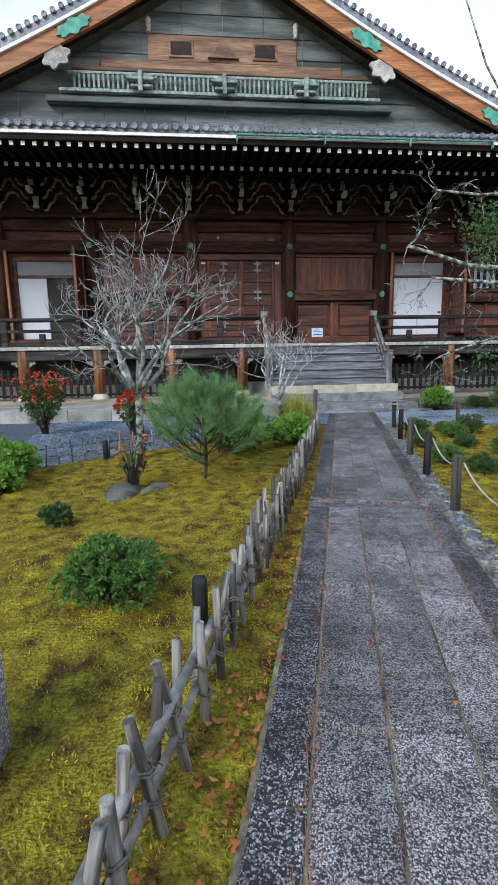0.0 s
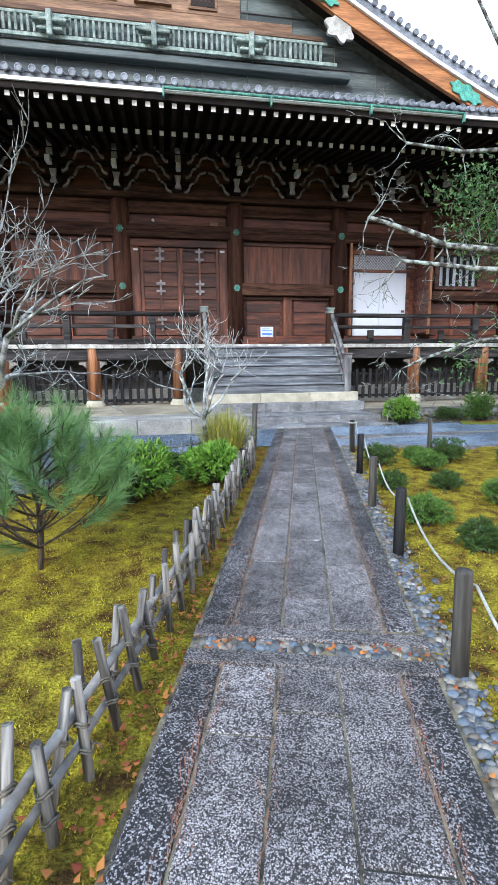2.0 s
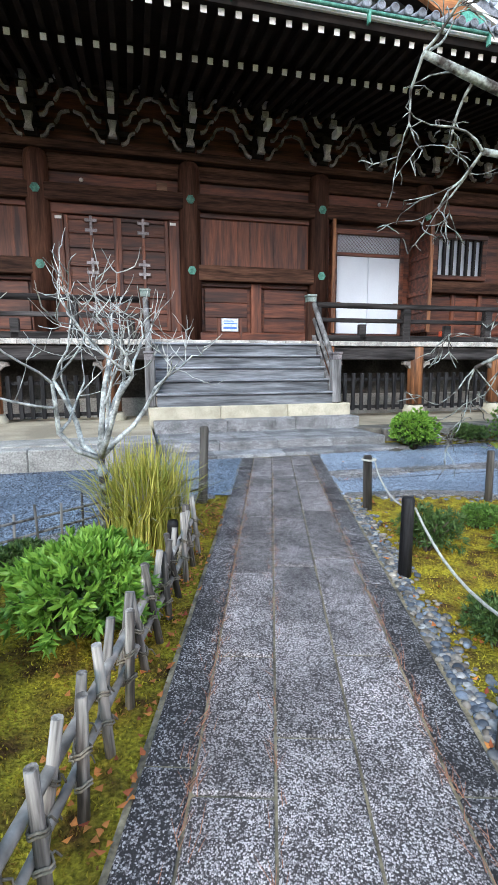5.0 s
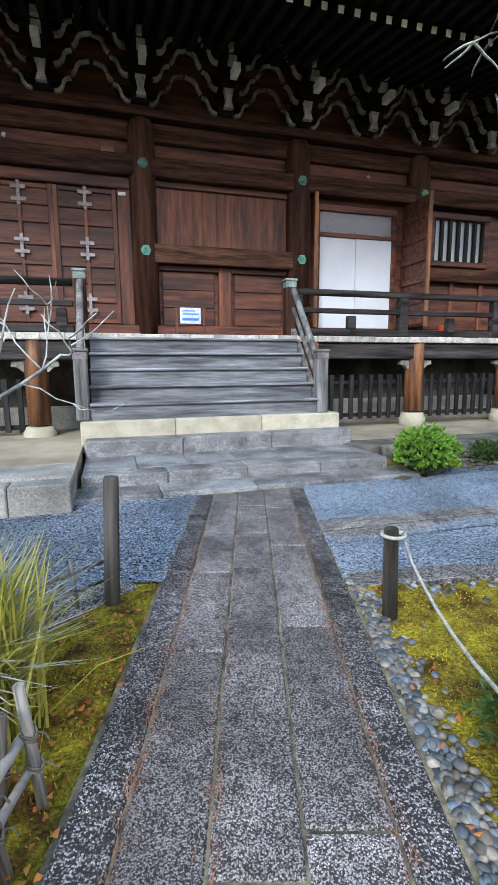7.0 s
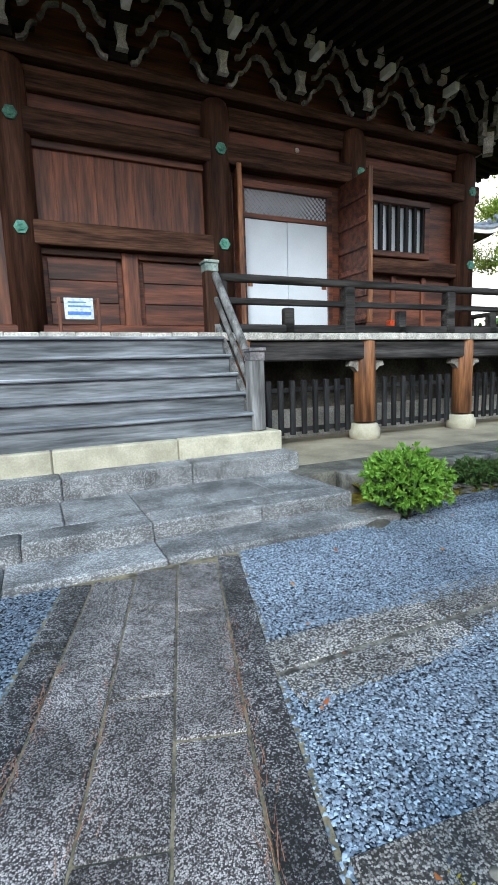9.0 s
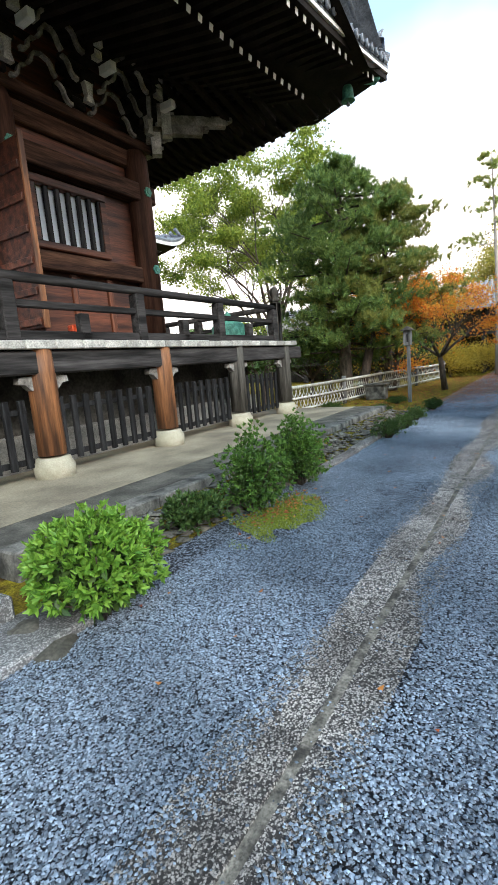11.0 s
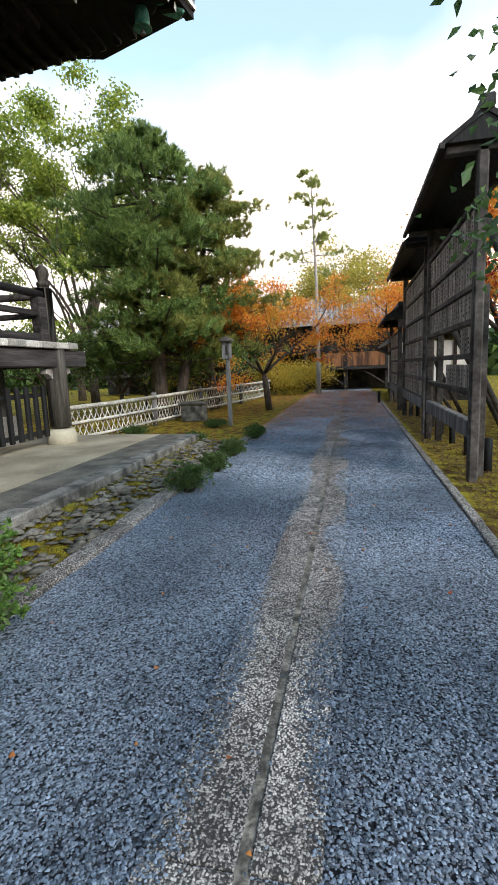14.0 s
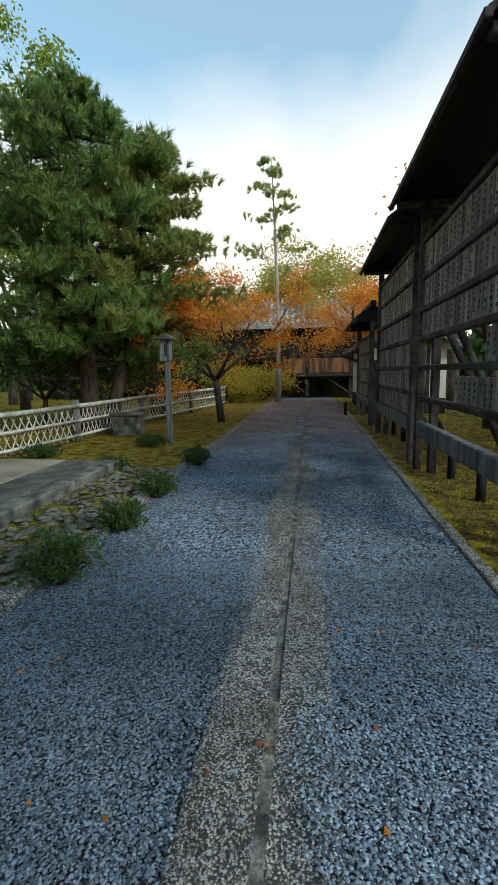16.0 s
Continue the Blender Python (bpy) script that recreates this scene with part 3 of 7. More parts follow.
GAP = -9.34  # a narrow pebble-filled drain crosses the path here
for s0, s1, pm, ln in lanes:
    y = -16.8 + prng.random() * 0.5
    while y < -1.0:
        y1 = min(y + ln * prng.uniform(0.75, 1.35), -1.0)
        gap = GAP + 0.31 * (0.5 - (s0 + s1) / 2)
        for a, b in ((y, min(y1, gap - 0.17)), (max(y, gap + 0.17), y1)):
            if b - a < 0.12:
                continue
            yc = (a + b) / 2
            w, h = wid * (s1 - s0) * math.cos(math.atan(SK)), (b - a) / math.cos(math.atan(SK))
            sl = Mesh().box(-w / 2, -h / 2 + 0.006, -0.05, w / 2, h / 2 - 0.006, 0.0, 0.008)
            part("slab", sl, pm, path, "", pose(path_x((s0 + s1) / 2, yc), yc, prng.uniform(-0.004, 0.003), prng.uniform(-0.25, 0.25), prng.uniform(-0.3, 0.3), -ang))
        y = y1
for dy in (0.1, -0.13):
    c = Mesh().box(-0.66, -0.055, -0.05, 0.66, 0.055, 0.004, 0.008)
    part("threshold_stone", c, M_SLAB, path, "", pose(path_x(0.5, GAP + dy), GAP + dy, 0.004, 0, 0, -ang))
pu = rng.uniform(-0.62, 0.62, 240)
pp = np.stack([pu + path_x(0.5, GAP), rng.uniform(-0.055, 0.03, 240) + GAP - SK * pu, rng.uniform(-0.02, 0.0, 240)], 1)
pebbles("drain_pebbles", ["rounded %s pebbles in the drain across the path" % c for c in ("grey", "cream", "blue-grey")], pp, rng.uniform(0.013, 0.03, 240))
# river pebbles beside the path and along the lane's near edge
pa = rng.uniform(-13.5, -3.5, 4200)
px = PATH_R + SK * pa + 0.03 + np.abs(rng.normal(0, 0.085, 4200))
pb = np.stack([px, pa, rng.uniform(-0.03, -0.008, 4200)], 1)
qx = rng.uniform(0.85, 6, 1500)
qb = np.stack([qx, road_near(qx) - np.abs(rng.normal(0, 0.12, 1500)), rng.uniform(-0.03, -0.008, 1500)], 1)
qb = qb[~on_path(qb[:, 0], qb[:, 1])]
pb = np.concatenate([pb, qb])
pebbles("pebble_border", ["rounded %s river pebbles bordering the path" % c for c in ("grey", "cream", "blue-grey")], pb, rng.uniform(0.010, 0.027, len(pb)))

# the paved strip with a groove that runs along the lane
strip = thing("paved_strip", "worn stone strip with a central groove in the gravel lane", "paving", "", "structure")
x = 1.0
while x < 26:
    ln = prng.uniform(0.75, 1.2)
    for y0, y1 in ((-2.83 + prng.uniform(0, 0.08), -2.549), (-2.511, -2.2 - prng.uniform(0, 0.06))):
        if x > 16 and prng.random() < 0.15:
            continue
        part("slab", Mesh().box(-ln / 2 + 0.004, y0, -0.05, ln / 2 - 0.004, y1, 0, 0.006), M_STRIP, strip, "", pose(x + ln / 2, 0, prng.uniform(-0.006, 0.0), prng.uniform(-0.2, 0.2), 0, 0))
    x += ln
part("groove", Mesh().box(1, -2.555, -0.05, 26, -2.505, -0.009), M_GROOVE, strip, "pale worn groove")

# road borders
kerb = thing("lane_kerb", "weathered grey stone edging of the lane", "kerb", "", "structure")
x = 5.5
while x < 30:
    ln = prng.uniform(0.9, 1.6)
    part("kerb_stone", Mesh().box(-ln / 2 + 0.005, -0.05, -0.1, ln / 2 - 0.005, 0.05, 0.015, 0.01), M_STRIP, kerb, "", pose(x + ln / 2, -3.97 + prng.uniform(-0.01, 0.01), 0))
    x += ln
drain = thing("drain_kerb", "grey stone kerb of the mossy drain below the platform", "kerb", "", "structure")
x = 6.6
while x < 14.4:
    ln = prng.uniform(0.7, 1.3)
    part("kerb_stone", Mesh().box(-ln / 2 + 0.005, -0.09, -0.1, ln / 2 - 0.005, 0.09, 0.04, 0.015), M_STRIP, drain, "", pose(x + ln / 2, -0.69 + prng.uniform(-0.02, 0.02), prng.uniform(-0.02, 0.01), 0, 0, prng.uniform(-1.5, 1.5)))
    x += ln
edge2 = thing("road_edging", "grey stone border between garden and lane", "kerb", "", "structure")
for (ax, ay), (bx, by) in zip(road_edge[1:6], road_edge[2:7]):
    L = math.hypot(bx - ax, by - ay)
    if ax < -0.5 and bx > 0:
        continue
    k = max(1, round(L / 0.9))
    for i in range(k):
        f = (i + 0.5) / k
        part("kerb_stone", Mesh().box(-L / k / 2 + 0.005, -0.11, -0.1, L / k / 2 - 0.005, 0.11, 0.0, 0.01), M_STRIP, edge2, "", pose(ax + (bx - ax) * f, ay + (by - ay) * f, 0, 0, 0, math.degrees(math.atan2(by - ay, bx - ax))))
setting("drain_bank", Mesh().grid([[(x, y, z) for x in (3.4, 6, 9, 12, 13.6)] for y, z in ((-0.62, -0.028), (-0.3, 0.02), (0.0, 0.075), (0.14, 0.09))]), M_MOSS, "mossy bank below the platform's edge", "bank")
n = 1300
dp = np.stack([rng.uniform(3.4, 14, n), rng.uniform(-0.6, 0.1, n), rng.uniform(-0.03, 0.015, n)], 1)
dp[:, 2] += np.where(dp[:, 0] < 13.6, np.clip(dp[:, 1] + 0.6, 0, 1) * 0.16, 0)
tagged(part("drain_stones", rubble("drain_stones", M_ROCK, dp, rng.uniform(0.03, 0.10, n), rng, 0.3), None), "flat grey stones in the mossy drain", "stones", "", "stuff")
n = 22000
dp = np.stack([rng.uniform(3.4, 13.6, n), rng.uniform(-0.62, 0.13, n), np.full(n, -0.03)], 1)
dp[:, 2] += np.clip(dp[:, 1] + 0.62, 0, 1) * 0.165
tagged(leaves("drain_moss", L_DMOSS, None, rng, dp, np.tile([0, 0, 1.0], (n, 1)), rng.uniform(0.010, 0.026, n), 0.010, "leaf", 0.6), "moss in the drain", "moss", "", "stuff")

# ---- platform and stone steps ----
plat = thing("platform", "low stone platform under the hall's veranda", "platform", "", "structure")
part("paving", Mesh().box(2.9, 0.95, -0.1, 13.5, 3.6, 0.212), M_PLAT, plat, "beige rammed paving")
part("paving", Mesh().box(-20, -0.2, -0.1, -1.25, 3.6, 0.322), M_PLAT, plat, "beige rammed paving")
part("stone_band", Mesh().box(2.9, 0.4, -0.1, 13.5, 0.947, 0.208), M_ROCK, plat, "worn grey stone band")
part("stone_band", Mesh().box(-20, -0.9, -0.1, -1.25, -0.203, 0.318), M_PLATL, plat, "pale stone band")
for x0, x1, y0 in ((3.35, 13.5, 0.13), (-20, -1.25, -1.2)):
    x = x0
    while x < x1 - 0.3:
        ln = min(prng.uniform(0.9, 1.7), x1 - x)
        part("edge_stone", Mesh().box(-ln / 2 + 0.004, 0, -0.1, ln / 2 - 0.004, 0.265 if x0 > 0 else 0.297, 0.215 if x0 > 0 else 0.30, 0.015), M_PLATG if x0 > 0 else M_PLATL, plat, "", pose(x + ln / 2, y0 + prng.uniform(-0.01, 0.01), prng.uniform(-0.006, 0.004)))
        x += ln
steps = thing("stone_steps", "three weathered stone steps leading to the wooden stairs", "steps", "", "structure")


def stone_row(x0, x1, y0, y1, z0, z1, k, m, name="step_stone"):
    for i in range(k):
        a, b = x0 + (x1 - x0) * i / k, x0 + (x1 - x0) * (i + 1) / k
        part(name, Mesh().box(a + 0.003, y0, z0, b - 0.003, y1, z1 + prng.uniform(-0.004, 0.004), 0.018), m, steps)


stone_row(-1.45, 3.2, -0.95, -0.45, -0.1, 0.05, 4, M_STONE)
stone_row(-1.2, 2.95, -0.5, -0.16, -0.1, 0.20, 4, M_STONE)
stone_row(-1.2, 2.95, -0.155, 0.78, -0.1, 0.195, 6, M_STONE)
stone_row(-1.2, 3.05, 0.75, 1.15, 0.1, 0.43, 3, M_STONE)
stone_row(-1.27, 3.0, 1.1, 1.75, 0.2, 0.68, 3, M_CREAM)

# ---- the hall ----
hall = thing("temple_hall", "old dark brown wooden temple hall with tiled roof", "temple")
CX = -1.78
COLS = [-14.08, -10.64, -7.31, -3.65, 0.09, 3.75, 7.08, 10.52]
WY, DECK = 5.13, 2.05
FX0, FX1 = -17.0, 12.95  # veranda ends
FY = 2.28  # veranda front edge

col = Mesh().lathe([(0.29, 0), (0.29, 4.45), (0.25, 4.62), (0.18, 4.68)], 20).data("column", M_COL)
for cx in COLS:
    part("column", col, None, hall, "", (cx, WY - 0.12, DECK))
for cy in (8.6, 12.0, 15.4):
    part("column", col, None, hall, "", (COLS[-1], cy, DECK))


def beam(z0, z1, depth, m, name, label=""):
    """A beam along the front and one along the east side."""
    part(name, Mesh().box(COLS[0] - 0.35, WY - depth, z0, COLS[-1] + 0.35, WY + 0.12, z1, 0.025), m, hall, label)
    part(name, Mesh().box(COLS[-1] - 0.12, WY + 0.121, z0, COLS[-1] + depth, 16, z1, 0.025), m, hall, label)


beam(6.72, 6.92, 0.36, M_BEAM, "wall_plate")
beam(6.32, 6.7, 0.14, M_BEAM, "head_beam", "pale weathered beam between the columns")
beam(5.55, 5.95, 0.34, M_BEAM, "upper_tie_beam")
beam(2.1, 2.42, 0.32, M_WOOD, "sill_beam")
part("wall_front", Mesh().box(COLS[0], WY + 0.0, DECK, COLS[-1], WY + 0.15, 8.3), M_WOOD, hall)
part("wall_east", Mesh().box(COLS[-1] - 0.15, WY + 0.151, DECK, COLS[-1], 16, 8.3), M_WOOD, hall)
part("wall_west", Mesh().box(COLS[0], WY + 0.151, DECK, COLS[0] + 0.15, 16, 7.9), M_WOOD, hall)
part("wall_back", Mesh().box(COLS[0], 16, DECK, COLS[-1], 16.15, 7.9), M_WOOD, hall)

# green six-sided metal caps on the beams
cap = Mesh().prism([(0.115 * math.cos(math.pi / 3 * i), 0.115 * math.sin(math.pi / 3 * i)) for i in range(6)], 0.03, Matrix())
cap.prism([(0.06 * math.cos(math.pi / 3 * i), 0.06 * math.sin(math.pi / 3 * i)) for i in range(6)], 0.03, pose(0, -0.02, 0))
cap = cap.data("nail_cover", M_COPPER)
for cx in COLS:
    part("nail_cover", cap, None, hall, "green hexagonal nail cover", (cx, WY - 0.44, 5.76))
for cx in (-7.31, -3.65, 0.09, 3.75):
    part("nail_cover", cap, None, hall, "green hexagonal nail cover", (cx, WY - 0.44, 4.0))
part("nail_cover", cap, None, hall, "green hexagonal nail cover", (10.52, WY - 0.44, 4.0))
# small round pegs and wall plates
peg = Mesh().lathe([(0.045, 0), (0.055, 0.02), (0.03, 0.05)], 10).data("wall_lamp", M_PALE)
for cx in (-2.6, 5.6):
    part("wall_lamp", peg, None, hall, "small pale round fitting", pose(cx, WY - 0.15, 6.1, 90, 0, 0))
part("notice_plate", Mesh().box(-0.75, WY - 0.19, 6.0, -0.48, WY - 0.142, 6.2, 0.005), M_GABW, hall, "pale brown wooden plate")


def shutter_bay(x0, x1):
    """Tall vertical boards above a rail, two plank panels below."""
    x0, x1 = x0 + 0.27, x1 - 0.27
    k = 9
    for i in range(k):
        a, b = x0 + (x1 - x0) * i / k, x0 + (x1 - x0) * (i + 1) / k
        part("wall_board", Mesh().box(a + 0.001, WY - 0.06, 4.2, b - 0.001, WY - 0.003, 5.5, 0.003), M_WOODV, hall)
    part("board_frame", Mesh().box(x0, WY - 0.14, 5.42, x1, WY - 0.062, 5.548, 0.01), M_WOOD, hall)
    part("rail_beam", Mesh().box(x0 - 0.3, WY - 0.33, 3.78, x1 + 0.3, WY - 0.004, 4.18, 0.02), M_BEAM, hall)
    mid = (x0 + x1) / 2
    for a, b in ((x0, mid - 0.15), (mid + 0.15, x1)):
        for j in range(3):
            part("panel_plank", Mesh().box(a + 0.1, WY - 0.05, 2.45 + j * 0.4, b - 0.1, WY - 0.003, 2.84 + j * 0.4, 0.008), M_WOOD, hall)
        part("panel_frame", Mesh().box(a, WY - 0.12, 3.66, b, WY - 0.004, 3.775, 0.01), M_WOOD, hall)
    part("panel_post", Mesh().box(mid - 0.15, WY - 0.13, 2.425, mid + 0.15, WY - 0.004, 3.77, 0.01), M_WOODV, hall)


def cross(parent, cx, cz, y):
    m = Mesh().box(cx - 0.035, y - 0.02, cz - 0.24, cx + 0.035, y, cz + 0.24, 0.006)
    for dz in (-0.12, 0.12):
        m.box(cx - 0.15, y - 0.024, cz + dz - 0.04, cx + 0.15, y - 0.001, cz + dz + 0.04, 0.006)
    part("strap", m, M_METAL, parent, "grey cross-shaped metal strap")


def door_bay(x0, x1):
    """Closed double doors of framed panels with metal straps."""
    x0, x1 = x0 + 0.27, x1 - 0.27
    mid = (x0 + x1) / 2
    part("door_frame", Mesh().box(x0, WY - 0.16, 5.3, x1, WY - 0.004, 5.548, 0.02), M_WOOD, hall)
    for s, a, b in ((-1, x0, mid), (1, mid, x1)):
        leaf = part("door_leaf", Mesh().box(a + 0.3 * (s < 0), WY - 0.07, 2.45, b - 0.3 * (s > 0), WY - 0.003, 5.28, 0.01), M_WOOD, hall, "panelled brown wooden door leaf")
        la, lb = a + 0.3 * (s < 0), b - 0.3 * (s > 0)
        for xx in (la, lb - 0.1, (la + lb) / 2 - 0.04):
            part("stile", Mesh().box(xx, WY - 0.12, 2.45, xx + (0.1 if xx != (la + lb) / 2 - 0.04 else 0.08), WY - 0.071, 5.28, 0.008), M_WOODV, leaf)
        for zz in (2.46, 2.9, 3.3, 3.65, 4.05, 4.5, 4.85, 5.18):
            part("rail", Mesh().box(la + 0.101, WY - 0.115, zz, lb - 0.101, WY - 0.071, zz + 0.09, 0.008), M_WOOD, leaf)
        for zz in (5.05, 4.02, 2.85):
            cross(leaf, (la + lb) / 2, zz, WY - 0.125)
        part("jamb", Mesh().box(x0 if s < 0 else x1 - 0.29, WY - 0.14, 2.425, x0 + 0.29 if s < 0 else x1, WY - 0.004, 5.298, 0.015), M_WOODV, hall)
        part("plate", Mesh().box(x0 + 0.1 if s < 0 else x1 - 0.26, WY - 0.17, 5.16, x0 + 0.26 if s < 0 else x1 - 0.1, WY - 0.142, 5.23, 0.004), M_WHITE, hall, "small white plate")


def lattice(parent, x0, x1, z0, z1, y, cell=0.08):
    m = Mesh()
    k = int((x1 - x0 + z1 - z0) / cell) + 1
    for s in (1, -1):
        for i in range(k):
            a = x0 + i * cell - (z1 - z0) * (s > 0)
            pts = []
            for f in (0, 1):
                pts.append((a + (z1 - z0) * f, z0 + (z1 - z0) * f) if s > 0 else (a - (z1 - z0) * f, z0 + (z1 - z0) * f))
            (ax, az), (bx, bz) = pts
            for lim, lo in ((x0, True), (x1, False)):
                if (ax < lim) == lo and (bx < lim) == lo and ax != lim:
                    ax = bx = None
                    break
                if (ax < lim) == lo and ax != lim:
                    f = (lim - ax) / (bx - ax)
                    ax, az = lim, az + (bz - az) * f
                if (bx < lim) == lo and bx != lim:
                    f = (lim - ax) / (bx - ax)
                    bx, bz = lim, az + (bz - az) * f
            if ax is None or abs(ax - bx) < 0.01:
                continue
            m.tube([(ax, y, az), (bx, y, bz)], 0.007, 4)
    part("lattice", m, M_WOOD, parent, "diamond lattice")


def screen_bay(x0, x1, open_left=False):
    """White sliding screens below a lattice, with folded-out shutter doors at the sides."""
    x0, x1 = x0 + 0.27, x1 - 0.27
    a, b = x0 + 0.33, x1 - 0.42
    unit_ = part("screen_frame", Mesh().box(a - 0.12, WY - 0.12, 5.26, b + 0.12, WY - 0.004, 5.4, 0.01).box(a - 0.12, WY - 0.12, 2.43, a, WY - 0.004, 5.26, 0.01).box(b, WY - 0.12, 2.43, b + 0.12, WY - 0.004, 5.26, 0.01).box(a, WY - 0.1, 4.66, b, WY - 0.004, 4.76, 0.01), M_WOOD, hall, "brown wooden frame of the screens")
    part("transom_paper", Mesh().box(a, WY - 0.03, 4.76, b, WY - 0.005, 5.26), M_PAPER, unit_)
    lattice(unit_, a, b, 4.76, 5.26, WY - 0.06, 0.105)
    mid = (a + b) / 2
    part("screen", Mesh().box(a, WY - 0.06, 2.45, mid - 0.004, WY - 0.01, 4.66, 0.006), M_PAPER, unit_, "white sliding screen")
    if not open_left:
        part("screen", Mesh().box(mid + 0.004, WY - 0.075, 2.45, b, WY - 0.02, 4.66, 0.006), M_PAPER, unit_, "white sliding screen")
        part("handle", Mesh().box(b - 0.16, WY - 0.085, 3.28, b - 0.03, WY - 0.076, 3.36, 0.003), M_WOODV, unit_, "dark red pull")
        part("handle", Mesh().box(a + 0.03, WY - 0.07, 3.28, a + 0.15, WY - 0.061, 3.36, 0.003), M_ORANGE, unit_, "orange pull")
    else:
        # no opening is cut: a black sheet stands in for the shade inside
        part("dark_opening", Mesh().box(mid + 0.004, WY - 0.012, 2.45, b, WY - 0.003, 4.66), M_INK_SHADE, unit_, "black sheet painting the shade of an open doorway")
    for xx, ln, lab in ((a - 0.24, 0.25, 1), (b + 0.3, 1.05, 2)):
        leaf = part("shutter_door", Mesh().box(xx - 0.03, WY - 0.14 - ln, 2.45, xx + 0.03, WY - 0.14, 5.5, 0.01), M_WOOD, hall, "folded-back shutter door with a worn orange edge")
        part("edge_board", Mesh().box(xx - 0.05, WY - 0.2 - ln, 2.43, xx + 0.05, WY - 0.143 - ln, 5.55, 0.01), M_ORANGE, leaf, "worn orange-brown edge")
        if ln > 0.5:
            for j in range(6):
                part("rail", Mesh().box(xx - 0.07, WY - 0.1 - ln, 2.5 + j * 0.5, xx - 0.032, WY - 0.16, 2.62 + j * 0.5, 0.008), M_WOOD, leaf)


def window_bay(x0, x1):
    """A barred window over plank panels."""
    x0, x1 = x0 + 0.27, x1 - 0.27
    a, b = 7.62 - 7.08 + x0 - 0.27, 9.2 - 7.08 + x0 - 0.27
    fr = part("window_frame", Mesh().box(a - 0.16, WY - 0.2, 5.3, b + 0.16, WY - 0.004, 5.46, 0.02).box(a - 0.16, WY - 0.2, 4.1, b + 0.16, WY - 0.004, 4.24, 0.02).box(a - 0.16, WY - 0.18, 4.24, a, WY - 0.004, 5.3, 0.01).box(b, WY - 0.18, 4.24, b + 0.16, WY - 0.004, 5.3, 0.01), M_WOOD, hall, "barred window frame")
    part("screen", Mesh().box(a, WY - 0.03, 4.24, b, WY - 0.005, 5.3), M_PAPER, fr, "white screen behind the bars")
    bar = Mesh().box(-0.045, WY - 0.15, 4.24, 0.045, WY - 0.06, 5.3, 0.008).data("bar", M_BLACK)
    for i in range(7):
        part("bar", bar, None, fr, "", (a + (b - a) * (i + 0.0) / 6, 0, 0))
    part("rail_beam", Mesh().box(x0, WY - 0.24, 3.7, x1, WY - 0.004, 4.05, 0.02), M_BEAM, hall)
    for i in range(3):
        w = (x1 - x0) / 3
        part("panel_plank", Mesh().box(x0 + w * i + 0.08, WY - 0.05, 2.45, x0 + w * (i + 1) - 0.08, WY - 0.003, 3.6, 0.01), M_WOOD, hall)
        part("panel_post", Mesh().box(x0 + w * i - 0.07, WY - 0.1, 2.45, x0 + w * i + 0.07, WY - 0.004, 3.69, 0.01), M_WOODV, hall)


shutter_bay(-7.31, -3.65)
door_bay(-3.65, 0.09)
shutter_bay(0.09, 3.75)
screen_bay(3.75, 7.08)
screen_bay(-10.64, -7.31, True)
window_bay(7.08, 10.52)
window_bay(-14.08, -10.64)

# bracket clusters under the eaves: stepped arms with curved pale undersides and a white nose
WAVE = [(0.0, -0.02), (0.09, 0.0), (0.155, 0.07), (0.19, 0.18), (0.245, 0.245), (0.33, 0.27), (0.39, 0.34), (0.425, 0.44), (0.48, 0.505), (0.57, 0.53), (0.66, 0.555)]


def wavy(pts, w):
    """An outline of width w round a wavy line, thinner towards its end."""
    up, low = [], []
    for i, (x, z) in enumerate(pts):
        (ax, az), (bx, bz) = pts[max(i - 1, 0)], pts[min(i + 1, len(pts) - 1)]
        k = math.hypot(bx - ax, bz - az)
        t = w * (1 - 0.35 * i / (len(pts) - 1)) / 2
        up.append((x - (bz - az) / k * t, z + (bx - ax) / k * t))
        low.append((x + (bz - az) / k * t, z - (bx - ax) / k * t))
    return low + up[::-1]


CURL = [(-0.09, 0.0), (-0.05, 0.12), (-0.08, 0.28), (-0.11, 0.36), (0.11, 0.36), (0.08, 0.28), (0.05, 0.12), (0.09, 0.0)]
arm_me = {s: Mesh().prism([(s * x, z) for x, z in wavy(WAVE[:6], 0.07)], 0.09, Matrix.Identity(4)).prism([(s * (x + 0.03), z + 0.03) for x, z in wavy(WAVE[5:], 0.066)], 0.09, pose(0, -0.06, 0)).data("bracket_arm", M_CARVE) for s in (-1, 1)}
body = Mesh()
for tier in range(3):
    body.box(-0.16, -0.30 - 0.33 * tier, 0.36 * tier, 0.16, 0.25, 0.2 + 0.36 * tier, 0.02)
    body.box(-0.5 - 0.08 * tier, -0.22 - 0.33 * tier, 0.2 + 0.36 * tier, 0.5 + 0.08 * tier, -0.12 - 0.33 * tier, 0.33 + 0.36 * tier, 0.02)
# blocks share the near-black eave wood, so their shade is in the colour
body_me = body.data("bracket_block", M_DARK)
curl_me = Mesh().prism([(x * 1.15, z * 1.15) for x, z in CURL], 0.12, Matrix.Identity(4)).data("bracket_tongue", M_PALE)
cube_me = Mesh().box(-0.085, -0.07, 0, 0.085, 0.07, 0.16, 0.012).data("bracket_cap", M_PALE)


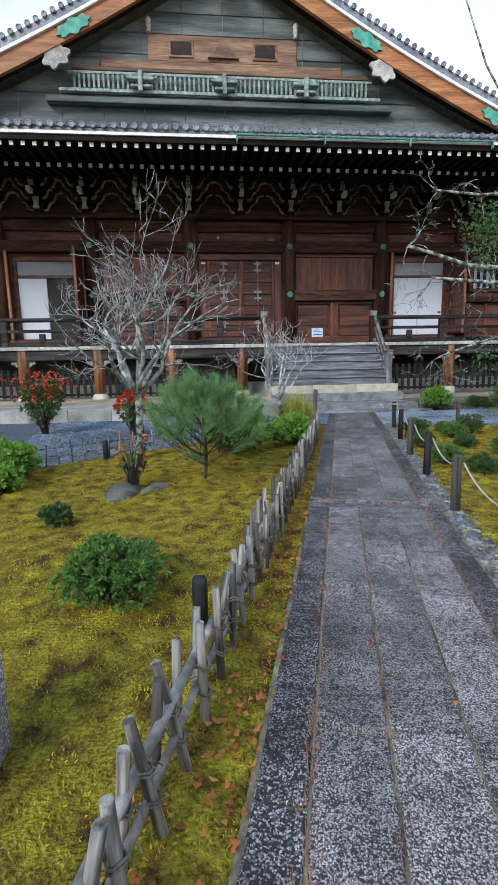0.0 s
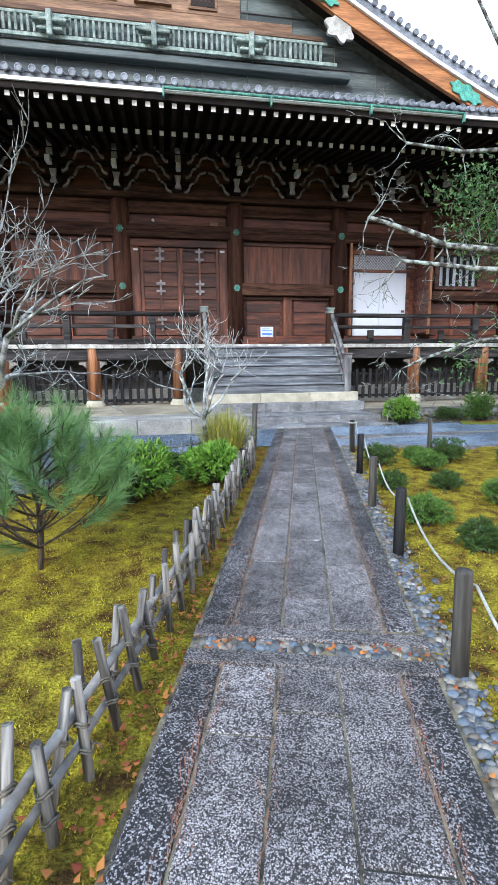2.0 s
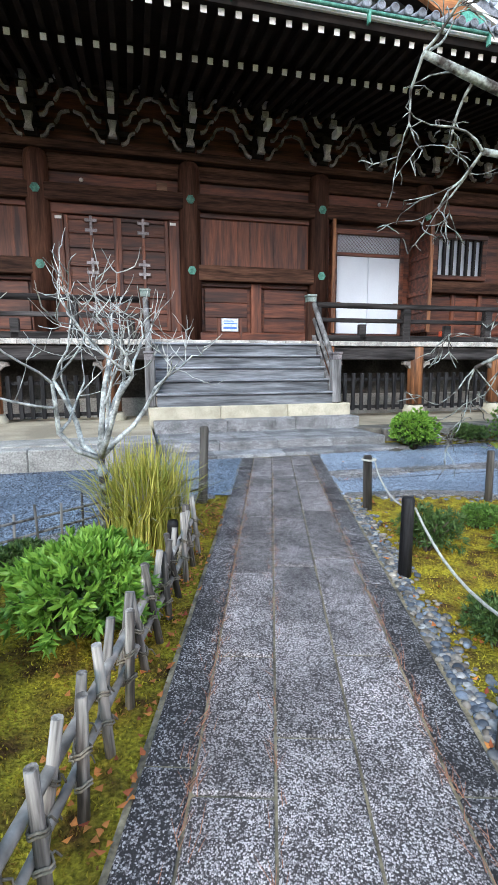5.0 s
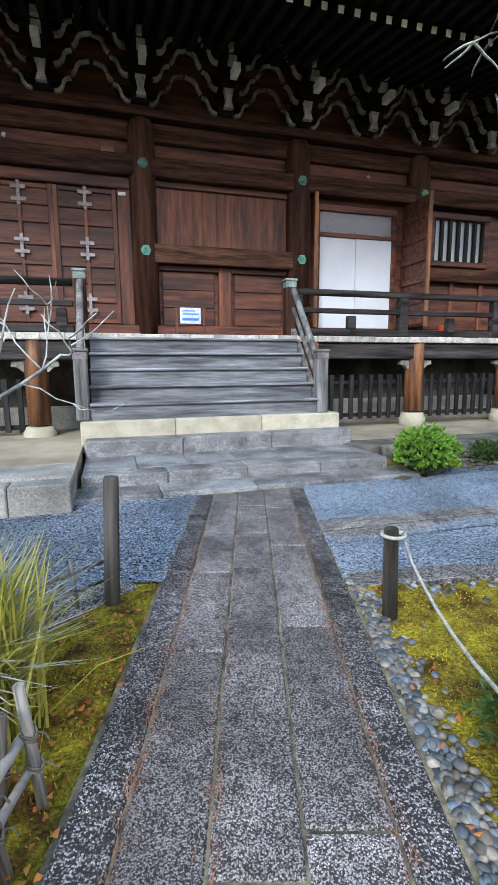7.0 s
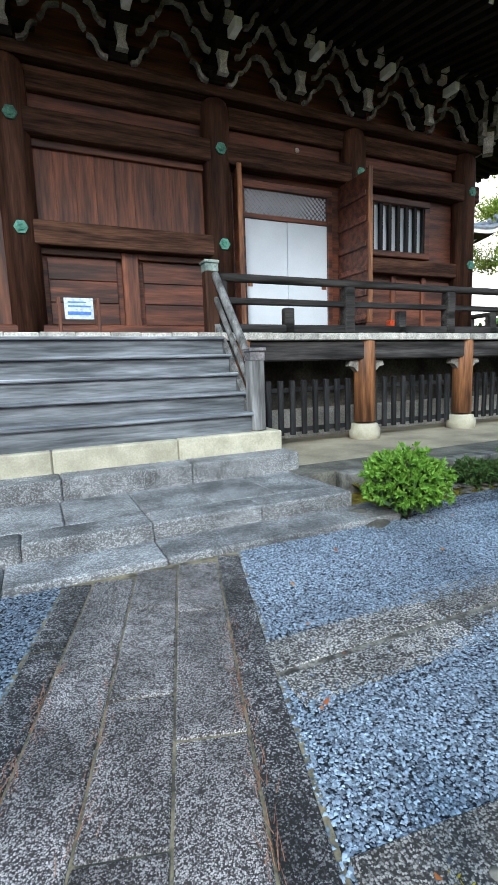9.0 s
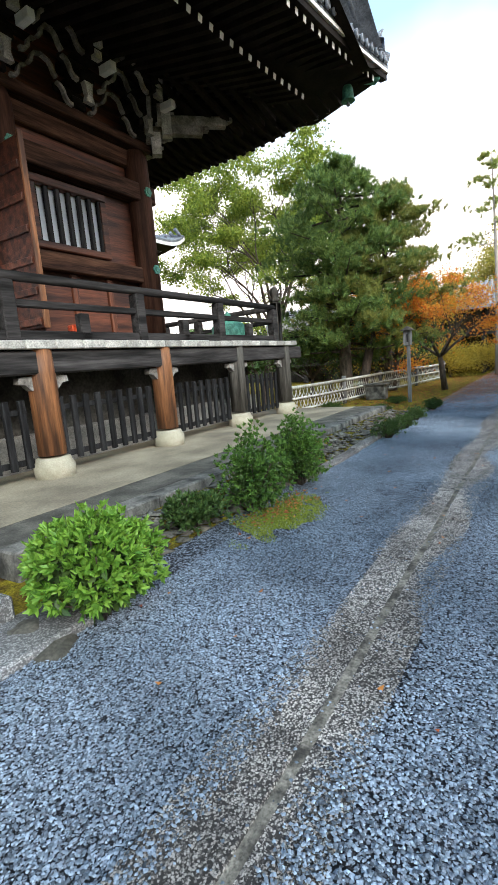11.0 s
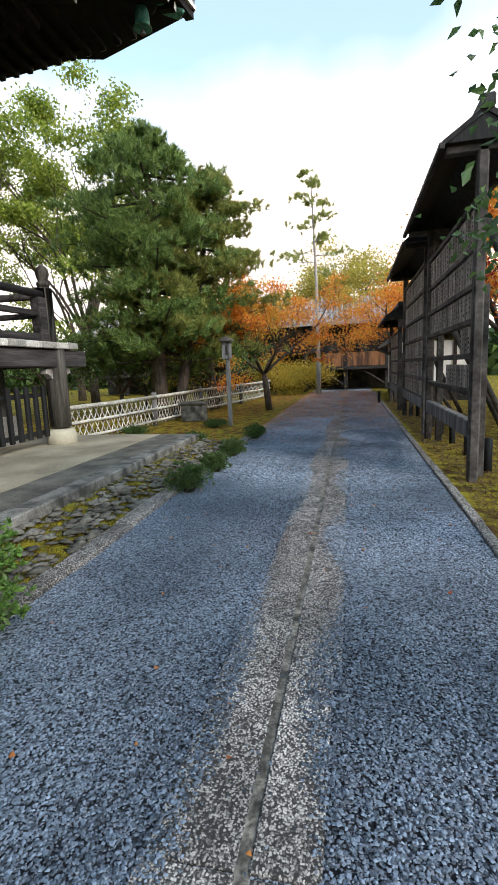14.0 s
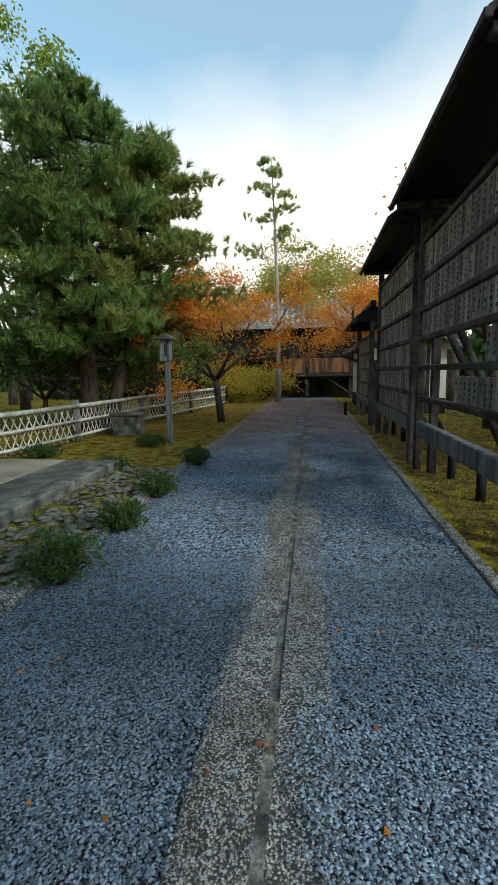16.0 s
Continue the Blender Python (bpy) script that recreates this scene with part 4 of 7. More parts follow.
def cluster_parts(blk):
    for tier in range(3):
        for s in (-1, 1):
            part("bracket_arm", arm_me[s], None, blk, "curved grey bracket arm", (s * (0.20 + 0.05 * tier), -0.34 - 0.3 * tier, 0.0 + 0.33 * tier))
    part("bracket_tongue", curl_me, None, blk, "pale curled tongue", (0, -0.62, 0.0))
    part("bracket_cap", cube_me, None, blk, "", (0, -0.92, 0.64))
    part("bracket_cap", cube_me, None, blk, "", (0, -0.98, 0.84))


nose_me = Mesh().box(-0.07, -1.34, 0.32, 0.07, -1.0, 0.48, 0.008).data("bracket_nose", M_WHITE)
bx = []
for a, b in zip(COLS[:-1], COLS[1:]):
    bx += [a, (a + b) / 2]
bx.append(COLS[-1])
for x in bx:
    blk = part("bracket_block", body_me, None, hall, "stepped bracket cluster in the eaves' shadow", (x, WY - 0.1, 6.93))
    cluster_parts(blk)
    part("bracket_nose", nose_me, None, blk, "white-painted nosing")
for y in (6.85, 8.6, 10.3, 12.0):
    blk = part("bracket_block", body_me, None, hall, "stepped bracket cluster in the eaves' shadow", pose(COLS[-1] + 0.1, y, 6.93, 0, 0, 90))
    cluster_parts(blk)
    part("bracket_nose", nose_me, None, blk, "white-painted nosing")
# the corner cluster steps out diagonally
blk = part("corner_bracket", body_me, None, hall, "diagonal corner bracket", pose(COLS[-1] + 0.1, WY - 0.1, 6.93, 0, 0, 45))
cluster_parts(blk)
for d, z in ((1.5, 7.25), (2.1, 7.45)):
    part("corner_beam", Mesh().box(-0.11, -d, -0.12, 0.11, 0.3, 0.1, 0.02).box(-0.1, -d - 0.16, -0.02, 0.1, -d - 0.003, 0.09, 0.02), M_CARVE, hall, "", pose(COLS[-1] + 0.2, WY - 0.2, z, 0, 0, 45))

corner = Mesh().prism([(x * 1.3, z * 1.3) for x, z in CURL], 0.22, Matrix.Identity(4))
part("corner_nose", corner, M_PALE, hall, "pale carved corner nosing", pose(COLS[-1] + 0.42, WY - 0.62, 6.62, 0, 0, 45))
part("corner_nose", corner, M_PALE, hall, "pale carved corner nosing", pose(COLS[-1] + 0.62, WY - 0.82, 7.05, 0, 0, 45))
tail = Mesh().prism([(0, 0), (0.1, 0.02), (0.2, 0.1), (0.34, 0.13), (0.34, 0.2), (0.16, 0.18), (0.06, 0.1), (0, 0.1)], 0.1, Matrix.Identity(4)).data("beam_tail", M_PALE)
for i in range(4):
    part("beam_tail", tail, None, hall, "pale curled beam end", pose(COLS[-1] + 0.7 + 0.28 * i, 4.3 + 0.55 * i, 7.18 + 0.04 * i, 0, 0, 0))

# ---- eaves and roof ----
EX0, EX1, EY, EZ = -18.0, 14.4, 0.45, 7.62


def lift(d, span):
    """How far the eave line rises d from its middle."""
    return 0.62 * max(0.0, (abs(d) - 0.45 * span) / (0.55 * span)) ** 2


HALF = (EX1 - EX0) / 2


def eave_front(x, back=0.0):
    """A point of the front eave line."""
    d = x - (EX0 + EX1) / 2
    r = lift(d, HALF)
    return Vector((x, EY - 0.7 * r + back, EZ + r))


def eave_east(y, back=0.0):
    d = 8.5 - y
    r = lift(max(d, 0), 8.0)
    return Vector((EX1 - 0.5 * 0.62 + 0.5 * r - back, y, EZ + r))


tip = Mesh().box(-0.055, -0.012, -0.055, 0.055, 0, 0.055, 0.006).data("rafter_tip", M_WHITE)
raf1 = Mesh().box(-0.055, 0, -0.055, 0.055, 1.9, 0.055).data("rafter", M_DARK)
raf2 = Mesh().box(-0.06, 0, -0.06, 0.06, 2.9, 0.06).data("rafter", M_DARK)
k = 104
for i in range(k):
    x = EX0 + 0.6 + (EX1 - EX0 - 1.2) * i / (k - 1)
    e = eave_front(x)
    r = part("rafter", raf1, None, hall, "", pose(x, e.y + 0.16, e.z - 0.2, 5, 0, 0))
    part("rafter_tip", tip, None, r, "white-painted rafter end")
    if -14.6 < x < 12.6:
        r = part("rafter", raf2, None, hall, "", pose(x, e.y + 1.35, e.z * 0.5 + EZ * 0.5 - 0.28, 12, 0, 0))
        part("rafter_tip", tip, None, r, "white-painted rafter end")
for i in range(44):
    y = 0.9 + i * 0.31
    e = eave_east(y)
    r = part("rafter", raf1, None, hall, "", pose(e.x - 0.16, y, e.z - 0.2, 5, 0, 90))
    part("rafter_tip", tip, None, r, "white-painted rafter end")
    if y > 2.2:
        part("rafter", raf2, None, hall, "", pose(e.x - 1.3, y, e.z * 0.5 + EZ * 0.5 - 0.28, 12, 0, 90))

xs = [EX0 + (EX1 - EX0) * i / 60 for i in range(61)]
ys = [EY - 0.4 + i * 0.42 for i in range(44)]


def strip_along(pts, back, z0, z1, depth):
    """A board that follows the eave."""
    m = Mesh()
    m.grid([[p + Vector((0, 0, z0)) for p in pts], [p + Vector((0, 0, z1)) for p in pts], [p + Vector((0, 0, z1)) + Vector(back) * depth for p in pts], [p + Vector((0, 0, z0)) + Vector(back) * depth for p in pts], [p + Vector((0, 0, z0)) for p in pts]])
    m.smooth = False
    return m


front_line = [eave_front(x) for x in xs]
east_line = [eave_east(y) for y in ys]
for line, back in ((front_line, (0, 1, 0)), (east_line, (-1, 0, 0))):
    part("eave_board", strip_along(line, back, 0.0, 0.075, 0.18), M_WHITE, hall, "white-edged eave board")
    part("eave_fascia", strip_along([p + Vector(back) * 0.05 for p in line], back, -0.14, -0.003, 0.16), M_DARK, hall)
    part("tile_bed", strip_along([p + Vector(back) * 0.02 for p in line], back, 0.08, 0.17, 0.4), M_TILE, hall)
# soffit boards, with the shade under the eaves put in their colour
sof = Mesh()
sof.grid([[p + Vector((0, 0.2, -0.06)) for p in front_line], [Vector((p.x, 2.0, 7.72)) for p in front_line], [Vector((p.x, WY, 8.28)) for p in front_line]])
part("soffit", sof, M_DARK, hall, "boarded underside of the eaves, shade painted near black")
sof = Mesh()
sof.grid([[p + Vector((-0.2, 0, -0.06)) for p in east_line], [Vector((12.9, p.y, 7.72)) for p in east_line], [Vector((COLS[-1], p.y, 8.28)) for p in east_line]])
part("soffit", sof, M_DARK, hall, "boarded underside of the eaves, shade painted near black")


def skirt(p, back, t):
    """A point up the lower roof from the eave point p."""
    return p + Vector(back) * (3.3 * t) + Vector((0, 0, 0.17 + 1.55 * t ** 1.25))


rf = Mesh()
rf.grid([[skirt(p, (0, 1, 0), t) for p in front_line] for t in (0, 0.25, 0.5, 0.75, 1)])
part("lower_roof", rf, M_TILE, hall, "grey tiled lower roof")
rf = Mesh()
rf.grid([[skirt(p, (-1, 0, 0), t) for p in east_line] for t in (0, 0.25, 0.5, 0.75, 1)])
part("lower_roof", rf, M_TILE, hall, "grey tiled lower roof")
disc = Mesh().lathe([(0.085, 0), (0.085, 0.05), (0.06, 0.06), (0.055, 0.045)], 12).data("eave_tile", M_TILE)
rolls = Mesh()
k = 116
for i in range(k):
    x = EX0 + 0.3 + (EX1 - EX0 - 0.6) * i / (k - 1)
    e = eave_front(x)
    part("eave_tile", disc, None, hall, "round grey tile end", pose(x, e.y - 0.02, e.z + 0.21, 90, 0, 0))
    rolls.tube([skirt(e, (0, 1, 0), t) + Vector((0, 0, 0.05)) for t in (0, 0.3, 0.65, 1)], 0.075, 6)
for i in range(48):
    y = 0.4 + i * 0.28
    e = eave_east(y)
    part("eave_tile", disc, None, hall, "round grey tile end", pose(e.x + 0.02, y, e.z + 0.21, 90, 0, 90))
    rolls.tube([skirt(e, (-1, 0, 0), t) + Vector((0, 0, 0.05)) for t in (0, 0.5, 1)], 0.075, 6)
tagged(part("roof_ribbing", rolls, M_TILE, hall, "rows of rounded roof tiles"), kind="stuff")
# corner ridge with an upturned end, copper hip cap and wind bell
c0 = eave_front(EX1 - 0.1)
part("hip_ridge", Mesh().tube([c0 + Vector((0.05, 0.0, 0.3)), c0 + Vector((-0.4, 0.45, 0.42)), c0 + Vector((-1.6, 1.7, 0.95)), c0 + Vector((-3.2, 3.3, 2.0))], [0.13, 0.15, 0.17, 0.18], 8), M_TILE, hall, "tiled corner ridge")
part("ridge_end", Mesh().box(-0.16, -0.1, 0, 0.16, 0.12, 0.34, 0.04).tube([(0, 0, 0.34), (0.02, -0.06, 0.5), (0, -0.14, 0.58)], [0.07, 0.05, 0.02], 6), M_TILE, hall, "carved ridge-end tile", pose(c0.x - 0.12, c0.y + 0.15, c0.z + 0.36, 0, 0, 45))
part("hip_cap", Mesh().box(-0.13, -0.45, -0.24, 0.13, 0.25, -0.09, 0.02), M_COPPER, hall, "green copper cap on the hip rafter", pose(c0.x - 0.5, c0.y + 0.5, c0.z, 0, 0, 45))
part("hip_rafter", Mesh().box(-0.13, -0.2, -0.3, 0.13, 4.9, -0.06, 0.02), M_DARK, hall, "", pose(c0.x - 0.7, c0.y + 0.7, c0.z - 0.02, 0, 0, 45))
bell = thing("wind_bell", "green bronze wind bell hanging from the roof corner", "bell", at=(c0.x - 0.75, c0.y + 0.75, c0.z - 0.68))
part("body", Mesh().lathe([(0.02, 0.36), (0.1, 0.33), (0.13, 0.25), (0.14, 0.05), (0.17, 0.0), (0.15, 0.0)], 14), M_COPPER, bell)
part("hook", Mesh().tube([(0, 0, 0.34), (0, 0, 0.46)], 0.015, 6), M_METAL, bell)
part("clapper", Mesh().lathe([(0.04, -0.1), (0.05, -0.06), (0.01, 0.0)], 8), M_METAL, bell)
# copper gutter over part of the front eave
gut = [eave_front(x) + Vector((0, -0.07, 0.06)) for x in [-2.2 + 0.5 * i for i in range(16)]]
part("gutter", Mesh().tube(gut, 0.034, 8), M_COPPER, hall, "green copper gutter along the eave")
for i in (0, 5, 10, 15):
    part("gutter_bracket", Mesh().box(-0.02, -0.05, -0.2, 0.02, 0.05, 0.02, 0.005), M_COPPER, hall, "", tuple(gut[i]))
# ---- gable ----
GY, GZ = 3.25, 9.3
GX, APEX = -2.35, 13.75


def rake(x, off=0.0):
    """Height of the gable's lower edge, hollow like the roof."""
    d = abs(x - GX)
    return APEX - 0.62 * d + 0.011 * d * d + off


gx = [GX - 9.0 + 18.0 * i / 40 for i in range(41)]
gw = Mesh()
gw.grid([[(x, GY, GZ - 0.6) for x in gx], [(x, GY, max(rake(x), GZ - 0.59)) for x in gx]])
part("gable_wall", gw, M_TEAL, hall, "dark boarded gable wall")
cell = Mesh()
for i in range(13):
    x = GX - 7.8 + 1.3 * i
    if rake(x) > GZ + 0.3:
        cell.tube([(x, GY - 0.02, GZ), (x, GY - 0.02, rake(x))], 0.012, 4)
for z in (10.0, 10.6, 11.2, 11.8, 12.4):
    w = min(8, (APEX - z) / 0.55)
    cell.tube([(GX - w, GY - 0.02, z), (GX + w, GY - 0.02, z)], 0.012, 4)
part("wire_net", cell, M_METAL, hall, "thin wire net over the gable")
for s in (-1, 1):
    line = [GX + s * 10.2 * i / 24 for i in range(25)]
    for nm, lo, hi, y0, y1, m, lab in (("barge_board", 0.0, 0.5, GY - 0.75, GY - 0.62, M_BARGE, "broad orange-brown bargeboard"), ("barge_trim", 0.505, 0.6, GY - 0.83, GY - 0.6, M_WHITE, "pale line above the bargeboard"), ("rake_soffit", 0.3, 0.4, GY - 0.61, GY, M_DARK, ""), ("rake_tiles", 0.605, 0.85, GY - 0.8, GY + 0.6, M_TILE, "tiled verge")):
        m_ = Mesh()
        m_.grid([[(x, y0, rake(x, lo)) for x in line], [(x, y0, rake(x, hi)) for x in line], [(x, y1, rake(x, hi)) for x in line], [(x, y1, rake(x, lo)) for x in line], [(x, y0, rake(x, lo)) for x in line]])
        m_.smooth = False
        part(nm, m_, m, hall, lab)
    for i in range(40):
        x = GX + s * (0.3 + 0.25 * i)
        part("verge_tile", disc, None, hall, "round grey tile end", pose(x, GY - 0.82, rake(x, 0.88), 90, 0, 0))
    # cloud-shaped green fittings and carved pendants
    ring = [2 * math.pi * j / 48 for j in range(48)]
    cl = Mesh().prism([(0.54 * math.cos(a) * (1 + 0.08 * math.cos(8 * a)), 0.19 * math.sin(a) * (1 + 0.22 * math.cos(8 * a))) for a in ring], 0.04, Matrix.Identity(4))
    x = GX + s * 4.5
    part("cloud_fitting", cl, M_VERD, hall, "green cloud-shaped copper fitting", pose(x, GY - 0.81, rake(x, 0.24), 0, s * 27, 0))
    x = GX + s * 9.0
    part("cloud_fitting", cl, M_VERD, hall, "green cloud-shaped copper fitting", pose(x, GY - 0.81, rake(x, 0.24), 0, s * 25, 0))
    pen = Mesh().prism([(0.40 * math.cos(a) * (1 + 0.16 * math.cos(6 * a)), 0.34 * math.sin(a) * (1 + 0.16 * math.cos(6 * a)) - 0.05 * math.cos(2 * a)) for a in ring], 0.09, Matrix.Identity(4))
    x = GX + s * 5.1
    part("gable_pendant", pen, M_PALE, hall, "grey carved gable pendant", pose(x, GY - 0.72, rake(x, -0.2), 0, s * 25, 0))
part("gable_pendant", pen, M_PALE, hall, "grey carved gable pendant", pose(GX, GY - 0.72, APEX - 0.55, 0, 0, 0))
part("gable_planking", Mesh().box(GX - 3.9, GY - 0.06, 10.75, GX + 3.9, GY - 0.003, 11.0, 0.01).box(GX - 2.4, GY - 0.06, 11.0, GX + 2.4, GY - 0.003, 11.75, 0.01), M_GABW, hall, "weathered brown planks in the gable")
part("gable_beam", Mesh().box(GX - 4.8, GY - 0.14, 10.62, GX + 4.8, GY - 0.062, 10.74, 0.015), M_GABW, hall)
part("gable_beam", Mesh().box(GX - 5.6, GY - 0.3, 9.62, GX + 5.6, GY - 0.004, 9.8, 0.02), M_TEAL, hall)
part("gable_beam", Mesh().box(GX - 5.2, GY - 0.25, 9.95, GX + 5.2, GY - 0.19, 10.05, 0.01).box(GX - 4.9, GY - 0.25, 10.46, GX + 4.9, GY - 0.19, 10.54, 0.01), M_CELADON, hall, "pale green railing beam")
bal = Mesh().box(-0.035, -0.035, 0, 0.035, 0.035, 0.4, 0.01).data("baluster", M_CELADON)
for i in range(64):
    x = GX - 4.7 + 9.4 * i / 63
    part("baluster", bal, None, hall, "", (x, GY - 0.22, 10.055))
for x in (-2.65, 0, 2.65):
    part("gable_bracket", Mesh().box(-0.32, -0.16, 0.05, 0.32, 0.0, 0.13, 0.02).box(-0.42, -0.18, 0.25, 0.42, 0.0, 0.33, 0.02).box(-0.07, -0.22, -0.1, 0.07, 0.0, 0.5, 0.02).prism([(-0.5, 0.34), (0, 0.5), (0.5, 0.34)], 0.1, pose(0, -0.1, 0)), M_CELADON, hall, "pale green bracket", (GX + x, GY - 0.26, 10.0))
for s in (-1, 1):
    fr = part("gable_window", Mesh().box(-0.4, -0.1, -0.26, 0.4, -0.063, 0.26, 0.01), M_GABW, hall, "small lattice vent", (GX + s * 1.35, GY, 11.36))
    # black sheet behind the lattice paints the vent's inner shade
    part("vent_hole", Mesh().box(-0.33, -0.108, -0.19, 0.33, -0.101, 0.19), M_INK_SHADE, fr)
    lattice(fr, -0.33, 0.33, -0.19, 0.19, -0.115, 0.11)
    part("gable_strut", Mesh().lathe([(0.08, 0), (0.06, 0.1), (0.09, 0.2), (0.07, 0.3), (0.1, 0.36), (0.05, 0.45)], 8), M_PALE, hall, "grey turned strut", (GX + s * 2.35, GY - 0.1, 11.75))
part("frog_leg_strut", Mesh().prism([(-0.5, 0), (-0.3, 0.12), (-0.15, 0.4), (0, 0.5), (0.15, 0.4), (0.3, 0.12), (0.5, 0)], 0.1, Matrix.Identity(4)), M_GABW, hall, "carved strut", (GX, GY - 0.17, 11.1))
# upper roof slopes behind the gable
for s in (-1, 1):
    up = Mesh()
    up.grid([[(GX + s * 10.2 * i / 12, y, rake(GX + s * 10.2 * i / 12, 0.6)) for i in range(13)] for y in (GY - 0.6, 18)])
    part("upper_roof", up, M_TILE, hall, "grey tiled upper roof")
# lower roof of the wing behind the hall
part("wing_roof", Mesh().grid([[(11.0, 8.2, 6.75), (14.2, 8.2, 5.75)], [(11.0, 15, 6.75), (14.2, 15, 5.75)]]), M_TILE, hall, "lower tiled roof of the rear wing")
part("wing_eave", Mesh().box(12.4, 8.1, 5.45, 14.2, 15, 5.7, 0.02), M_DARK, hall)
part("wing_ridge_end", Mesh().box(-0.14, -0.14, 0, 0.14, 0.14, 0.4, 0.05), M_TILE, hall, "", (14.05, 8.2, 5.8))

# ---- veranda ----
part("deck", Mesh().box(FX0, FY + 0.1, 1.93, FX1 - 0.1, WY, DECK, 0.01), M_GREYY, hall, "dark weathered veranda boards")
part("deck", Mesh().box(COLS[-1] - 0.1, WY + 0.003, 1.93, FX1 - 0.1, 16, DECK, 0.01), M_GREYY, hall, "dark weathered veranda boards")
x = FX0
while x < FX1 - 0.1:
    ln = min(prng.uniform(0.36, 0.46), FX1 - x)
    part("deck_board_end", Mesh().box(x + 0.002, FY, 1.945, x + ln - 0.002, FY + 0.35, 2.06 + prng.uniform(-0.006, 0.006), 0.012), M_PALE, hall, "")
    x += ln
y = FY + 0.36
while y < 10:
    ln = prng.uniform(0.36, 0.46)
    part("deck_board_end", Mesh().box(FX1 - 0.35, y + 0.002, 1.945, FX1, y + ln - 0.002, 2.06 + prng.uniform(-0.006, 0.006), 0.012), M_PALE, hall, "")
    y += ln
part("deck_beam", Mesh().box(FX0, FY + 0.06, 1.62, FX1 + 0.35, FY + 0.3, 1.925, 0.02), M_GREYY, hall, "dark edge beam under the deck")
part("deck_beam", Mesh().box(FX1 - 0.5, FY + 0.303, 1.62, FX1 - 0.26, 15, 1.925, 0.02), M_GREYY, hall, "dark edge beam under the deck")
part("undercroft_wall", Mesh().box(FX0, 3.5, 0.3, FX1 - 0.6, 3.6, 1.95), M_CAVE, hall, "back wall of the undercroft, its shade painted dark")
part("footing", Mesh().box(FX0, 3.3, 0.2, FX1 - 0.6, 3.497, 0.75, 0.02), M_PLATL, hall, "pale stone footing behind the slats")
PIL = [-16.4, -14.0, -11.6, -9.2, -6.8, -4.4, -2.0, 3.02, 5.43, 7.83, 10.24, 12.45]
pil = Mesh().lathe([(0.19, 0.2), (0.19, 1.3), (0.185, 1.65)], 18).data("veranda_post", M_ORANGE)
pild = Mesh().lathe([(0.19, 0.2), (0.19, 1.3), (0.185, 1.65)], 18).data("veranda_post", M_LOG)
base = Mesh().lathe([(0.27, -0.16), (0.28, 0.06), (0.25, 0.1), (0.23, 0.16), (0.2, 0.17)], 18).data("base_stone", M_CREAM)
fin = Mesh().prism([(0, 0), (0.06, -0.12), (0.2, -0.16), (0.28, -0.08), (0.38, -0.06), (0.36, 0.02), (0.1, 0.04)], 0.12, Matrix.Identity(4)).prism([(0, 0), (-0.06, -0.12), (-0.2, -0.16), (-0.28, -0.08), (-0.38, -0.06), (-0.36, 0.02), (-0.1, 0.04)], 0.12, Matrix.Identity(4)).data("carved_bracket", M_CARVE)
for i, x in enumerate(PIL):
    p = part("veranda_post", pil if x < 9 else pild, None, hall, "worn orange-brown round post" if x < 9 else "grey weathered round post", (x, FY + 0.2, 0.32))
    part("base_stone", base, None, p, "cream stone base")
    part("carved_bracket", fin, None, p, "pale carved bracket", (0, -0.06, 1.25))
for y in (5.0, 7.4, 9.8):
    p = part("veranda_post", pild, None, hall, "grey weathered round post", (12.45, y, 0.32))
    part("base_stone", base, None, p, "cream stone base")
slat = Mesh().box(-0.045, -0.03, 0.06, 0.045, 0.03, 0.98, 0.008).data("slat", M_BLACK)
for a, b in list(zip(PIL[:-1], PIL[1:])):
    if b == 3.02:
        continue
    fe = part("slat_fence", Mesh().box(a + 0.2, 2.6, 0.78, b - 0.2, 2.66, 0.86, 0.008).box(a + 0.2, 2.6, 0.1, b - 0.2, 2.66, 0.18, 0.008), M_BLACK, hall, "dark slatted fence between the posts", (0, 0, 0.32))
    k = max(2, int((b - a - 0.5) / 0.21))
    for i in range(k):
        part("slat", slat, None, fe, "", (a + 0.3 + (b - a - 0.6) * i / (k - 1), 2.57, 0))
fe = part("slat_fence", Mesh().box(2.2, 2.6, 0.78, 2.85, 2.66, 0.86, 0.008), M_BLACK, hall, "dark slatted fence beside the stairs", (0, 0, 0.32))
# balustrade on the veranda edge
post = Mesh().box(-0.1, -0.1, 0, 0.1, 0.1, 0.8, 0.02).data("rail_post", M_GREYY)
stub = Mesh().box(-0.09, -0.07, 0, 0.09, 0.07, 0.42, 0.015).data("rail_stub", M_GREYY)
RY = 2.66
for a, b in ((FX0, -1.35), (2.6, 12.6)):
    part("handrail", Mesh().tube([(a, RY, DECK + 0.88), (b, RY, DECK + 0.88)], 0.07, 10), M_GREYY, hall, "dark weathered handrail")
    part("middle_rail", Mesh().box(a, RY - 0.05, DECK + 0.48, b, RY + 0.05, DECK + 0.58, 0.015), M_GREYY, hall)
    part("bottom_rail", Mesh().box(a, RY - 0.07, DECK + 0.03, b, RY + 0.07, DECK + 0.17, 0.015), M_GREYY, hall)
    k = round((b - a) / 1.25)
    for i in range(k + 1):
        x = a + 0.2 + (b - a - 0.4) * i / k
        part("rail_stub" if i % 2 else "rail_post", stub if i % 2 else post, None, hall, "", (x, RY, DECK + 0.02))
part("handrail", Mesh().tube([(12.6, RY, DECK + 0.88), (12.6, 12, DECK + 0.88)], 0.07, 10), M_GREYY, hall, "dark weathered handrail")
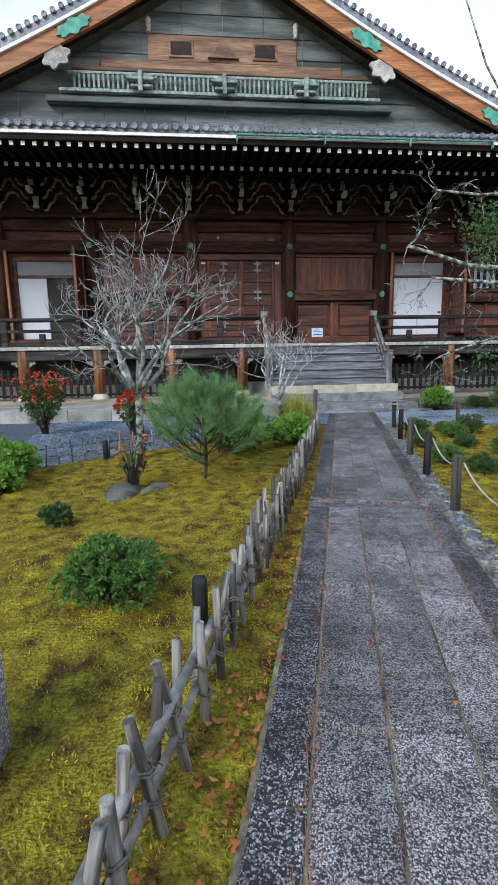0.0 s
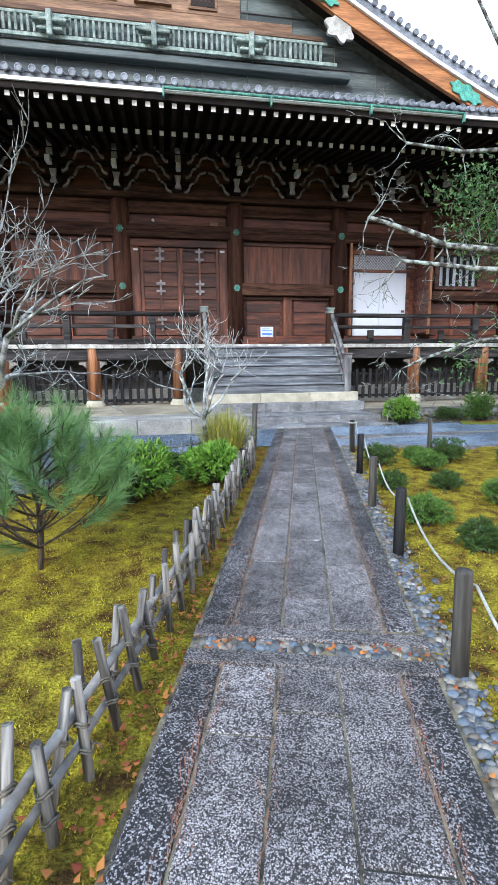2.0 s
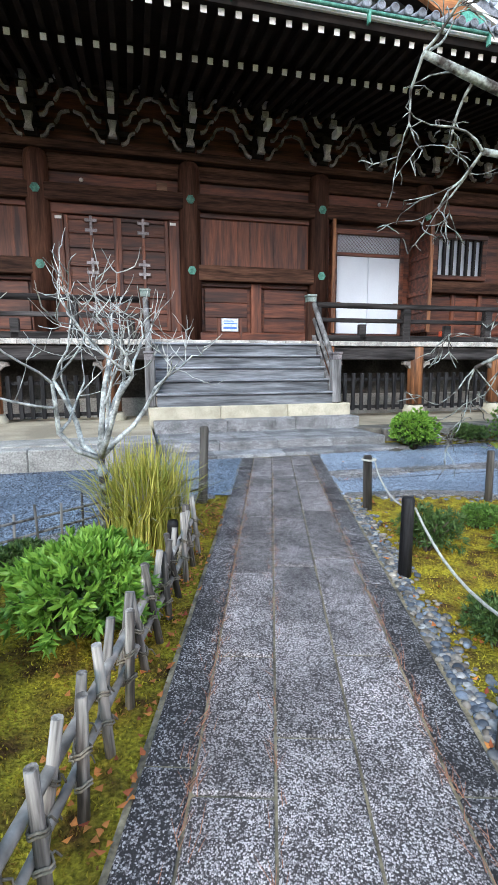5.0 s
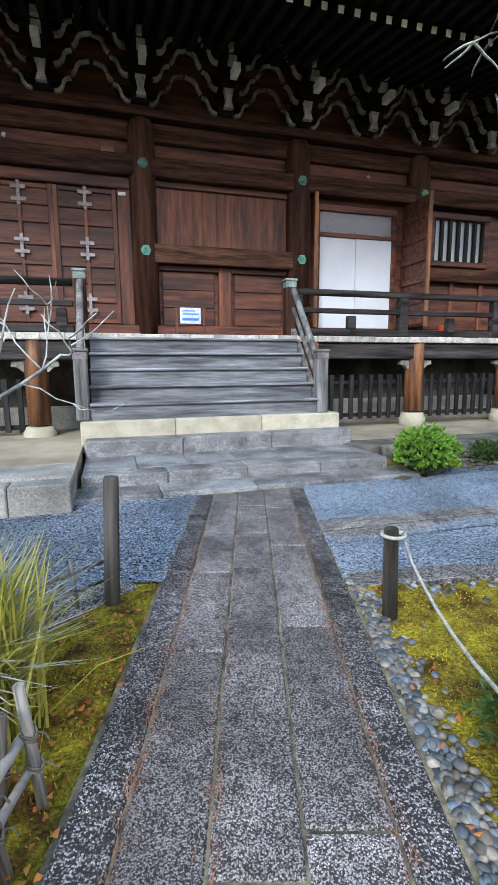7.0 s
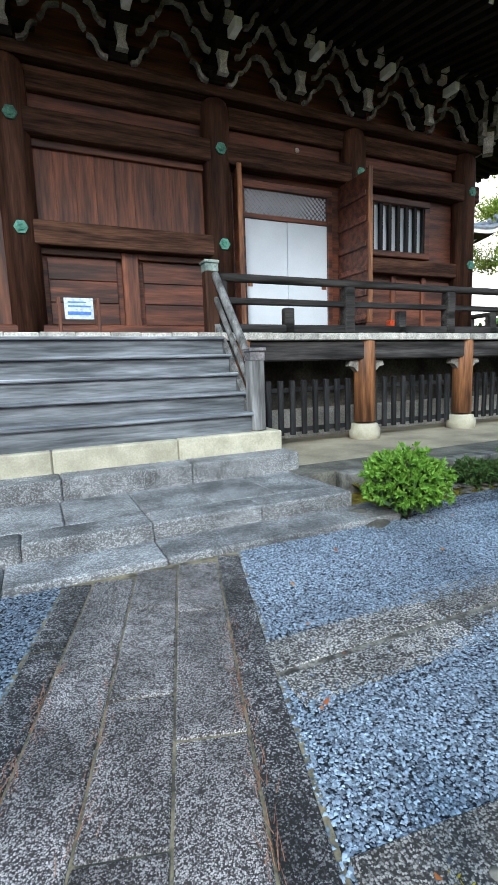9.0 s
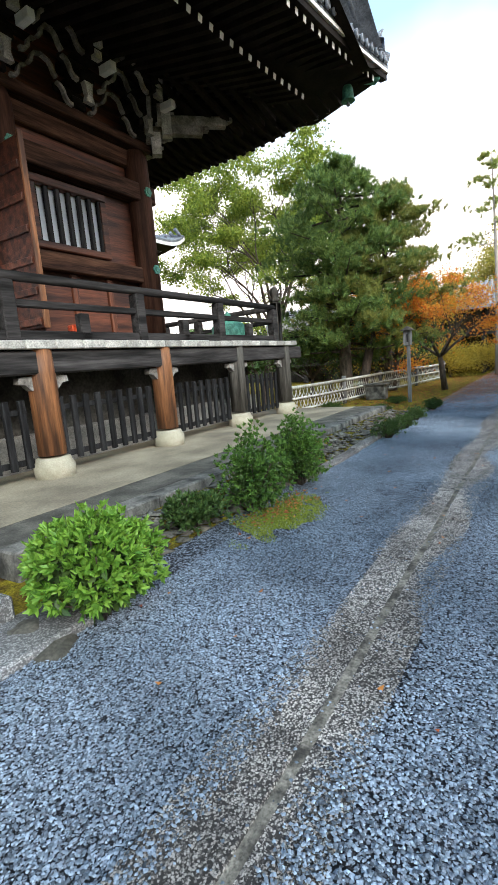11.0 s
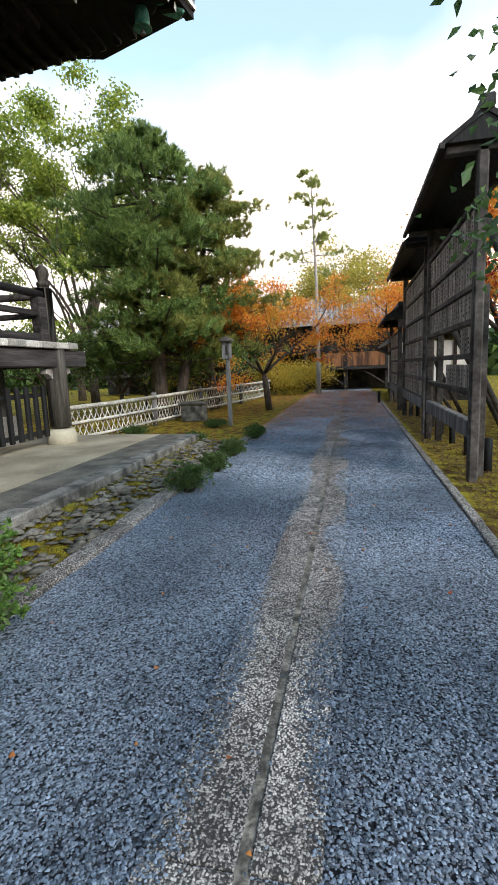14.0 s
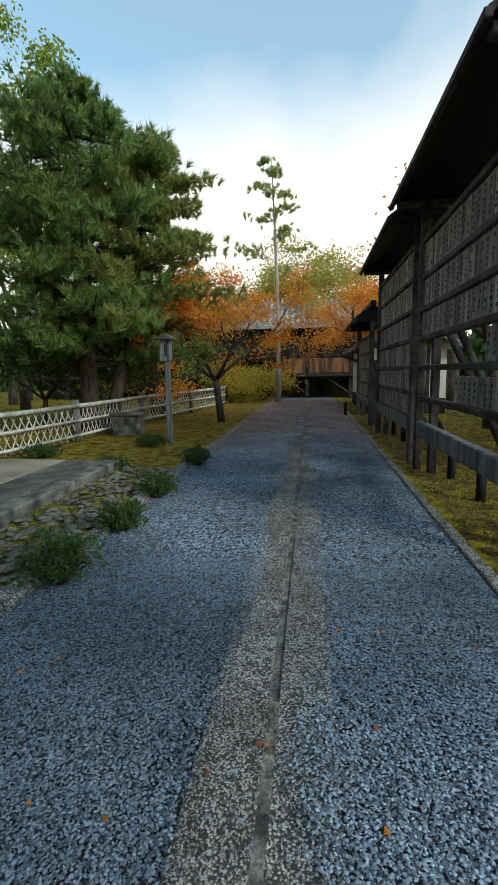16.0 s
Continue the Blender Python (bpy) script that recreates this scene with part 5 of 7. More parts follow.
part("middle_rail", Mesh().box(12.55, RY, DECK + 0.48, 12.65, 12, DECK + 0.58, 0.015), M_GREYY, hall)
for i in range(7):
    part("rail_post", post, None, hall, "", (12.6, RY + 1.3 + i * 1.25, DECK + 0.02))
newel = Mesh().box(-0.11, -0.11, 0, 0.11, 0.11, 1.02, 0.02).lathe([(0.09, 1.02), (0.12, 1.06), (0.12, 1.1), (0.08, 1.13), (0.11, 1.2), (0.12, 1.28), (0.09, 1.36), (0.02, 1.42)], 12)
part("corner_newel", newel, M_LOG, hall, "grey corner post with an onion finial", (12.6, RY, DECK))
# wooden stairs
stair = thing("wooden_stairs", "weathered grey wooden stairs up to the veranda", "stairs", "", "structure")
for i in range(5):
    z0 = 0.68 + i * 0.262
    y0 = 1.2 + i * 0.235
    # riser takes the darker copy, painting shade below each tread
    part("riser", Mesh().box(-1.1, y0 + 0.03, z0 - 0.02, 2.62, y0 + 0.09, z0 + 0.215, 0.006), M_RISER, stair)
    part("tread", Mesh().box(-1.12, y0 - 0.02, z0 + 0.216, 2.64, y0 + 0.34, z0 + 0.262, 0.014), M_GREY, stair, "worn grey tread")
capm = Mesh().box(-0.12, -0.12, 0, 0.12, 0.12, 0.05, 0.012).box(-0.105, -0.105, -0.12, 0.105, 0.105, -0.001, 0.01)
for x in (-1.22, 2.62):
    lo = part("lower_post", Mesh().box(-0.1, -0.1, 0.0, 0.1, 0.1, 1.05, 0.02), M_GREYV, stair, "grey stair post", (x + (0.1 if x > 0 else 0), 1.3, 0.68))
    part("post_cap", capm, M_METAL, lo, "dull metal cap", (0, 0, 1.04))
    hi = part("upper_post", Mesh().box(-0.1, -0.1, -0.2, 0.1, 0.1, 1.05, 0.02), M_COL, stair, "brown stair post", (x, 2.58, DECK))
    part("post_cap", capm, M_CELADON, hi, "dull green metal cap", (0, 0, 1.04))
    xx = x + (0.05 if x > 0 else 0)
    for dz, r, nm in ((0.93, 0.06, "stair_rail"), (0.58, 0.04, "stair_rail")):
        part(nm, Mesh().tube([(xx, 1.34, 0.68 + dz), (xx, 2.5, DECK - 0.05 + dz)], r, 8), M_GREYV, stair)
    part("stringer", Mesh().prism([(0, 0), (1.2, 1.33), (1.2, 1.6), (0, 0.28)], 0.09, pose(xx + 0.045, 1.35, 0.68, 0, 0, 90)), M_GREYV, stair)
# sign stand on the veranda
sg = thing("sign_stand", "small blue and white notice on a brown wooden stand", "sign", at=(0.74, 3.0, DECK))
for x in (-0.27, 0.27):
    part("leg", Mesh().box(x - 0.025, -0.03, 0.0, x + 0.025, 0.03, 0.56, 0.006), M_WOODV, sg)
part("crossbar", Mesh().box(-0.27, -0.02, 0.06, 0.27, 0.02, 0.11, 0.005), M_WOOD, sg)
pn = part("panel", Mesh().box(-0.2, -0.04, 0.25, 0.2, -0.015, 0.55, 0.006), M_SIGN, sg)
part("print", Mesh().box(-0.15, -0.043, 0.48, 0.1, -0.041, 0.5).box(-0.15, -0.043, 0.42, 0.16, -0.041, 0.445).box(-0.16, -0.043, 0.31, 0.16, -0.041, 0.36), M_BLUE, pn, "blue printed lines")
rd = thing("red_extinguisher", "small red box standing by the shutter door", "box", at=(6.75, 3.3, DECK))
part("box", Mesh().box(-0.09, -0.07, 0, 0.09, 0.07, 0.36, 0.015), M_RED, rd)
bb = thing("bronze_basin", "green bronze bell-shaped vessel on the veranda", "vessel", at=(11.75, 3.6, DECK))
part("body", Mesh().lathe([(0.42, 0.0), (0.45, 0.2), (0.43, 0.5), (0.3, 0.62), (0.1, 0.72), (0.06, 0.82), (0.02, 0.86)], 18), M_COPPER, bb)


# ---- garden: fences, posts, rope ----
def polyline(pts, step):
    """Points at even steps along a line."""
    pts = [Vector(p) for p in pts]
    out, carry = [], 0.0
    for a, b in zip(pts[:-1], pts[1:]):
        L = (b - a).length
        d = carry
        while d < L:
            out.append(a + (b - a) * (d / L))
            d += step
        carry = d - L
    return out


fence = thing("bamboo_fence", "low weathered grey bamboo fence tied with cord", "fence")
run = [(-4.0, -13.9, 0), (-3.47, -12.1, 0), (-2.93, -10.4, 0), (-2.3, -8.5, 0), (-1.56, -6.05, 0), (-1.14, -4.7, 0)]
stake = Mesh().tube([(0, 0, -0.1), (0, 0, 0.2), (0, 0, 0.44)], [0.021, 0.02, 0.019], 9).data("stake", M_BAMBOO)
tie = Mesh()
for dz in (-0.008, 0.006):
    tie.tube([(0.028 * math.cos(a), 0.028 * math.sin(a) , dz + 0.012 * math.sin(2 * a)) for a in [i * math.pi / 4 for i in range(9)]], 0.005, 4)
tie.tube([(0.026, 0, 0), (0.05, 0.012, -0.02), (0.06, 0.0, -0.045)], 0.004, 4)
tie = tie.data("cord_tie", M_CORD)
frng = random.Random(8)
side = Vector((math.cos(math.atan(SK)), -math.sin(math.atan(SK)), 0))
for z, r, off in ((0.13, 0.016, 0.012), (0.25, 0.02, -0.006)):
    pts = [Vector((p[0], p[1], z)) + side * off for p in run]
    fine = polyline(pts, 0.6) + [pts[-1]]
    part("rail", Mesh().tube([p + Vector((0, 0, frng.uniform(-0.008, 0.008))) for p in fine], r, 9), M_BAMBOOR, fence, "grey bamboo rail")
for i, p in enumerate(polyline(run, 0.125)):
    s = 1 if i % 2 else -1
    q = p + side * 0.04 * s
    st = part("stake", stake, None, fence, "", pose(q.x, q.y, frng.uniform(-0.06, 0.02), frng.uniform(-3, 3), -7 * s + frng.uniform(-6, 6), frng.uniform(0, 90)))
    for z in (0.13, 0.25):
        part("cord_tie", tie, None, st, "", (0, 0, z))
block = Mesh().lathe([(0.042, -0.1), (0.043, 0.24), (0.038, 0.27), (0.0, 0.275)], 12).data("stub_post", M_BLACK)
for x, y in ((-3.4, -11.4), (-2.2, -7.9), (-1.25, -4.75)):
    part("stub_post", block, None, fence, "dark charred wooden stub post", (x - 0.05, y, 0))

lane_fence = thing("twig_fence", "low dark twig fence along the lane", "fence")
run2 = [(-0.9, -3.25, 0), (-2.75, -4.6, 0), (-6.1, -7.1, 0), (-9, -9.0, 0)]
for z in (0.12, 0.24):
    part("rail", Mesh().tube([Vector((p.x, p.y, z + frng.uniform(-0.01, 0.01))) for p in polyline(run2, 0.5)], 0.012, 6), M_BAMBOO, lane_fence)
twig = Mesh().tube([(0, 0, -0.05), (0, 0, 0.36)], 0.012, 6).data("stake", M_BAMBOO)
for p in polyline(run2, 0.2):
    part("stake", twig, None, lane_fence, "", pose(p.x, p.y, frng.uniform(-0.06, 0), frng.uniform(-6, 6), frng.uniform(-6, 6), 0))
part("stub_post", block, None, lane_fence, "dark charred wooden stub post", (-4.95, -6.35, 0))

RP = [(-1.42, -11.2, "g"), (-1.0, -9.7, "g"), (-0.58, -8.25, "b"), (-0.24, -7.0, "g"), (0.25, -5.5, "b"), (0.76, -3.98, "g"), (2.2, -4.02, "s"), (5.2, -4.1, "s")]
logp = Mesh().lathe([(0.046, -0.1), (0.044, 0.3), (0.043, 0.56), (0.037, 0.572), (0.0, 0.573)], 14)
log_g, log_b = logp.data("post", M_LOG), logp.data("post", M_BLACK)
thin = Mesh().lathe([(0.04, -0.1), (0.038, 0.55), (0.03, 0.56), (0.0, 0.562)], 12).data("post", M_LOG)
for x, y, k in RP:
    po = tagged(part("rope_post", {"g": log_g, "b": log_b, "s": thin}[k], None, None, "", pose(x, y, -0.03, frng.uniform(-2, 2), frng.uniform(-2, 2), frng.uniform(0, 360))), {"g": "grey weathered log post holding the rope", "b": "black charred log post holding the rope", "s": "thin grey post at the lane's edge"}[k], "post", "rope posts")
tagged(part("post", log_g, None, None, "", pose(-0.86, -3.3, 0, 1, 2, 30) @ Matrix.Diagonal((1.1, 1.1, 1.42, 1))), "tall grey weathered log post beside the path's end", "post", "rope posts").name = "garden_post"
rope = Mesh()
pts = []
for (ax, ay, _), (bx_, by_, _) in zip(RP[:6], RP[1:6]):
    for i in range(8):
        f = i / 8
        pts.append((ax + (bx_ - ax) * f + 0.062, ay + (by_ - ay) * f, 0.46 - 0.5 * f * (1 - f)))
pts.append((RP[5][0] + 0.062, RP[5][1], 0.5))
rope.tube(pts, 0.0085, 6)
rope.tube([(RP[5][0] + 0.068 * math.cos(a), RP[5][1] + 0.068 * math.sin(a), 0.5) for a in [i * math.pi / 6 for i in range(13)]], 0.011, 6)
tagged(part("rope", rope, M_ROPE), "pale twisted rope sagging between the posts", "rope")
sb = thing("stone_marker", "squat grey granite marker standing in the moss", "stone", at=(-4.33, -12.3, -0.03))
part("block", Mesh().box(-0.15, -0.15, 0, 0.15, 0.15, 0.44, 0.03), M_STONE, sb)
rk = Mesh()
rk.lathe([(0.32, 0), (0.3, 0.04), (0.2, 0.08), (0.05, 0.1)], 9)
rk.v = [(x * 1.2 + 0.04 * math.sin(9 * y), y * 0.7 + 0.03 * math.sin(11 * x), z + 0.02 * math.sin(13 * x + 7 * y)) for x, y, z in rk.v]
for x, y, s in ((-4.35, -8.45, 1.0), (-4.0, -8.3, 0.6), (-6.2, -9.4, 0.5), (2.9, -0.75, 0.9), (1.9, -6.3, 0.4), (6.9, -0.55, 0.6)):
    tagged(part("rock", rk, M_ROCK, None, "", pose(x, y, -0.04, 0, 0, 77 * s) @ Matrix.Scale(s, 4)), "flat grey rock half sunk in the moss", "rock")


# ---- plants ----
def limb(m, p, d, r, length, depth, rr, tips, bend=0.25, split=(2, 3), shrink=0.68, up=0.1, kids=0.75):
    """A branching limb: tubes that taper, with the tips gathered."""
    r = max(r, 0.0048)
    pts, rad = [p.copy()], [r]
    steps = 4
    for i in range(steps):
        d = (d + Vector((rr.gauss(0, bend), rr.gauss(0, bend), rr.gauss(0, bend * 0.7) + up)) * 0.5).normalized()
        p = p + d * (length / steps)
        pts.append(p.copy())
        rad.append(r * (1 - 0.45 * (i + 1) / steps))
    m.tube(pts, rad, 7 if r > 0.03 else 5 if r > 0.01 else 4, r > 0.02)
    if depth == 0:
        tips.append((p.copy(), d.copy()))
        return
    for k in range(rr.randint(*split)):
        at = rr.choice(pts[2:]) if k else pts[-1]
        nd = (d + Vector((rr.gauss(0, 1), rr.gauss(0, 1), rr.gauss(0, 0.7))) * kids).normalized()
        limb(m, at.copy(), nd, rad[-1] * rr.uniform(0.7, 0.95), length * rr.uniform(shrink - 0.1, shrink + 0.1), depth - 1, rr, tips, bend, split, shrink, up, kids)


def bare_tree(name, label, at, seed, height, r, depth, starts, up=0.05):
    t = thing(name, label, "tree", at=at)
    rr = random.Random(seed)
    m, tips = Mesh(), []
    top = Vector((rr.uniform(-0.1, 0.1), 0, height * 0.32))
    m.tube([(0, 0, -0.1), (0.02, 0.01, height * 0.15), top], [r * 1.25, r, r * 0.85], 9)
    part("trunk", m, M_BOUGH, t, "mottled brown and grey lichen trunk")
    b = Mesh()
    for k in range(starts):
        a = 2 * math.pi * (k + rr.random() * 0.5) / starts
        limb(b, top.copy(), Vector((math.cos(a), math.sin(a), rr.uniform(0.0, 1.3))).normalized(), r * 0.72, height * 0.34, depth, rr, tips, 0.42, (2, 4), 0.66, up, 0.9)
    limb(b, top.copy(), Vector((0.12, 0, 1)), r * 0.8, height * 0.36, depth, rr, tips, 0.3, (3, 4), 0.66, 0.2, 0.8)
    part("branching", b, M_LICHEN, t, "bare crooked branches crusted with pale lichen")
    return t


bare_tree("bare_tree", "bare lichen-crusted tree with a wide tangled crown", (-4.4, -6.5, -0.03), 5, 3.2, 0.06, 4, 7, 0.2)
bare_tree("bare_tree", "slender bare lichen-covered tree beside the shrubs", (-1.83, -4.35, -0.03), 12, 2.3, 0.038, 3, 5, 0.3)


def shrub(name, label, at, seed, rx, rz, shoots, leaf, width, m, per=8, kind="leaf", lift_=0.0, cat="shrub", spread=0.3, ragged=0.0):
    """A dense shrub: short stems and rosettes of leaves over a dome."""
    t = thing(name, label, cat, at=at)
    r_ = np.random.default_rng(seed)
    d = unit(r_.normal(size=(shoots, 3)) * np.array([1, 1, 0.9]))
    d[:, 2] = np.where(d[:, 2] < -0.35, -d[:, 2], d[:, 2])
    lump = 1 + 0.16 * np.sin(5 * d[:, 0] + seed) * np.cos(4 * d[:, 1]) + r_.uniform(-0.22 - ragged, 0.1 + 0.5 * ragged, shoots)
    tip = d * lump[:, None] * np.array([rx, rx, rz]) + np.array([0, 0, rz * 0.92 + lift_])
    tip[:, 2] = np.maximum(tip[:, 2], 0.03)
    st = Mesh()
    rr = random.Random(seed)
    for i in range(min(shoots, 26)):
        p = tip[i]
        st.tube([(rr.uniform(-0.06, 0.06), rr.uniform(-0.06, 0.06), 0), (p[0] * 0.5, p[1] * 0.5, p[2] * 0.6), tuple(p * 0.95)], [0.012, 0.008, 0.004], 5)
    part("stem", st, M_BARK, t)
    base_ = np.repeat(tip, per, 0) - np.repeat(d, per, 0) * r_.uniform(0, 0.08, (shoots * per, 1)) * rx
    out = np.repeat(d, per, 0)
    way = unit(out * 0.6 + unit(np.cross(out, anyway(r_, len(out)))) * r_.uniform(0.2, 1.0, (len(out), 1)) + np.array([0, 0, 0.15]))
    leaves("foliage", m, t, r_, base_, way, leaf * r_.uniform(0.7, 1.2, len(base_)), width, kind, spread)
    # inner leaves in dark green paint the shade within the dome
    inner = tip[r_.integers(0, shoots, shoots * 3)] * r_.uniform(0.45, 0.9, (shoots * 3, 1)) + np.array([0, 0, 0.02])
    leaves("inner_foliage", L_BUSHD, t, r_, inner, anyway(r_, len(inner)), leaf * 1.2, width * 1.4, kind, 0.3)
    return t


shrub("shrub", "round dark green clipped shrub in the moss", (-4.0, -11.05, -0.03), 21, 0.30, 0.2, 460, 0.04, 0.016, L_BUSHM, 8, "leaf", 0.0, "shrub", 0.5, 0.12)
shrub("shrub", "fresh green low shrub by the twig fence", (-5.95, -7.55, -0.03), 22, 0.34, 0.26, 260, 0.07, 0.025, L_BUSH)
shrub("shrub", "fresh green low shrub by the twig fence", (-5.85, -8.25, -0.03), 23, 0.28, 0.18, 200, 0.07, 0.025, L_BUSH)
shrub("shrub", "bright green leafy shrub behind the bamboo fence", (-2.85, -6.3, -0.03), 24, 0.5, 0.36, 420, 0.085, 0.026, L_BUSH)
shrub("shrub", "bright green leafy shrub beside the bamboo fence", (-1.84, -5.75, -0.03), 25, 0.36, 0.28, 480, 0.075, 0.026, L_BUSH)
shrub("shrub", "small dark shrub near the twig fence", (-2.35, -4.95, -0.03), 26, 0.2, 0.14, 160, 0.05, 0.02, L_BUSHD)
shrub("shrub", "tiny sapling in the moss", (-4.8, -9.5, -0.03), 27, 0.12, 0.1, 40, 0.06, 0.03, L_BUSHD)
for i, (x, y, r) in enumerate(((1.3, -5.5, 0.2), (0.72, -5.1, 0.24), (1.85, -5.1, 0.27), (1.5, -4.75, 0.14), (0.3, -6.35, 0.16), (0.95, -6.5, 0.16), (0.05, -7.6, 0.2), (0.15, -8.3, 0.18), (2.6, -5.6, 0.22), (1.2, -7.2, 0.2))):
    shrub("heath_shrub", "low olive-green heath shrub in the moss", (x, y, -0.03), 40 + i, r, r * 0.7, 230, 0.05, 0.012, L_BUSHD if i % 3 else L_BUSHM, 8, "leaf", 0.0, "shrub", 0.5, 0.3)
shrub("orange_shrub", "thin shrub with a few orange autumn leaves", (-4.25, -8.3, -0.03), 61, 0.2, 0.38, 26, 0.05, 0.03, L_FALL, 4)
nd = shrub("nandina", "nandina with green leaves and red tips", (-6.8, -3.4, -0.03), 62, 0.42, 0.5, 120, 0.11, 0.035, L_BUSHD, 7, lift_=0.25)
r_ = np.random.default_rng(63)
bp_ = np.stack([r_.normal(0, 0.3, 260), r_.normal(0, 0.3, 260), r_.uniform(0.75, 1.35, 260)], 1)
tagged(leaves("red_tips", L_MAPLER, nd, r_, bp_, anyway(r_, 260), 0.1, 0.05), kind="stuff")
shrub("nandina", "nandina with red autumn leaves", (-4.85, -3.9, -0.03), 64, 0.32, 0.3, 60, 0.1, 0.05, L_MAPLER, 6, lift_=0.35)

tus = thing("grass_tussock", "tall yellow-green grass tussock arching over the path's edge", "grass", at=(-1.5, -4.3, -0.03))
r_ = np.random.default_rng(70)
gm = Mesh()
for i in range(1500):
    a, l = r_.uniform(0, 2 * math.pi), r_.uniform(0.5, 1.05)
    b0 = Vector((r_.normal(0, 0.13), r_.normal(0, 0.16), 0))
    out = Vector((math.cos(a), math.sin(a), 0)) * r_.uniform(0.1, 0.68)
    sd = Vector((-math.sin(a), math.cos(a), 0)) * 0.006
    pts = [b0 + out * l * f * f * 0.9 + Vector((0, 0, l * (f - 0.42 * out.length * 1.5 * f * f))) for f in (0, 0.35, 0.7, 1)]
    o = len(gm.v)
    for p, w in zip(pts, (1, 1, 0.8, 0.1)):
        gm.v += [tuple(p - sd * w), tuple(p + sd * w)]
    gm.f += [(o + 2 * j, o + 2 * j + 1, o + 2 * j + 3, o + 2 * j + 2) for j in range(3)]
part("tuft", gm, L_GRASS, tus)
dry = Mesh()
for i in range(220):
    a, l = r_.uniform(0, 2 * math.pi), r_.uniform(0.5, 1.0)
    out = Vector((math.cos(a), math.sin(a), 0)) * r_.uniform(0.35, 0.8)
    sd = Vector((-math.sin(a), math.cos(a), 0)) * 0.005
    pts = [Vector((0.1 * math.cos(a), 0.1 * math.sin(a), 0)) + out * l * f * f * 0.9 + Vector((0, 0, l * (f - 0.62 * out.length * f * f))) for f in (0, 0.35, 0.7, 1)]
    o = len(dry.v)
    for p, w in zip(pts, (1, 1, 0.8, 0.1)):
        dry.v += [tuple(p - sd * w), tuple(p + sd * w)]
    dry.f += [(o + 2 * j, o + 2 * j + 1, o + 2 * j + 3, o + 2 * j + 2) for j in range(3)]
tagged(part("dry_blade", dry, M_BAMWH, tus, "dry straw-coloured blades"), kind="stuff")


def needles(t, name, m, r_, tips, ways, per, length, width, cone=0.75, along=0.12):
    k = len(tips)
    b = np.repeat(tips, per, 0) - np.repeat(ways, per, 0) * r_.uniform(0, along, (k * per, 1))
    w = np.repeat(ways, per, 0) + cone * anyway(r_, k * per)
    return leaves(name, m, t, r_, b, unit(w), length * r_.uniform(0.7, 1.15, k * per), width, "needle", 0.05)


yp = thing("young_pine", "young pine with long soft bright green needles", "pine", at=(-3.4, -8.0, -0.03))
rr = random.Random(31)
m, tips = Mesh(), []
m.tube([(0, 0, -0.05), (0.03, 0.02, 0.35), (0.0, 0.0, 0.8), (0.0, 0.0, 1.15)], [0.022, 0.018, 0.013, 0.007], 8)
part("trunk", m, M_BARK, yp)
m = Mesh()
for z in (0.2, 0.32, 0.45, 0.58, 0.7, 0.85, 1.0):
    for k in range(9):
        a = rr.uniform(0, 2 * math.pi)
        limb(m, Vector((0, 0, z)), Vector((math.cos(a), math.sin(a), 0.45)).normalized(), 0.009, 0.62 * (1.25 - z * 0.75), 1, rr, tips, 0.15, (1, 2), 0.55, 0.2, 0.5)
part("branching", m, M_BARK, yp)
tips.append((Vector((0, 0, 1.2)), Vector((0, 0, 1))))
tp, tw = np.array([tuple(t[0]) for t in tips]), np.array([tuple(t[1]) for t in tips])
needles(yp, "needles", L_YPINE, np.random.default_rng(32), tp, tw, 200, 0.16, 0.0042, 0.8, 0.35)

# the tree whose lichen-covered boughs hang over the garden
ob_ = thing("overhanging_tree", "old tree with lichen-covered boughs and some green leaves", "tree", at=(4.9, -6.1, -0.03))
m, tips = Mesh(), []
m.tube([(0, 0, -0.1), (0.05, 0.05, 1.2), (-0.1, 0.1, 2.6), (-0.4, 0.3, 3.8)], [0.2, 0.16, 0.13, 0.09], 10)
part("trunk", m, M_BOUGH, ob_)
rr = random.Random(91)
m = Mesh()
for pts, r0 in (([(-0.2, 0.2, 3.0), (-1.4, 0.4, 3.15), (-2.6, 0.6, 3.05), (-3.4, 0.8, 3.15), (-4.1, 0.9, 3.4), (-4.5, 0.9, 3.5)], 0.062), ([(-0.2, 0.1, 2.7), (-1.6, 0.4, 2.75), (-2.9, 0.8, 2.85), (-4.0, 0.9, 2.95)], 0.06), ([(-0.3, 0.3, 3.5), (-1.8, 0.5, 4.4), (-3.2, 0.8, 4.35), (-4.0, 0.9, 4.45)], 0.045), ([(0, 0, 1.7), (-1.5, 0.5, 2.0), (-2.8, 0.8, 1.85), (-3.6, 0.9, 1.6), (-3.9, 0.95, 1.45)], 0.035)):
    v = [Vector(p) for p in pts]
    m.tube(v, [r0 * (1 - 0.6 * i / (len(v) - 1)) for i in range(len(v))], 8)
    for p in v[2:]:
        for k in range(3):
            limb(m, p.copy(), Vector((rr.uniform(-0.6, 0.3), rr.uniform(-0.2, 0.4), rr.uniform(-0.9, 0.6))).normalized(), r0 * 0.2, 0.42, 3, rr, tips, 0.4, (1, 3), 0.62, -0.06, 0.7)
m.tube([(-0.4, 0.3, 3.8), (-1.2, 0.9, 4.8), (-2.4, 1.1, 5.6), (-3.1, 1.1, 6.6), (-3.8, 1.1, 8.2)], [0.05, 0.035, 0.025, 0.02, 0.01], 6)
part("branching", m, M_BOUGH, ob_, "pale lichen-covered boughs")
r_ = np.random.default_rng(92)
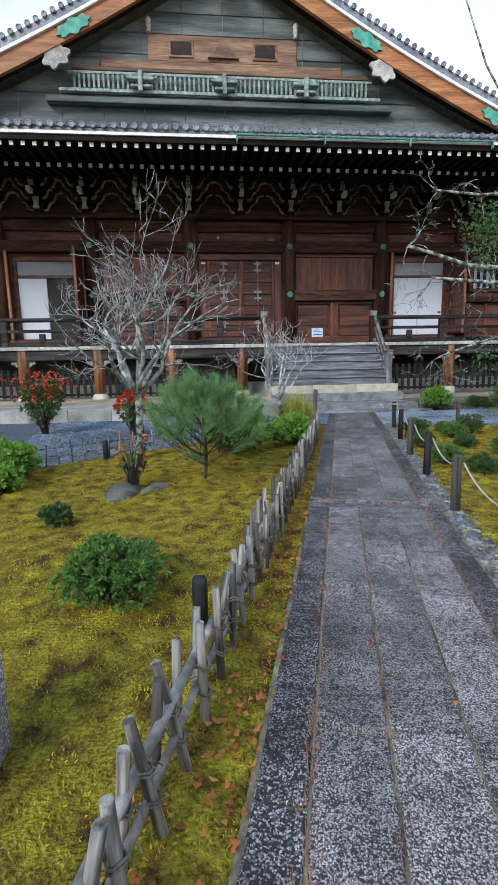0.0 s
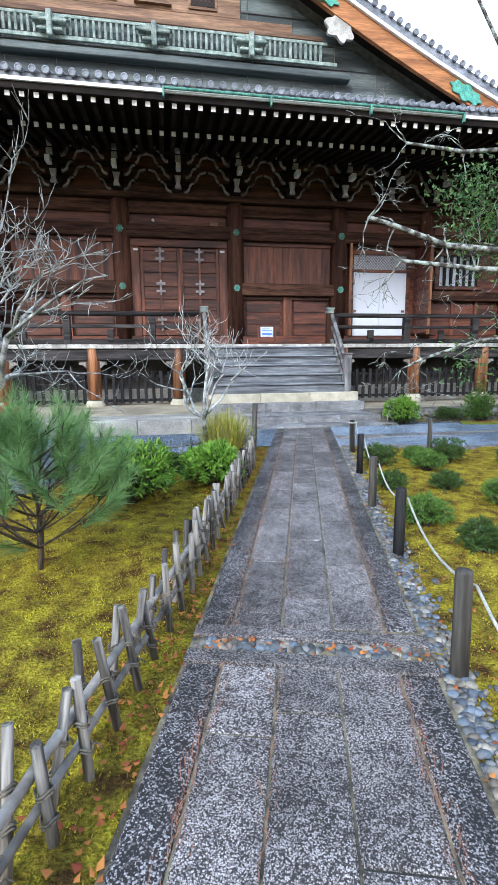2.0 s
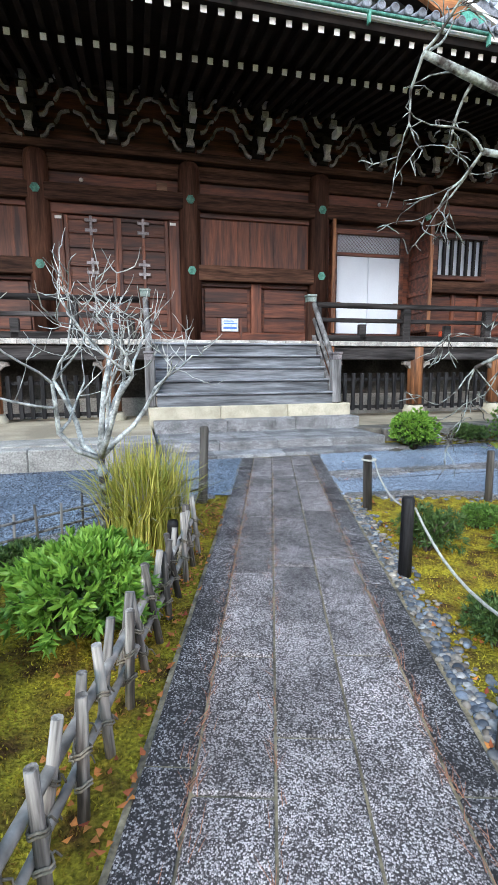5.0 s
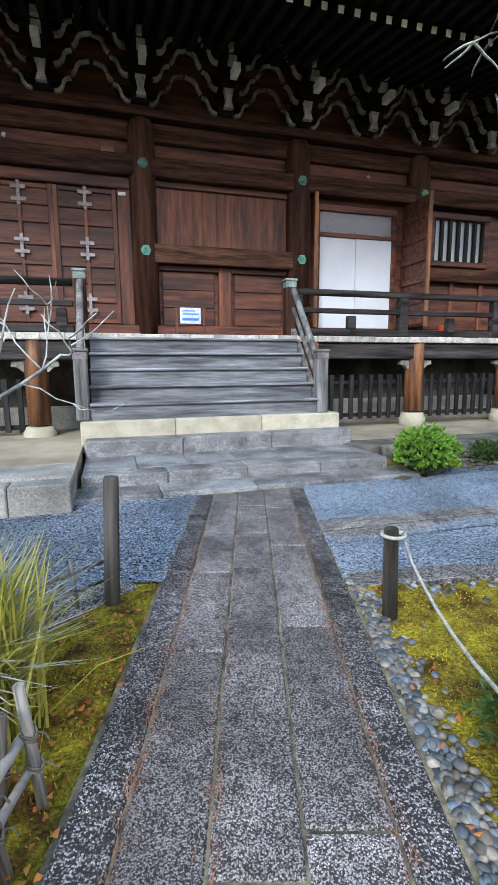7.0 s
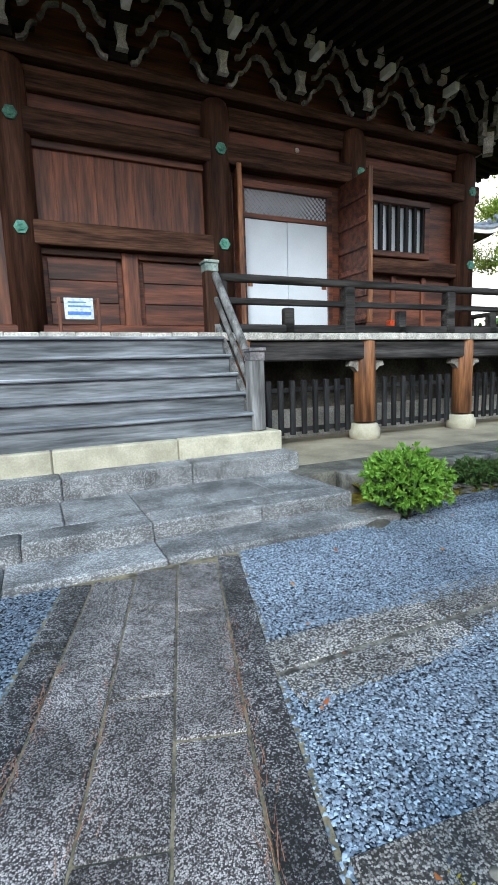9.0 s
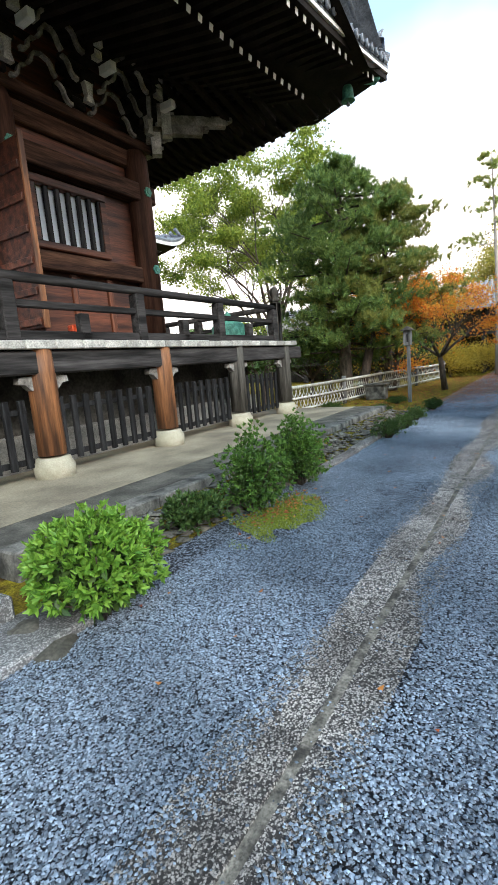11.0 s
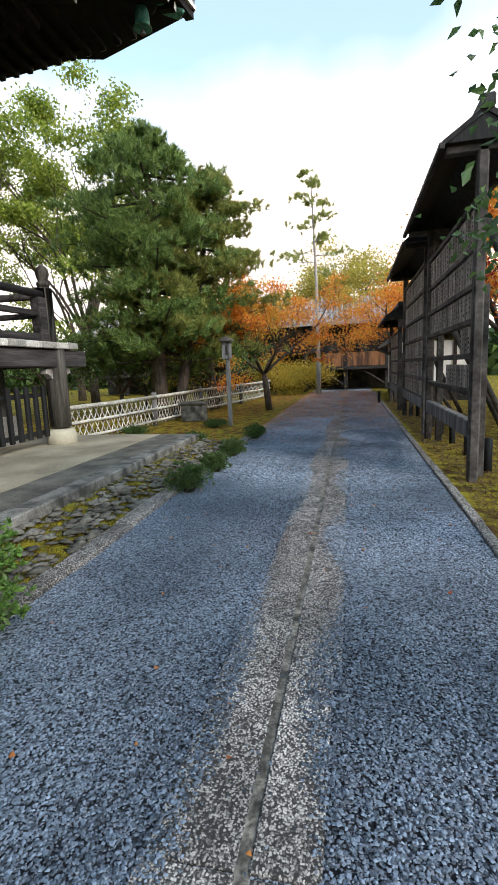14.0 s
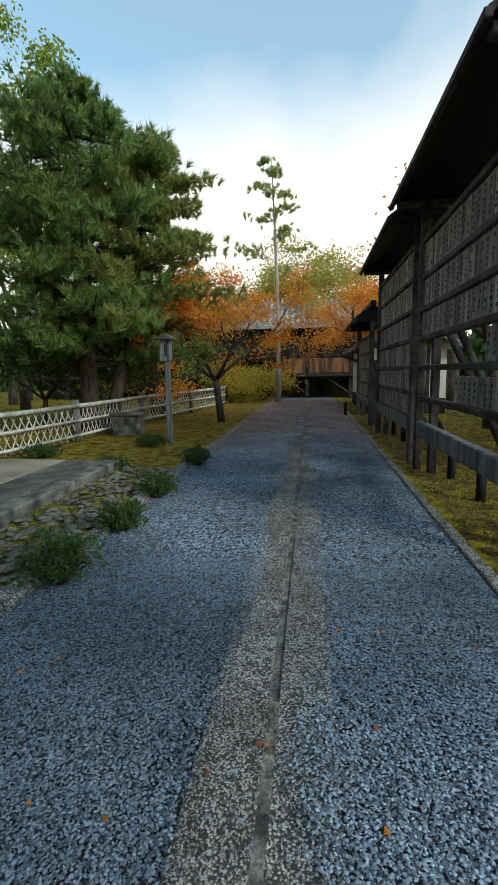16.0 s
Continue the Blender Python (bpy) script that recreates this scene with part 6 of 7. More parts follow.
cl = np.concatenate([r_.normal(0, 1, (k, 3)) * np.array([0.24, 0.24, 0.2]) + c for k, c in ((520, (-2.95, 1.0, 3.95)), (520, (-2.75, 0.95, 3.45)), (520, (-2.35, 0.8, 3.75)), (420, (-2.2, 0.8, 4.3)), (420, (-2.4, 0.9, 3.0)), (200, (-2.3, 0.5, 2.1)), (160, (-3.0, 0.7, 1.5)))])
leaves("foliage", L_EVER, ob_, r_, cl, anyway(r_, len(cl)), 0.075, 0.03)


# ---- along the lane ----
shrub("shrub", "dense bright green shrub at the gravel's edge", (3.28, -0.92, -0.03), 101, 0.38, 0.36, 480, 0.062, 0.028, L_BUSH, 9)
shrub("shrub", "loose light green shrub in a mossy patch", (5.5, -0.75, -0.03), 102, 0.33, 0.50, 640, 0.045, 0.02, L_BUSHM, 8, "leaf", -0.16, "shrub", 0.4, 0.3)
shrub("shrub", "tall dark green shrub in a mossy patch", (6.6, -0.72, -0.03), 103, 0.32, 0.50, 760, 0.042, 0.018, L_BUSHM, 9, "leaf", -0.16, "shrub", 0.4, 0.25)
shrub("shrub", "low green ground shrub by the platform", (4.8, -0.45, -0.03), 104, 0.32, 0.18, 160, 0.06, 0.025, L_BUSHD, 7)
for i, (x, y, r) in enumerate(((9.95, -0.88, 0.25), (11.1, -0.9, 0.19), (12.3, -0.86, 0.2), (14.3, -0.85, 0.2), (13.6, 0.35, 0.3), (16.3, 0.6, 0.28), (14.9, 2.2, 0.3))):
    shrub("heath_shrub", "low dark evergreen shrub beside the drain", (x, y, -0.03), 110 + i, r, r * (0.75 if y < -0.5 else 0.4), 230, 0.05, 0.012, L_BUSHD, 8, "leaf", 0.0, "shrub", 0.5, 0.35)
r_ = np.random.default_rng(120)
n = 12000
gx_, gy_ = r_.normal(5.4, 0.45, n), r_.normal(-1.08, 0.22, n)
k_ = ((gx_ - 5.4) / 0.85) ** 2 + ((gy_ + 1.08) / 0.45) ** 2 < 0.75 + 0.3 * np.sin(7 * gx_ + 4 * gy_) + 0.2 * np.sin(17 * gx_ - 11 * gy_)
gb_ = np.stack([gx_[k_], gy_[k_], np.full(k_.sum(), -0.02)], 1)
tagged(leaves("grass_patch", L_PATCH, None, r_, gb_, np.tile([0, 0, 1.0], (len(gb_), 1)), r_.uniform(0.015, 0.03, len(gb_)), 0.011, "leaf", 1.2), "patch of fine green ground cover", "ground cover", "", "stuff")

# fallen leaves and needles
r_ = np.random.default_rng(130)
fy = r_.uniform(-13.8, -3.5, 900)
fx = np.where(r_.uniform(size=900) < 0.8, PATH_L + SK * fy - np.abs(r_.normal(0.12, 0.14, 900)), PATH_R + SK * fy + np.abs(r_.normal(0.1, 0.3, 900)))
lx, ly = r_.uniform(1, 20, 110), r_.uniform(-3.8, -1.0, 110)
mx2, my2 = r_.uniform(-7, -2, 60), r_.uniform(-13, -6, 60)
far_n = 9000
far_x, far_y = 15.5 + 16 * r_.uniform(0, 1, far_n) ** 0.7, r_.uniform(-3.95, -0.5, far_n)
dx_ = r_.uniform(0.05, 0.95, 46)
ox2, oy2 = PATH_L + (PATH_R - PATH_L) * dx_ + SK * GAP, GAP - 0.01 - SK * (PATH_R - PATH_L) * (dx_ - 0.5) + r_.normal(0, 0.03, 46)
ox2, oy2 = np.concatenate([ox2, r_.normal(5.7, 0.35, 160)]), np.concatenate([oy2, r_.normal(-1.0, 0.14, 160)])
no_ = 9000
ox, oy = r_.uniform(13.8, 30, no_), r_.normal(0.6, 1.3, no_)
keep_ = oy < 3.0 - 0.1 * (ox - 13)
ox, oy = ox[keep_], oy[keep_]
no_ = len(ox)
fb = np.stack([np.concatenate([fx, lx, mx2, ox2, far_x, ox]), np.concatenate([fy, ly, my2, oy2, far_y, oy]), np.zeros(900 + 110 + 60 + 206 + far_n + no_)], 1)
fb[:, 2] = r_.uniform(0.0, 0.012, len(fb)) - np.where((fb[:, 1] > -0.6), 0.028, 0)
fw = unit(np.stack([r_.normal(size=len(fb)), r_.normal(size=len(fb)), r_.uniform(-0.05, 0.25, len(fb))], 1))
fs_ = unit(np.cross(fw, np.array([0, 0, 1.0])))
me = cards("fallen_leaves", fb, fw, fs_, r_.uniform(0.02, 0.048, len(fb)), r_.uniform(0.016, 0.034, len(fb)), 0.3)
me.materials.append(L_FALL)
tagged(part("fallen_leaves", me, None), "scattered fallen orange and red leaves", "leaves", "", "stuff")
n = 22000
vx, vy = r_.uniform(6.0, 25, n), -4.12 - np.abs(r_.normal(0, 1.4, n))
vb = np.stack([vx, vy, r_.uniform(-0.026, -0.01, n)], 1)
vw = unit(np.stack([r_.normal(size=n), r_.normal(size=n), r_.uniform(-0.05, 0.5, n)], 1))
me = cards("verge_litter", vb, vw, unit(np.cross(vw, np.array([0, 0, 1.0]))), r_.uniform(0.02, 0.05, n), r_.uniform(0.015, 0.035, n), 0.3)
me.materials.append(L_LITTER)
tagged(part("verge_litter", me, None), "brown fallen leaves and moss under the boards", "leaves", "", "stuff")
n = 2000
ny = r_.uniform(-14, -2, n)
ns = r_.choice([0.147, 0.147, 0.377, 0.858, 0.858], n) + r_.normal(0, 0.018, n)
nb_ = np.stack([PATH_L + (PATH_R - PATH_L) * ns + SK * ny, ny, np.full(n, 0.006)], 1)
nw = unit(np.stack([r_.normal(0.29, 0.35, n), np.ones(n), r_.uniform(0, 0.05, n)], 1))
me = cards("pine_litter", nb_, nw, unit(np.cross(nw, np.array([0, 0, 1.0]))), r_.uniform(0.06, 0.12, n), 0.003, 0, "needle")
me.materials.append(L_NEEDLE)
tagged(part("pine_litter", me, None), "brown pine needles gathered in the path's joints", "needles", "", "stuff")

# pale bamboo lattice fence
for a, b in (((13.15, 3.05), (16.9, 2.5)), ((16.9, 2.5), (20.6, 2.35)), ((20.6, 2.35), (24.3, 1.75)), ((24.3, 1.75), (28.5, 1.25))):
    L = math.hypot(b[0] - a[0], b[1] - a[1])
    lf = thing("lattice_fence", "pale split-bamboo lattice fence under the pines", "fence", "lattice fence panels", at=pose(a[0], a[1], 0, 0, 0, math.degrees(math.atan2(b[1] - a[1], b[0] - a[0]))))
    for z, r in ((0.78, 0.05), (0.45, 0.035), (0.12, 0.035)):
        part("rail", Mesh().tube([(0, -0.02, z), (L / 2, -0.025, z - 0.01), (L, -0.02, z)], r, 8), M_BAMWH, lf)
    for x in (0.06, L - 0.06):
        part("post", Mesh().lathe([(0.05, -0.05), (0.05, 0.9), (0.0, 0.91)], 10), M_GREYV, lf, "", (x, 0.03, 0))
    sl = {s: Mesh().box(-0.014, 0.0, -0.46, 0.014, 0.01, 0.46, 0.003).data("slat", M_BAMWH) for s in (-1, 1)}
    k = int(L / 0.2)
    for i in range(k):
        for s in (-1, 1):
            part("slat", sl[s], None, lf, "", pose(0.2 + (L - 0.4) * i / (k - 1), 0.02 + 0.012 * s, 0.42, 0, s * 30, 0))
sp = thing("sign_post", "grey wooden post with a small roofed name board", "sign", at=(16.6, 0.28, -0.03))
part("post", Mesh().box(-0.05, -0.05, 0, 0.05, 0.05, 1.95, 0.01), M_GREYV, sp)
sbx = part("board", Mesh().box(-0.09, -0.13, 1.75, -0.052, 0.13, 2.2, 0.01), M_GREYV, sp, "pale wooden board")
part("roof", Mesh().prism([(-0.2, 2.2), (0, 2.32), (0.2, 2.2)], 0.26, pose(0.06, 0, 0, 0, 0, 90) @ pose(0, -0.02, 0)), M_BOARDF, sp)
part("inscription", Mesh().box(-0.094, -0.03, 1.85, -0.091, 0.03, 2.1), M_INK_SHADE, sbx, "dark brush marks")
stb = thing("stone_box", "grey stone box with a flat lid under the pine", "box", at=(18.0, 1.75, -0.03))
part("body", Mesh().box(-0.22, -0.34, 0, 0.22, 0.34, 0.5, 0.02), M_PLATG, stb)
part("lid", Mesh().box(-0.27, -0.4, 0.5, 0.27, 0.4, 0.57, 0.015), M_PLATG, stb)

# ---- tall roofed name boards ----
def name_board(at, width, rows, high=4.35, roofed=True, seed=1):
    """A frame of two posts with rows of name slats, a beam below and a roof above. Faces the lane (north)."""
    t = thing("name_board", "tall weathered wooden board of inscribed slats under a shingled roof", "notice board", "name boards", at=at)
    rr = random.Random(seed)
    for x in (0, width):
        part("post", Mesh().box(-0.06, -0.06, -0.05, 0.06, 0.06, high, 0.02), M_BOARDF, t, "", (x, 0, 0))
        part("brace", Mesh().tube([(x, -1.5, 0.0), (x, -0.05, high * 0.8)], 0.06, 6), M_BOARDF, t)
        part("front_post", Mesh().box(-0.055, -0.055, -0.05, 0.055, 0.055, high * 0.62, 0.01), M_BOARDF, t, "", (x + (0.3 if x == 0 else -0.3), -0.14, 0))
    part("bench_beam", Mesh().box(0.08, -0.06, 0.5, width - 0.08, 0.06, 0.72, 0.015), M_GREYV, t)
    for z0, z1, full in rows:
        part("rail", Mesh().box(0.076, -0.05, z0 - 0.075, width - 0.076, 0.05, z0 - 0.003, 0.01), M_BOARDF, t)
        k = int((width - 0.2) / 0.145)
        sl = Mesh().box(0, -0.02, z0, 0.139, 0.012, z1 - 0.08, 0.004).data("slat", M_BOARD)
        for i in range(int(k * full)):
            part("slat", sl, None, t, "", (0.1 + i * (width - 0.2) / k, rr.uniform(-0.006, 0.006), 0))
    part("rail", Mesh().box(0.076, -0.05, rows[-1][1] - 0.078, width - 0.076, 0.05, rows[-1][1], 0.01), M_BOARDF, t)
    ink = Mesh()
    for z0, z1, full in rows:
        k = int((width - 0.2) / 0.145)
        for i in range(int(k * full)):
            x0 = 0.1 + i * (width - 0.2) / k + 0.04
            z = z1 - 0.14
            while z > z0 + 0.05:
                h = rr.uniform(0.02, 0.042)
                if rr.random() < 0.85:
                    ink.box(x0 + rr.uniform(0, 0.015), 0.0185, z - h, x0 + rr.uniform(0.028, 0.05), 0.022, z)
                z -= h + rr.uniform(0.015, 0.04)
    tagged(part("inscription", ink, M_INK_SHADE, t, "unreadable dark brush marks"), kind="stuff")
    if roofed:
        rz = high + 0.3
        for s in (-1, 1):
            sh = Mesh()
            sh.prism([(0, 0), (0.46, -0.31), (0.46, -0.25), (0, 0.07)], width + 0.3, pose(-0.15, 0, rz) @ pose(0, 0, 0, 0, 0, -90) @ Matrix.Diagonal((s, 1, 1, 1)))
            part("roof_slope", sh, M_BLACK, t, "dark shingled roof slope")
            part("eave_edge", Mesh().box(-0.17, s * 0.46 - 0.03, rz - 0.335, width + 0.17, s * 0.46 + 0.03, rz - 0.265, 0.008), M_BOARDF, t)
        for x in (-0.13, width + 0.1):
            part("gable_board", Mesh().prism([(-0.42, rz - 0.27), (0, rz), (0.42, rz - 0.27)], 0.03, pose(x + 0.03, 0, 0, 0, 0, 90)), M_BLACK, t)
        part("ridge", Mesh().box(-0.2, -0.07, rz + 0.02, width + 0.2, 0.07, rz + 0.16, 0.02), M_BLACK, t)
        for x in (0, width):
            part("cross_arm", Mesh().box(x - 0.06, -0.4, rz - 0.36, x + 0.06, 0.4, rz - 0.28, 0.01), M_BOARDF, t)
    return t


LOW = 0.88  # the boards' rows are set by this much lower than a full frame
R1 = [(1.25, 1.68, 0.5), (1.75, 2.2, 0.25), (2.22, 2.68, 1), (2.68, 3.18, 1), (3.18, 3.75, 1)]
R2 = [(0.85, 1.3, 1), (1.3, 1.75, 1), (1.75, 2.25, 1), (2.25, 2.75, 1), (2.75, 3.3, 1), (3.3, 3.85, 1)]
R1, R2 = [[(a * LOW, b * LOW, f) for a, b, f in q] for q in (R1, R2)]
name_board((10.75, -4.3, 0), 3.5, R1, 3.8, True, 5)
name_board((14.7, -4.3, 0), 3.8, R2, 3.7, True, 6)
name_board((20.0, -4.3, 0), 3.3, R2[:4], 2.8, True, 7)
short = Mesh().lathe([(0.055, -0.05), (0.055, 0.45), (0.0, 0.46)], 10).data("post", M_BLACK)
for i in range(9):
    tagged(part("short_post", short, None, None, "", (9.0 + i * 1.15, -4.62, -0.03)), "short black post behind the boards", "post", "short posts")
tagged(part("short_post", short, None, None, "", (23.0, -3.85, -0.03)), "short black post by the lane", "post", "short posts")

# ---- trees round the lane ----
def pine(name, label, at, seed, height, r, spread, pads, m=L_PINE, first=0.25, per=100, lean=(0, 0), shape=1.6, bark=None):
    """A mature pine: a bent trunk, level boughs and flat pads of needles."""
    t = thing(name, label, "pine", at=at)
    rr, r_ = random.Random(seed), np.random.default_rng(seed)
    tr = [Vector((lean[0] * f + 0.12 * math.sin(4 * f + seed), lean[1] * f + 0.12 * math.cos(3 * f + seed), height * f)) for f in (-0.01, 0.12, 0.3, 0.5, 0.7, 0.85, 1)]
    part("trunk", Mesh().tube(tr, [r * 1.2, r, r * 0.85, r * 0.7, r * 0.5, r * 0.3, r * 0.1], 10), bark or M_BARK, t)
    bo = Mesh()
    tip, way = [], []
    for i in range(pads):
        f = first + (1 - first) * (i + 0.5) / pads
        a = i * 2.4 + rr.uniform(-0.4, 0.4)
        reach = spread * (1.05 - f ** shape) * rr.uniform(0.65, 1.1) + 0.2
        j = min(int(f * 6), 5)
        p0 = tr[j].lerp(tr[j + 1], 0.5)
        p0.z = height * f
        p1 = p0 + Vector((math.cos(a) * reach, math.sin(a) * reach, rr.uniform(-0.12, 0.25) * reach))
        bo.tube([p0, p0.lerp(p1, 0.5) + Vector((0, 0, -0.06 * reach)), p1], [r * 0.22, r * 0.14, r * 0.05], 5)
        for k in range(per // 5):
            g = r_.uniform(0.35, 1.08)
            c = np.array(p0.lerp(p1, g)) + r_.normal(0, 1, 3) * np.array([0.36, 0.36, 0.13]) * (0.35 + 0.22 * reach)
            tip.append(c)
            way.append(unit(np.array([math.cos(a) * 0.4 + r_.normal(0, 0.5), math.sin(a) * 0.4 + r_.normal(0, 0.5), r_.uniform(0.3, 1.1)])))
    tagged(part("branching", bo, bark or M_BARK, t), kind="stuff")
    needles(t, "crown", m, r_, np.array(tip), np.array(way), 34, 0.22, 0.024, 0.85, 0.16)
    return t


pine("pine", "dense old pine behind the bamboo lattice fence", (19.0, 3.1, -0.05), 201, 8.5, 0.24, 2.5, 84, L_PINE, 0.2, 260, (0.1, 0.2), 6.5)
pine("pine", "pine trunk leaning beside the old pine", (18.95, 2.65, -0.05), 202, 7.4, 0.18, 2.1, 54, L_GPINE, 0.3, 240, (0.9, -1.2), 4.5)
pine("pine", "tall slim pine with few tiers of needles", (29.6, -1.1, -0.05), 203, 11.2, 0.12, 2.3, 15, L_SPINE, 0.55, 110, (0.5, 0.2), 2.5, M_BOARD)
pine("pine", "pine behind the name boards", (16.5, -8.3, -0.05), 204, 7.8, 0.22, 2.2, 40, L_PINE, 0.4, 170, (0, 0.1), 2.5)
pine("pine", "pine behind the name boards", (12.6, -8.3, -0.05), 205, 8.2, 0.25, 2.3, 44, L_PINE, 0.4, 170, (0.2, 0.1), 2.5)
pine("pine", "pine beside the far wall", (25.5, -8, -0.05), 206, 9.0, 0.22, 2.6, 34, L_PINE, 0.35, 120)


def broadleaf(name, label, at, seed, height, r, depth, m, count, leaf, spread=1.0, cloud=0.4, trunk=0.35, bark=None, clump=0.7):
    """A leafy tree: trunk, branching limbs, and leaves round the twig ends with gaps."""
    t = thing(name, label, "tree", at=at)
    rr, r_ = random.Random(seed), np.random.default_rng(seed)
    top = Vector((rr.uniform(-0.15, 0.15), rr.uniform(-0.15, 0.15), height * trunk))
    part("trunk", Mesh().tube([(0, 0, -0.1), top * 0.5, top], [r * 1.2, r, r * 0.8], 10), bark or M_BARK, t)
    b, tips = Mesh(), []
    for k in range(6):
        a = k * 1.05 + rr.uniform(-0.3, 0.3)
        limb(b, top.copy(), Vector((math.cos(a) * spread, math.sin(a) * spread, rr.uniform(0.4, 1.3))).normalized(), r * 0.55, height * 0.33, depth, rr, tips, 0.25, (2, 3), 0.68, 0.08, 0.65)
    tagged(part("branching", b, bark or M_BARK, t), kind="stuff")
    tp = np.array([tuple(q[0]) for q in tips])
    keep = tp[r_.integers(0, len(tp), max(1, int(len(tp) * clump)))]
    base_ = keep[r_.integers(0, len(keep), count)] + r_.normal(0, 1, (count, 3)) * np.array([cloud, cloud, cloud * 0.55])
    leaves("crown", m, t, r_, base_, unit(anyway(r_, count) + np.array([0, 0, -0.2])), leaf * r_.uniform(0.7, 1.2, count), leaf * 0.6)
    return t


broadleaf("tree", "tall light green broadleaf tree behind the hall", (26.5, 9.9, -0.05), 301, 12.8, 0.2, 5, L_BROAD, 30000, 0.17, 0.38, 0.36, 0.25, None, 0.22)
broadleaf("tree", "light green broadleaf tree behind the hall", (29.5, 12.5, -0.05), 302, 11.0, 0.2, 5, L_BROAD, 26000, 0.17, 0.4, 0.4, 0.25, None, 0.22)
broadleaf("maple", "maple with thin orange autumn leaves", (21.1, 0.0, -0.05), 303, 4.3, 0.11, 5, L_MAPLE, 12000, 0.075, 1.2, 0.18, 0.3, None, 0.3)
broadleaf("maple", "bright orange maple overhanging the lane's end", (26.5, -4.9, -0.05), 304, 4.3, 0.16, 4, L_MAPLE, 12000, 0.09, 1.1, 0.32, 0.4)
broadleaf("maple", "orange maple behind the name boards", (19.5, -7.2, -0.05), 305, 5.2, 0.15, 4, L_MAPLE, 11000, 0.10, 1.0, 0.35, 0.4)
broadleaf("maple", "red maple behind the name boards", (14.5, -8.2, -0.05), 306, 4.0, 0.13, 4, L_MAPLER, 5000, 0.1, 1.0, 0.35, 0.4)
broadleaf("maple", "yellowing maple by the lattice fence", (23.8, 2.6, -0.05), 307, 4.6, 0.14, 4, L_MAPLEY, 12000, 0.10, 1.0, 0.4, 0.3)
broadleaf("maple", "brown-trunked maple with orange and green leaves", (22.0, 2.3, -0.05), 308, 4.6, 0.2, 4, L_MAPLE, 7000, 0.09, 0.9, 0.35, 0.45)
broadleaf("tree", "yellow-green tree beyond the far roof", (37, -2.8, -0.05), 309, 7.6, 0.25, 5, L_YGREEN, 26000, 0.16, 0.8, 0.5)
broadleaf("tree", "orange tree beyond the far roof", (36, -5.8, -0.05), 310, 5.4, 0.2, 4, L_MAPLE, 9000, 0.15, 0.9, 0.5)
ev = thing("evergreen", "dark glossy evergreen reaching over the lane", "tree", at=(7.5, -5.6, -0.25))
part("trunk", Mesh().tube([(0, 0, -0.1), (0.05, 0.1, 1.5), (-0.05, 0.4, 2.6), (-0.2, 0.9, 3.3)], [0.15, 0.13, 0.1, 0.06], 10), M_BARK, ev)
m, tips, rr = Mesh(), [], random.Random(311)
for p, d in (((-0.05, 0.4, 2.6), (-0.3, 1, 0.35)), ((-0.2, 0.9, 3.3), (-0.3, 1, 0.2)), ((-0.2, 0.9, 3.3), (0.2, 0.9, 0.7)), ((-0.05, 0.4, 2.6), (0.2, 1, -0.1)), ((-0.2, 0.9, 3.3), (-0.6, 0.5, 0.5)), ((-0.1, 0.6, 2.9), (-0.4, 0.9, -0.15))):
    limb(m, Vector(p), Vector(d).normalized(), 0.035, 0.75, 3, rr, tips, 0.25, (2, 3), 0.62, 0.0, 0.7)
part("branching", m, M_BARK, ev)
r_ = np.random.default_rng(312)
tp = np.array([tuple(q[0]) for q in tips])
eb = tp[r_.integers(0, len(tp), 4200)] + r_.normal(0, 0.16, (4200, 3))
eb = eb[(eb[:, 1] < 2.65) & (eb[:, 0] < 2.4)]
leaves("crown", L_EVER, ev, r_, eb, unit(anyway(r_, len(eb)) + np.array([-0.4, 0.4, -0.5])), r_.uniform(0.06, 0.105, len(eb)), 0.042)
for i, (x, y, h, m) in enumerate(((23, 5.5, 3.2, L_BUSHD), (26, 4.4, 3.4, L_MAPLEY), (17.5, 6.0, 3.0, L_BUSHD), (29, 3.4, 3.4, L_BUSHD), (30, 1.2, 1.9, L_MAPLEY), (20, 5.2, 3.2, L_BUSHD), (32.0, -0.2, 1.8, L_MAPLEY))):
    broadleaf("garden_tree", "small garden tree behind the lattice fence", (x, y, -0.05), 320 + i, h, 0.08, 3, m, 4200, 0.1, 1.0, 0.42, 0.25)
# distant woods all round
r_ = np.random.default_rng(400)
n = 60000
aa = r_.uniform(0, 2 * np.pi, n)
ri = r_.uniform(48, 62, n)
wz = 9.0 * r_.uniform(0, 1, n) * (0.65 + 0.25 * np.sin(aa * 9) + 0.15 * np.sin(aa * 23))
wb = np.stack([5 + ri * np.cos(aa), ri * np.sin(aa), wz], 1)
wd = leaves("woods", L_BUSHD, None, r_, wb, anyway(r_, n), 1.1, 0.8)
tagged(wd, "distant belt of dark green woods", "woods", "", "stuff")

# ---- far buildings ----
far = thing("corridor_building", "long roofed wooden corridor raised on posts at the lane's end", "building")
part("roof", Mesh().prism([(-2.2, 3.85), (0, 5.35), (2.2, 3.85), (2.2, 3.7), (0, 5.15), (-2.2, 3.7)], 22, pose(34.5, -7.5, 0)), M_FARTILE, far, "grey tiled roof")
rl = Mesh()
for i in range(72):
    y = -7.4 + i * 0.3
    rl.tube([(32.3, y, 3.92), (34.5, y, 5.4)], 0.08, 6)
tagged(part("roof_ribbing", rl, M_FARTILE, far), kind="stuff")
part("wall", Mesh().box(33.2, -7.4, 1.35, 33.35, -1.2, 2.15, 0.02), M_ORANGE, far, "reddish brown boarded side")
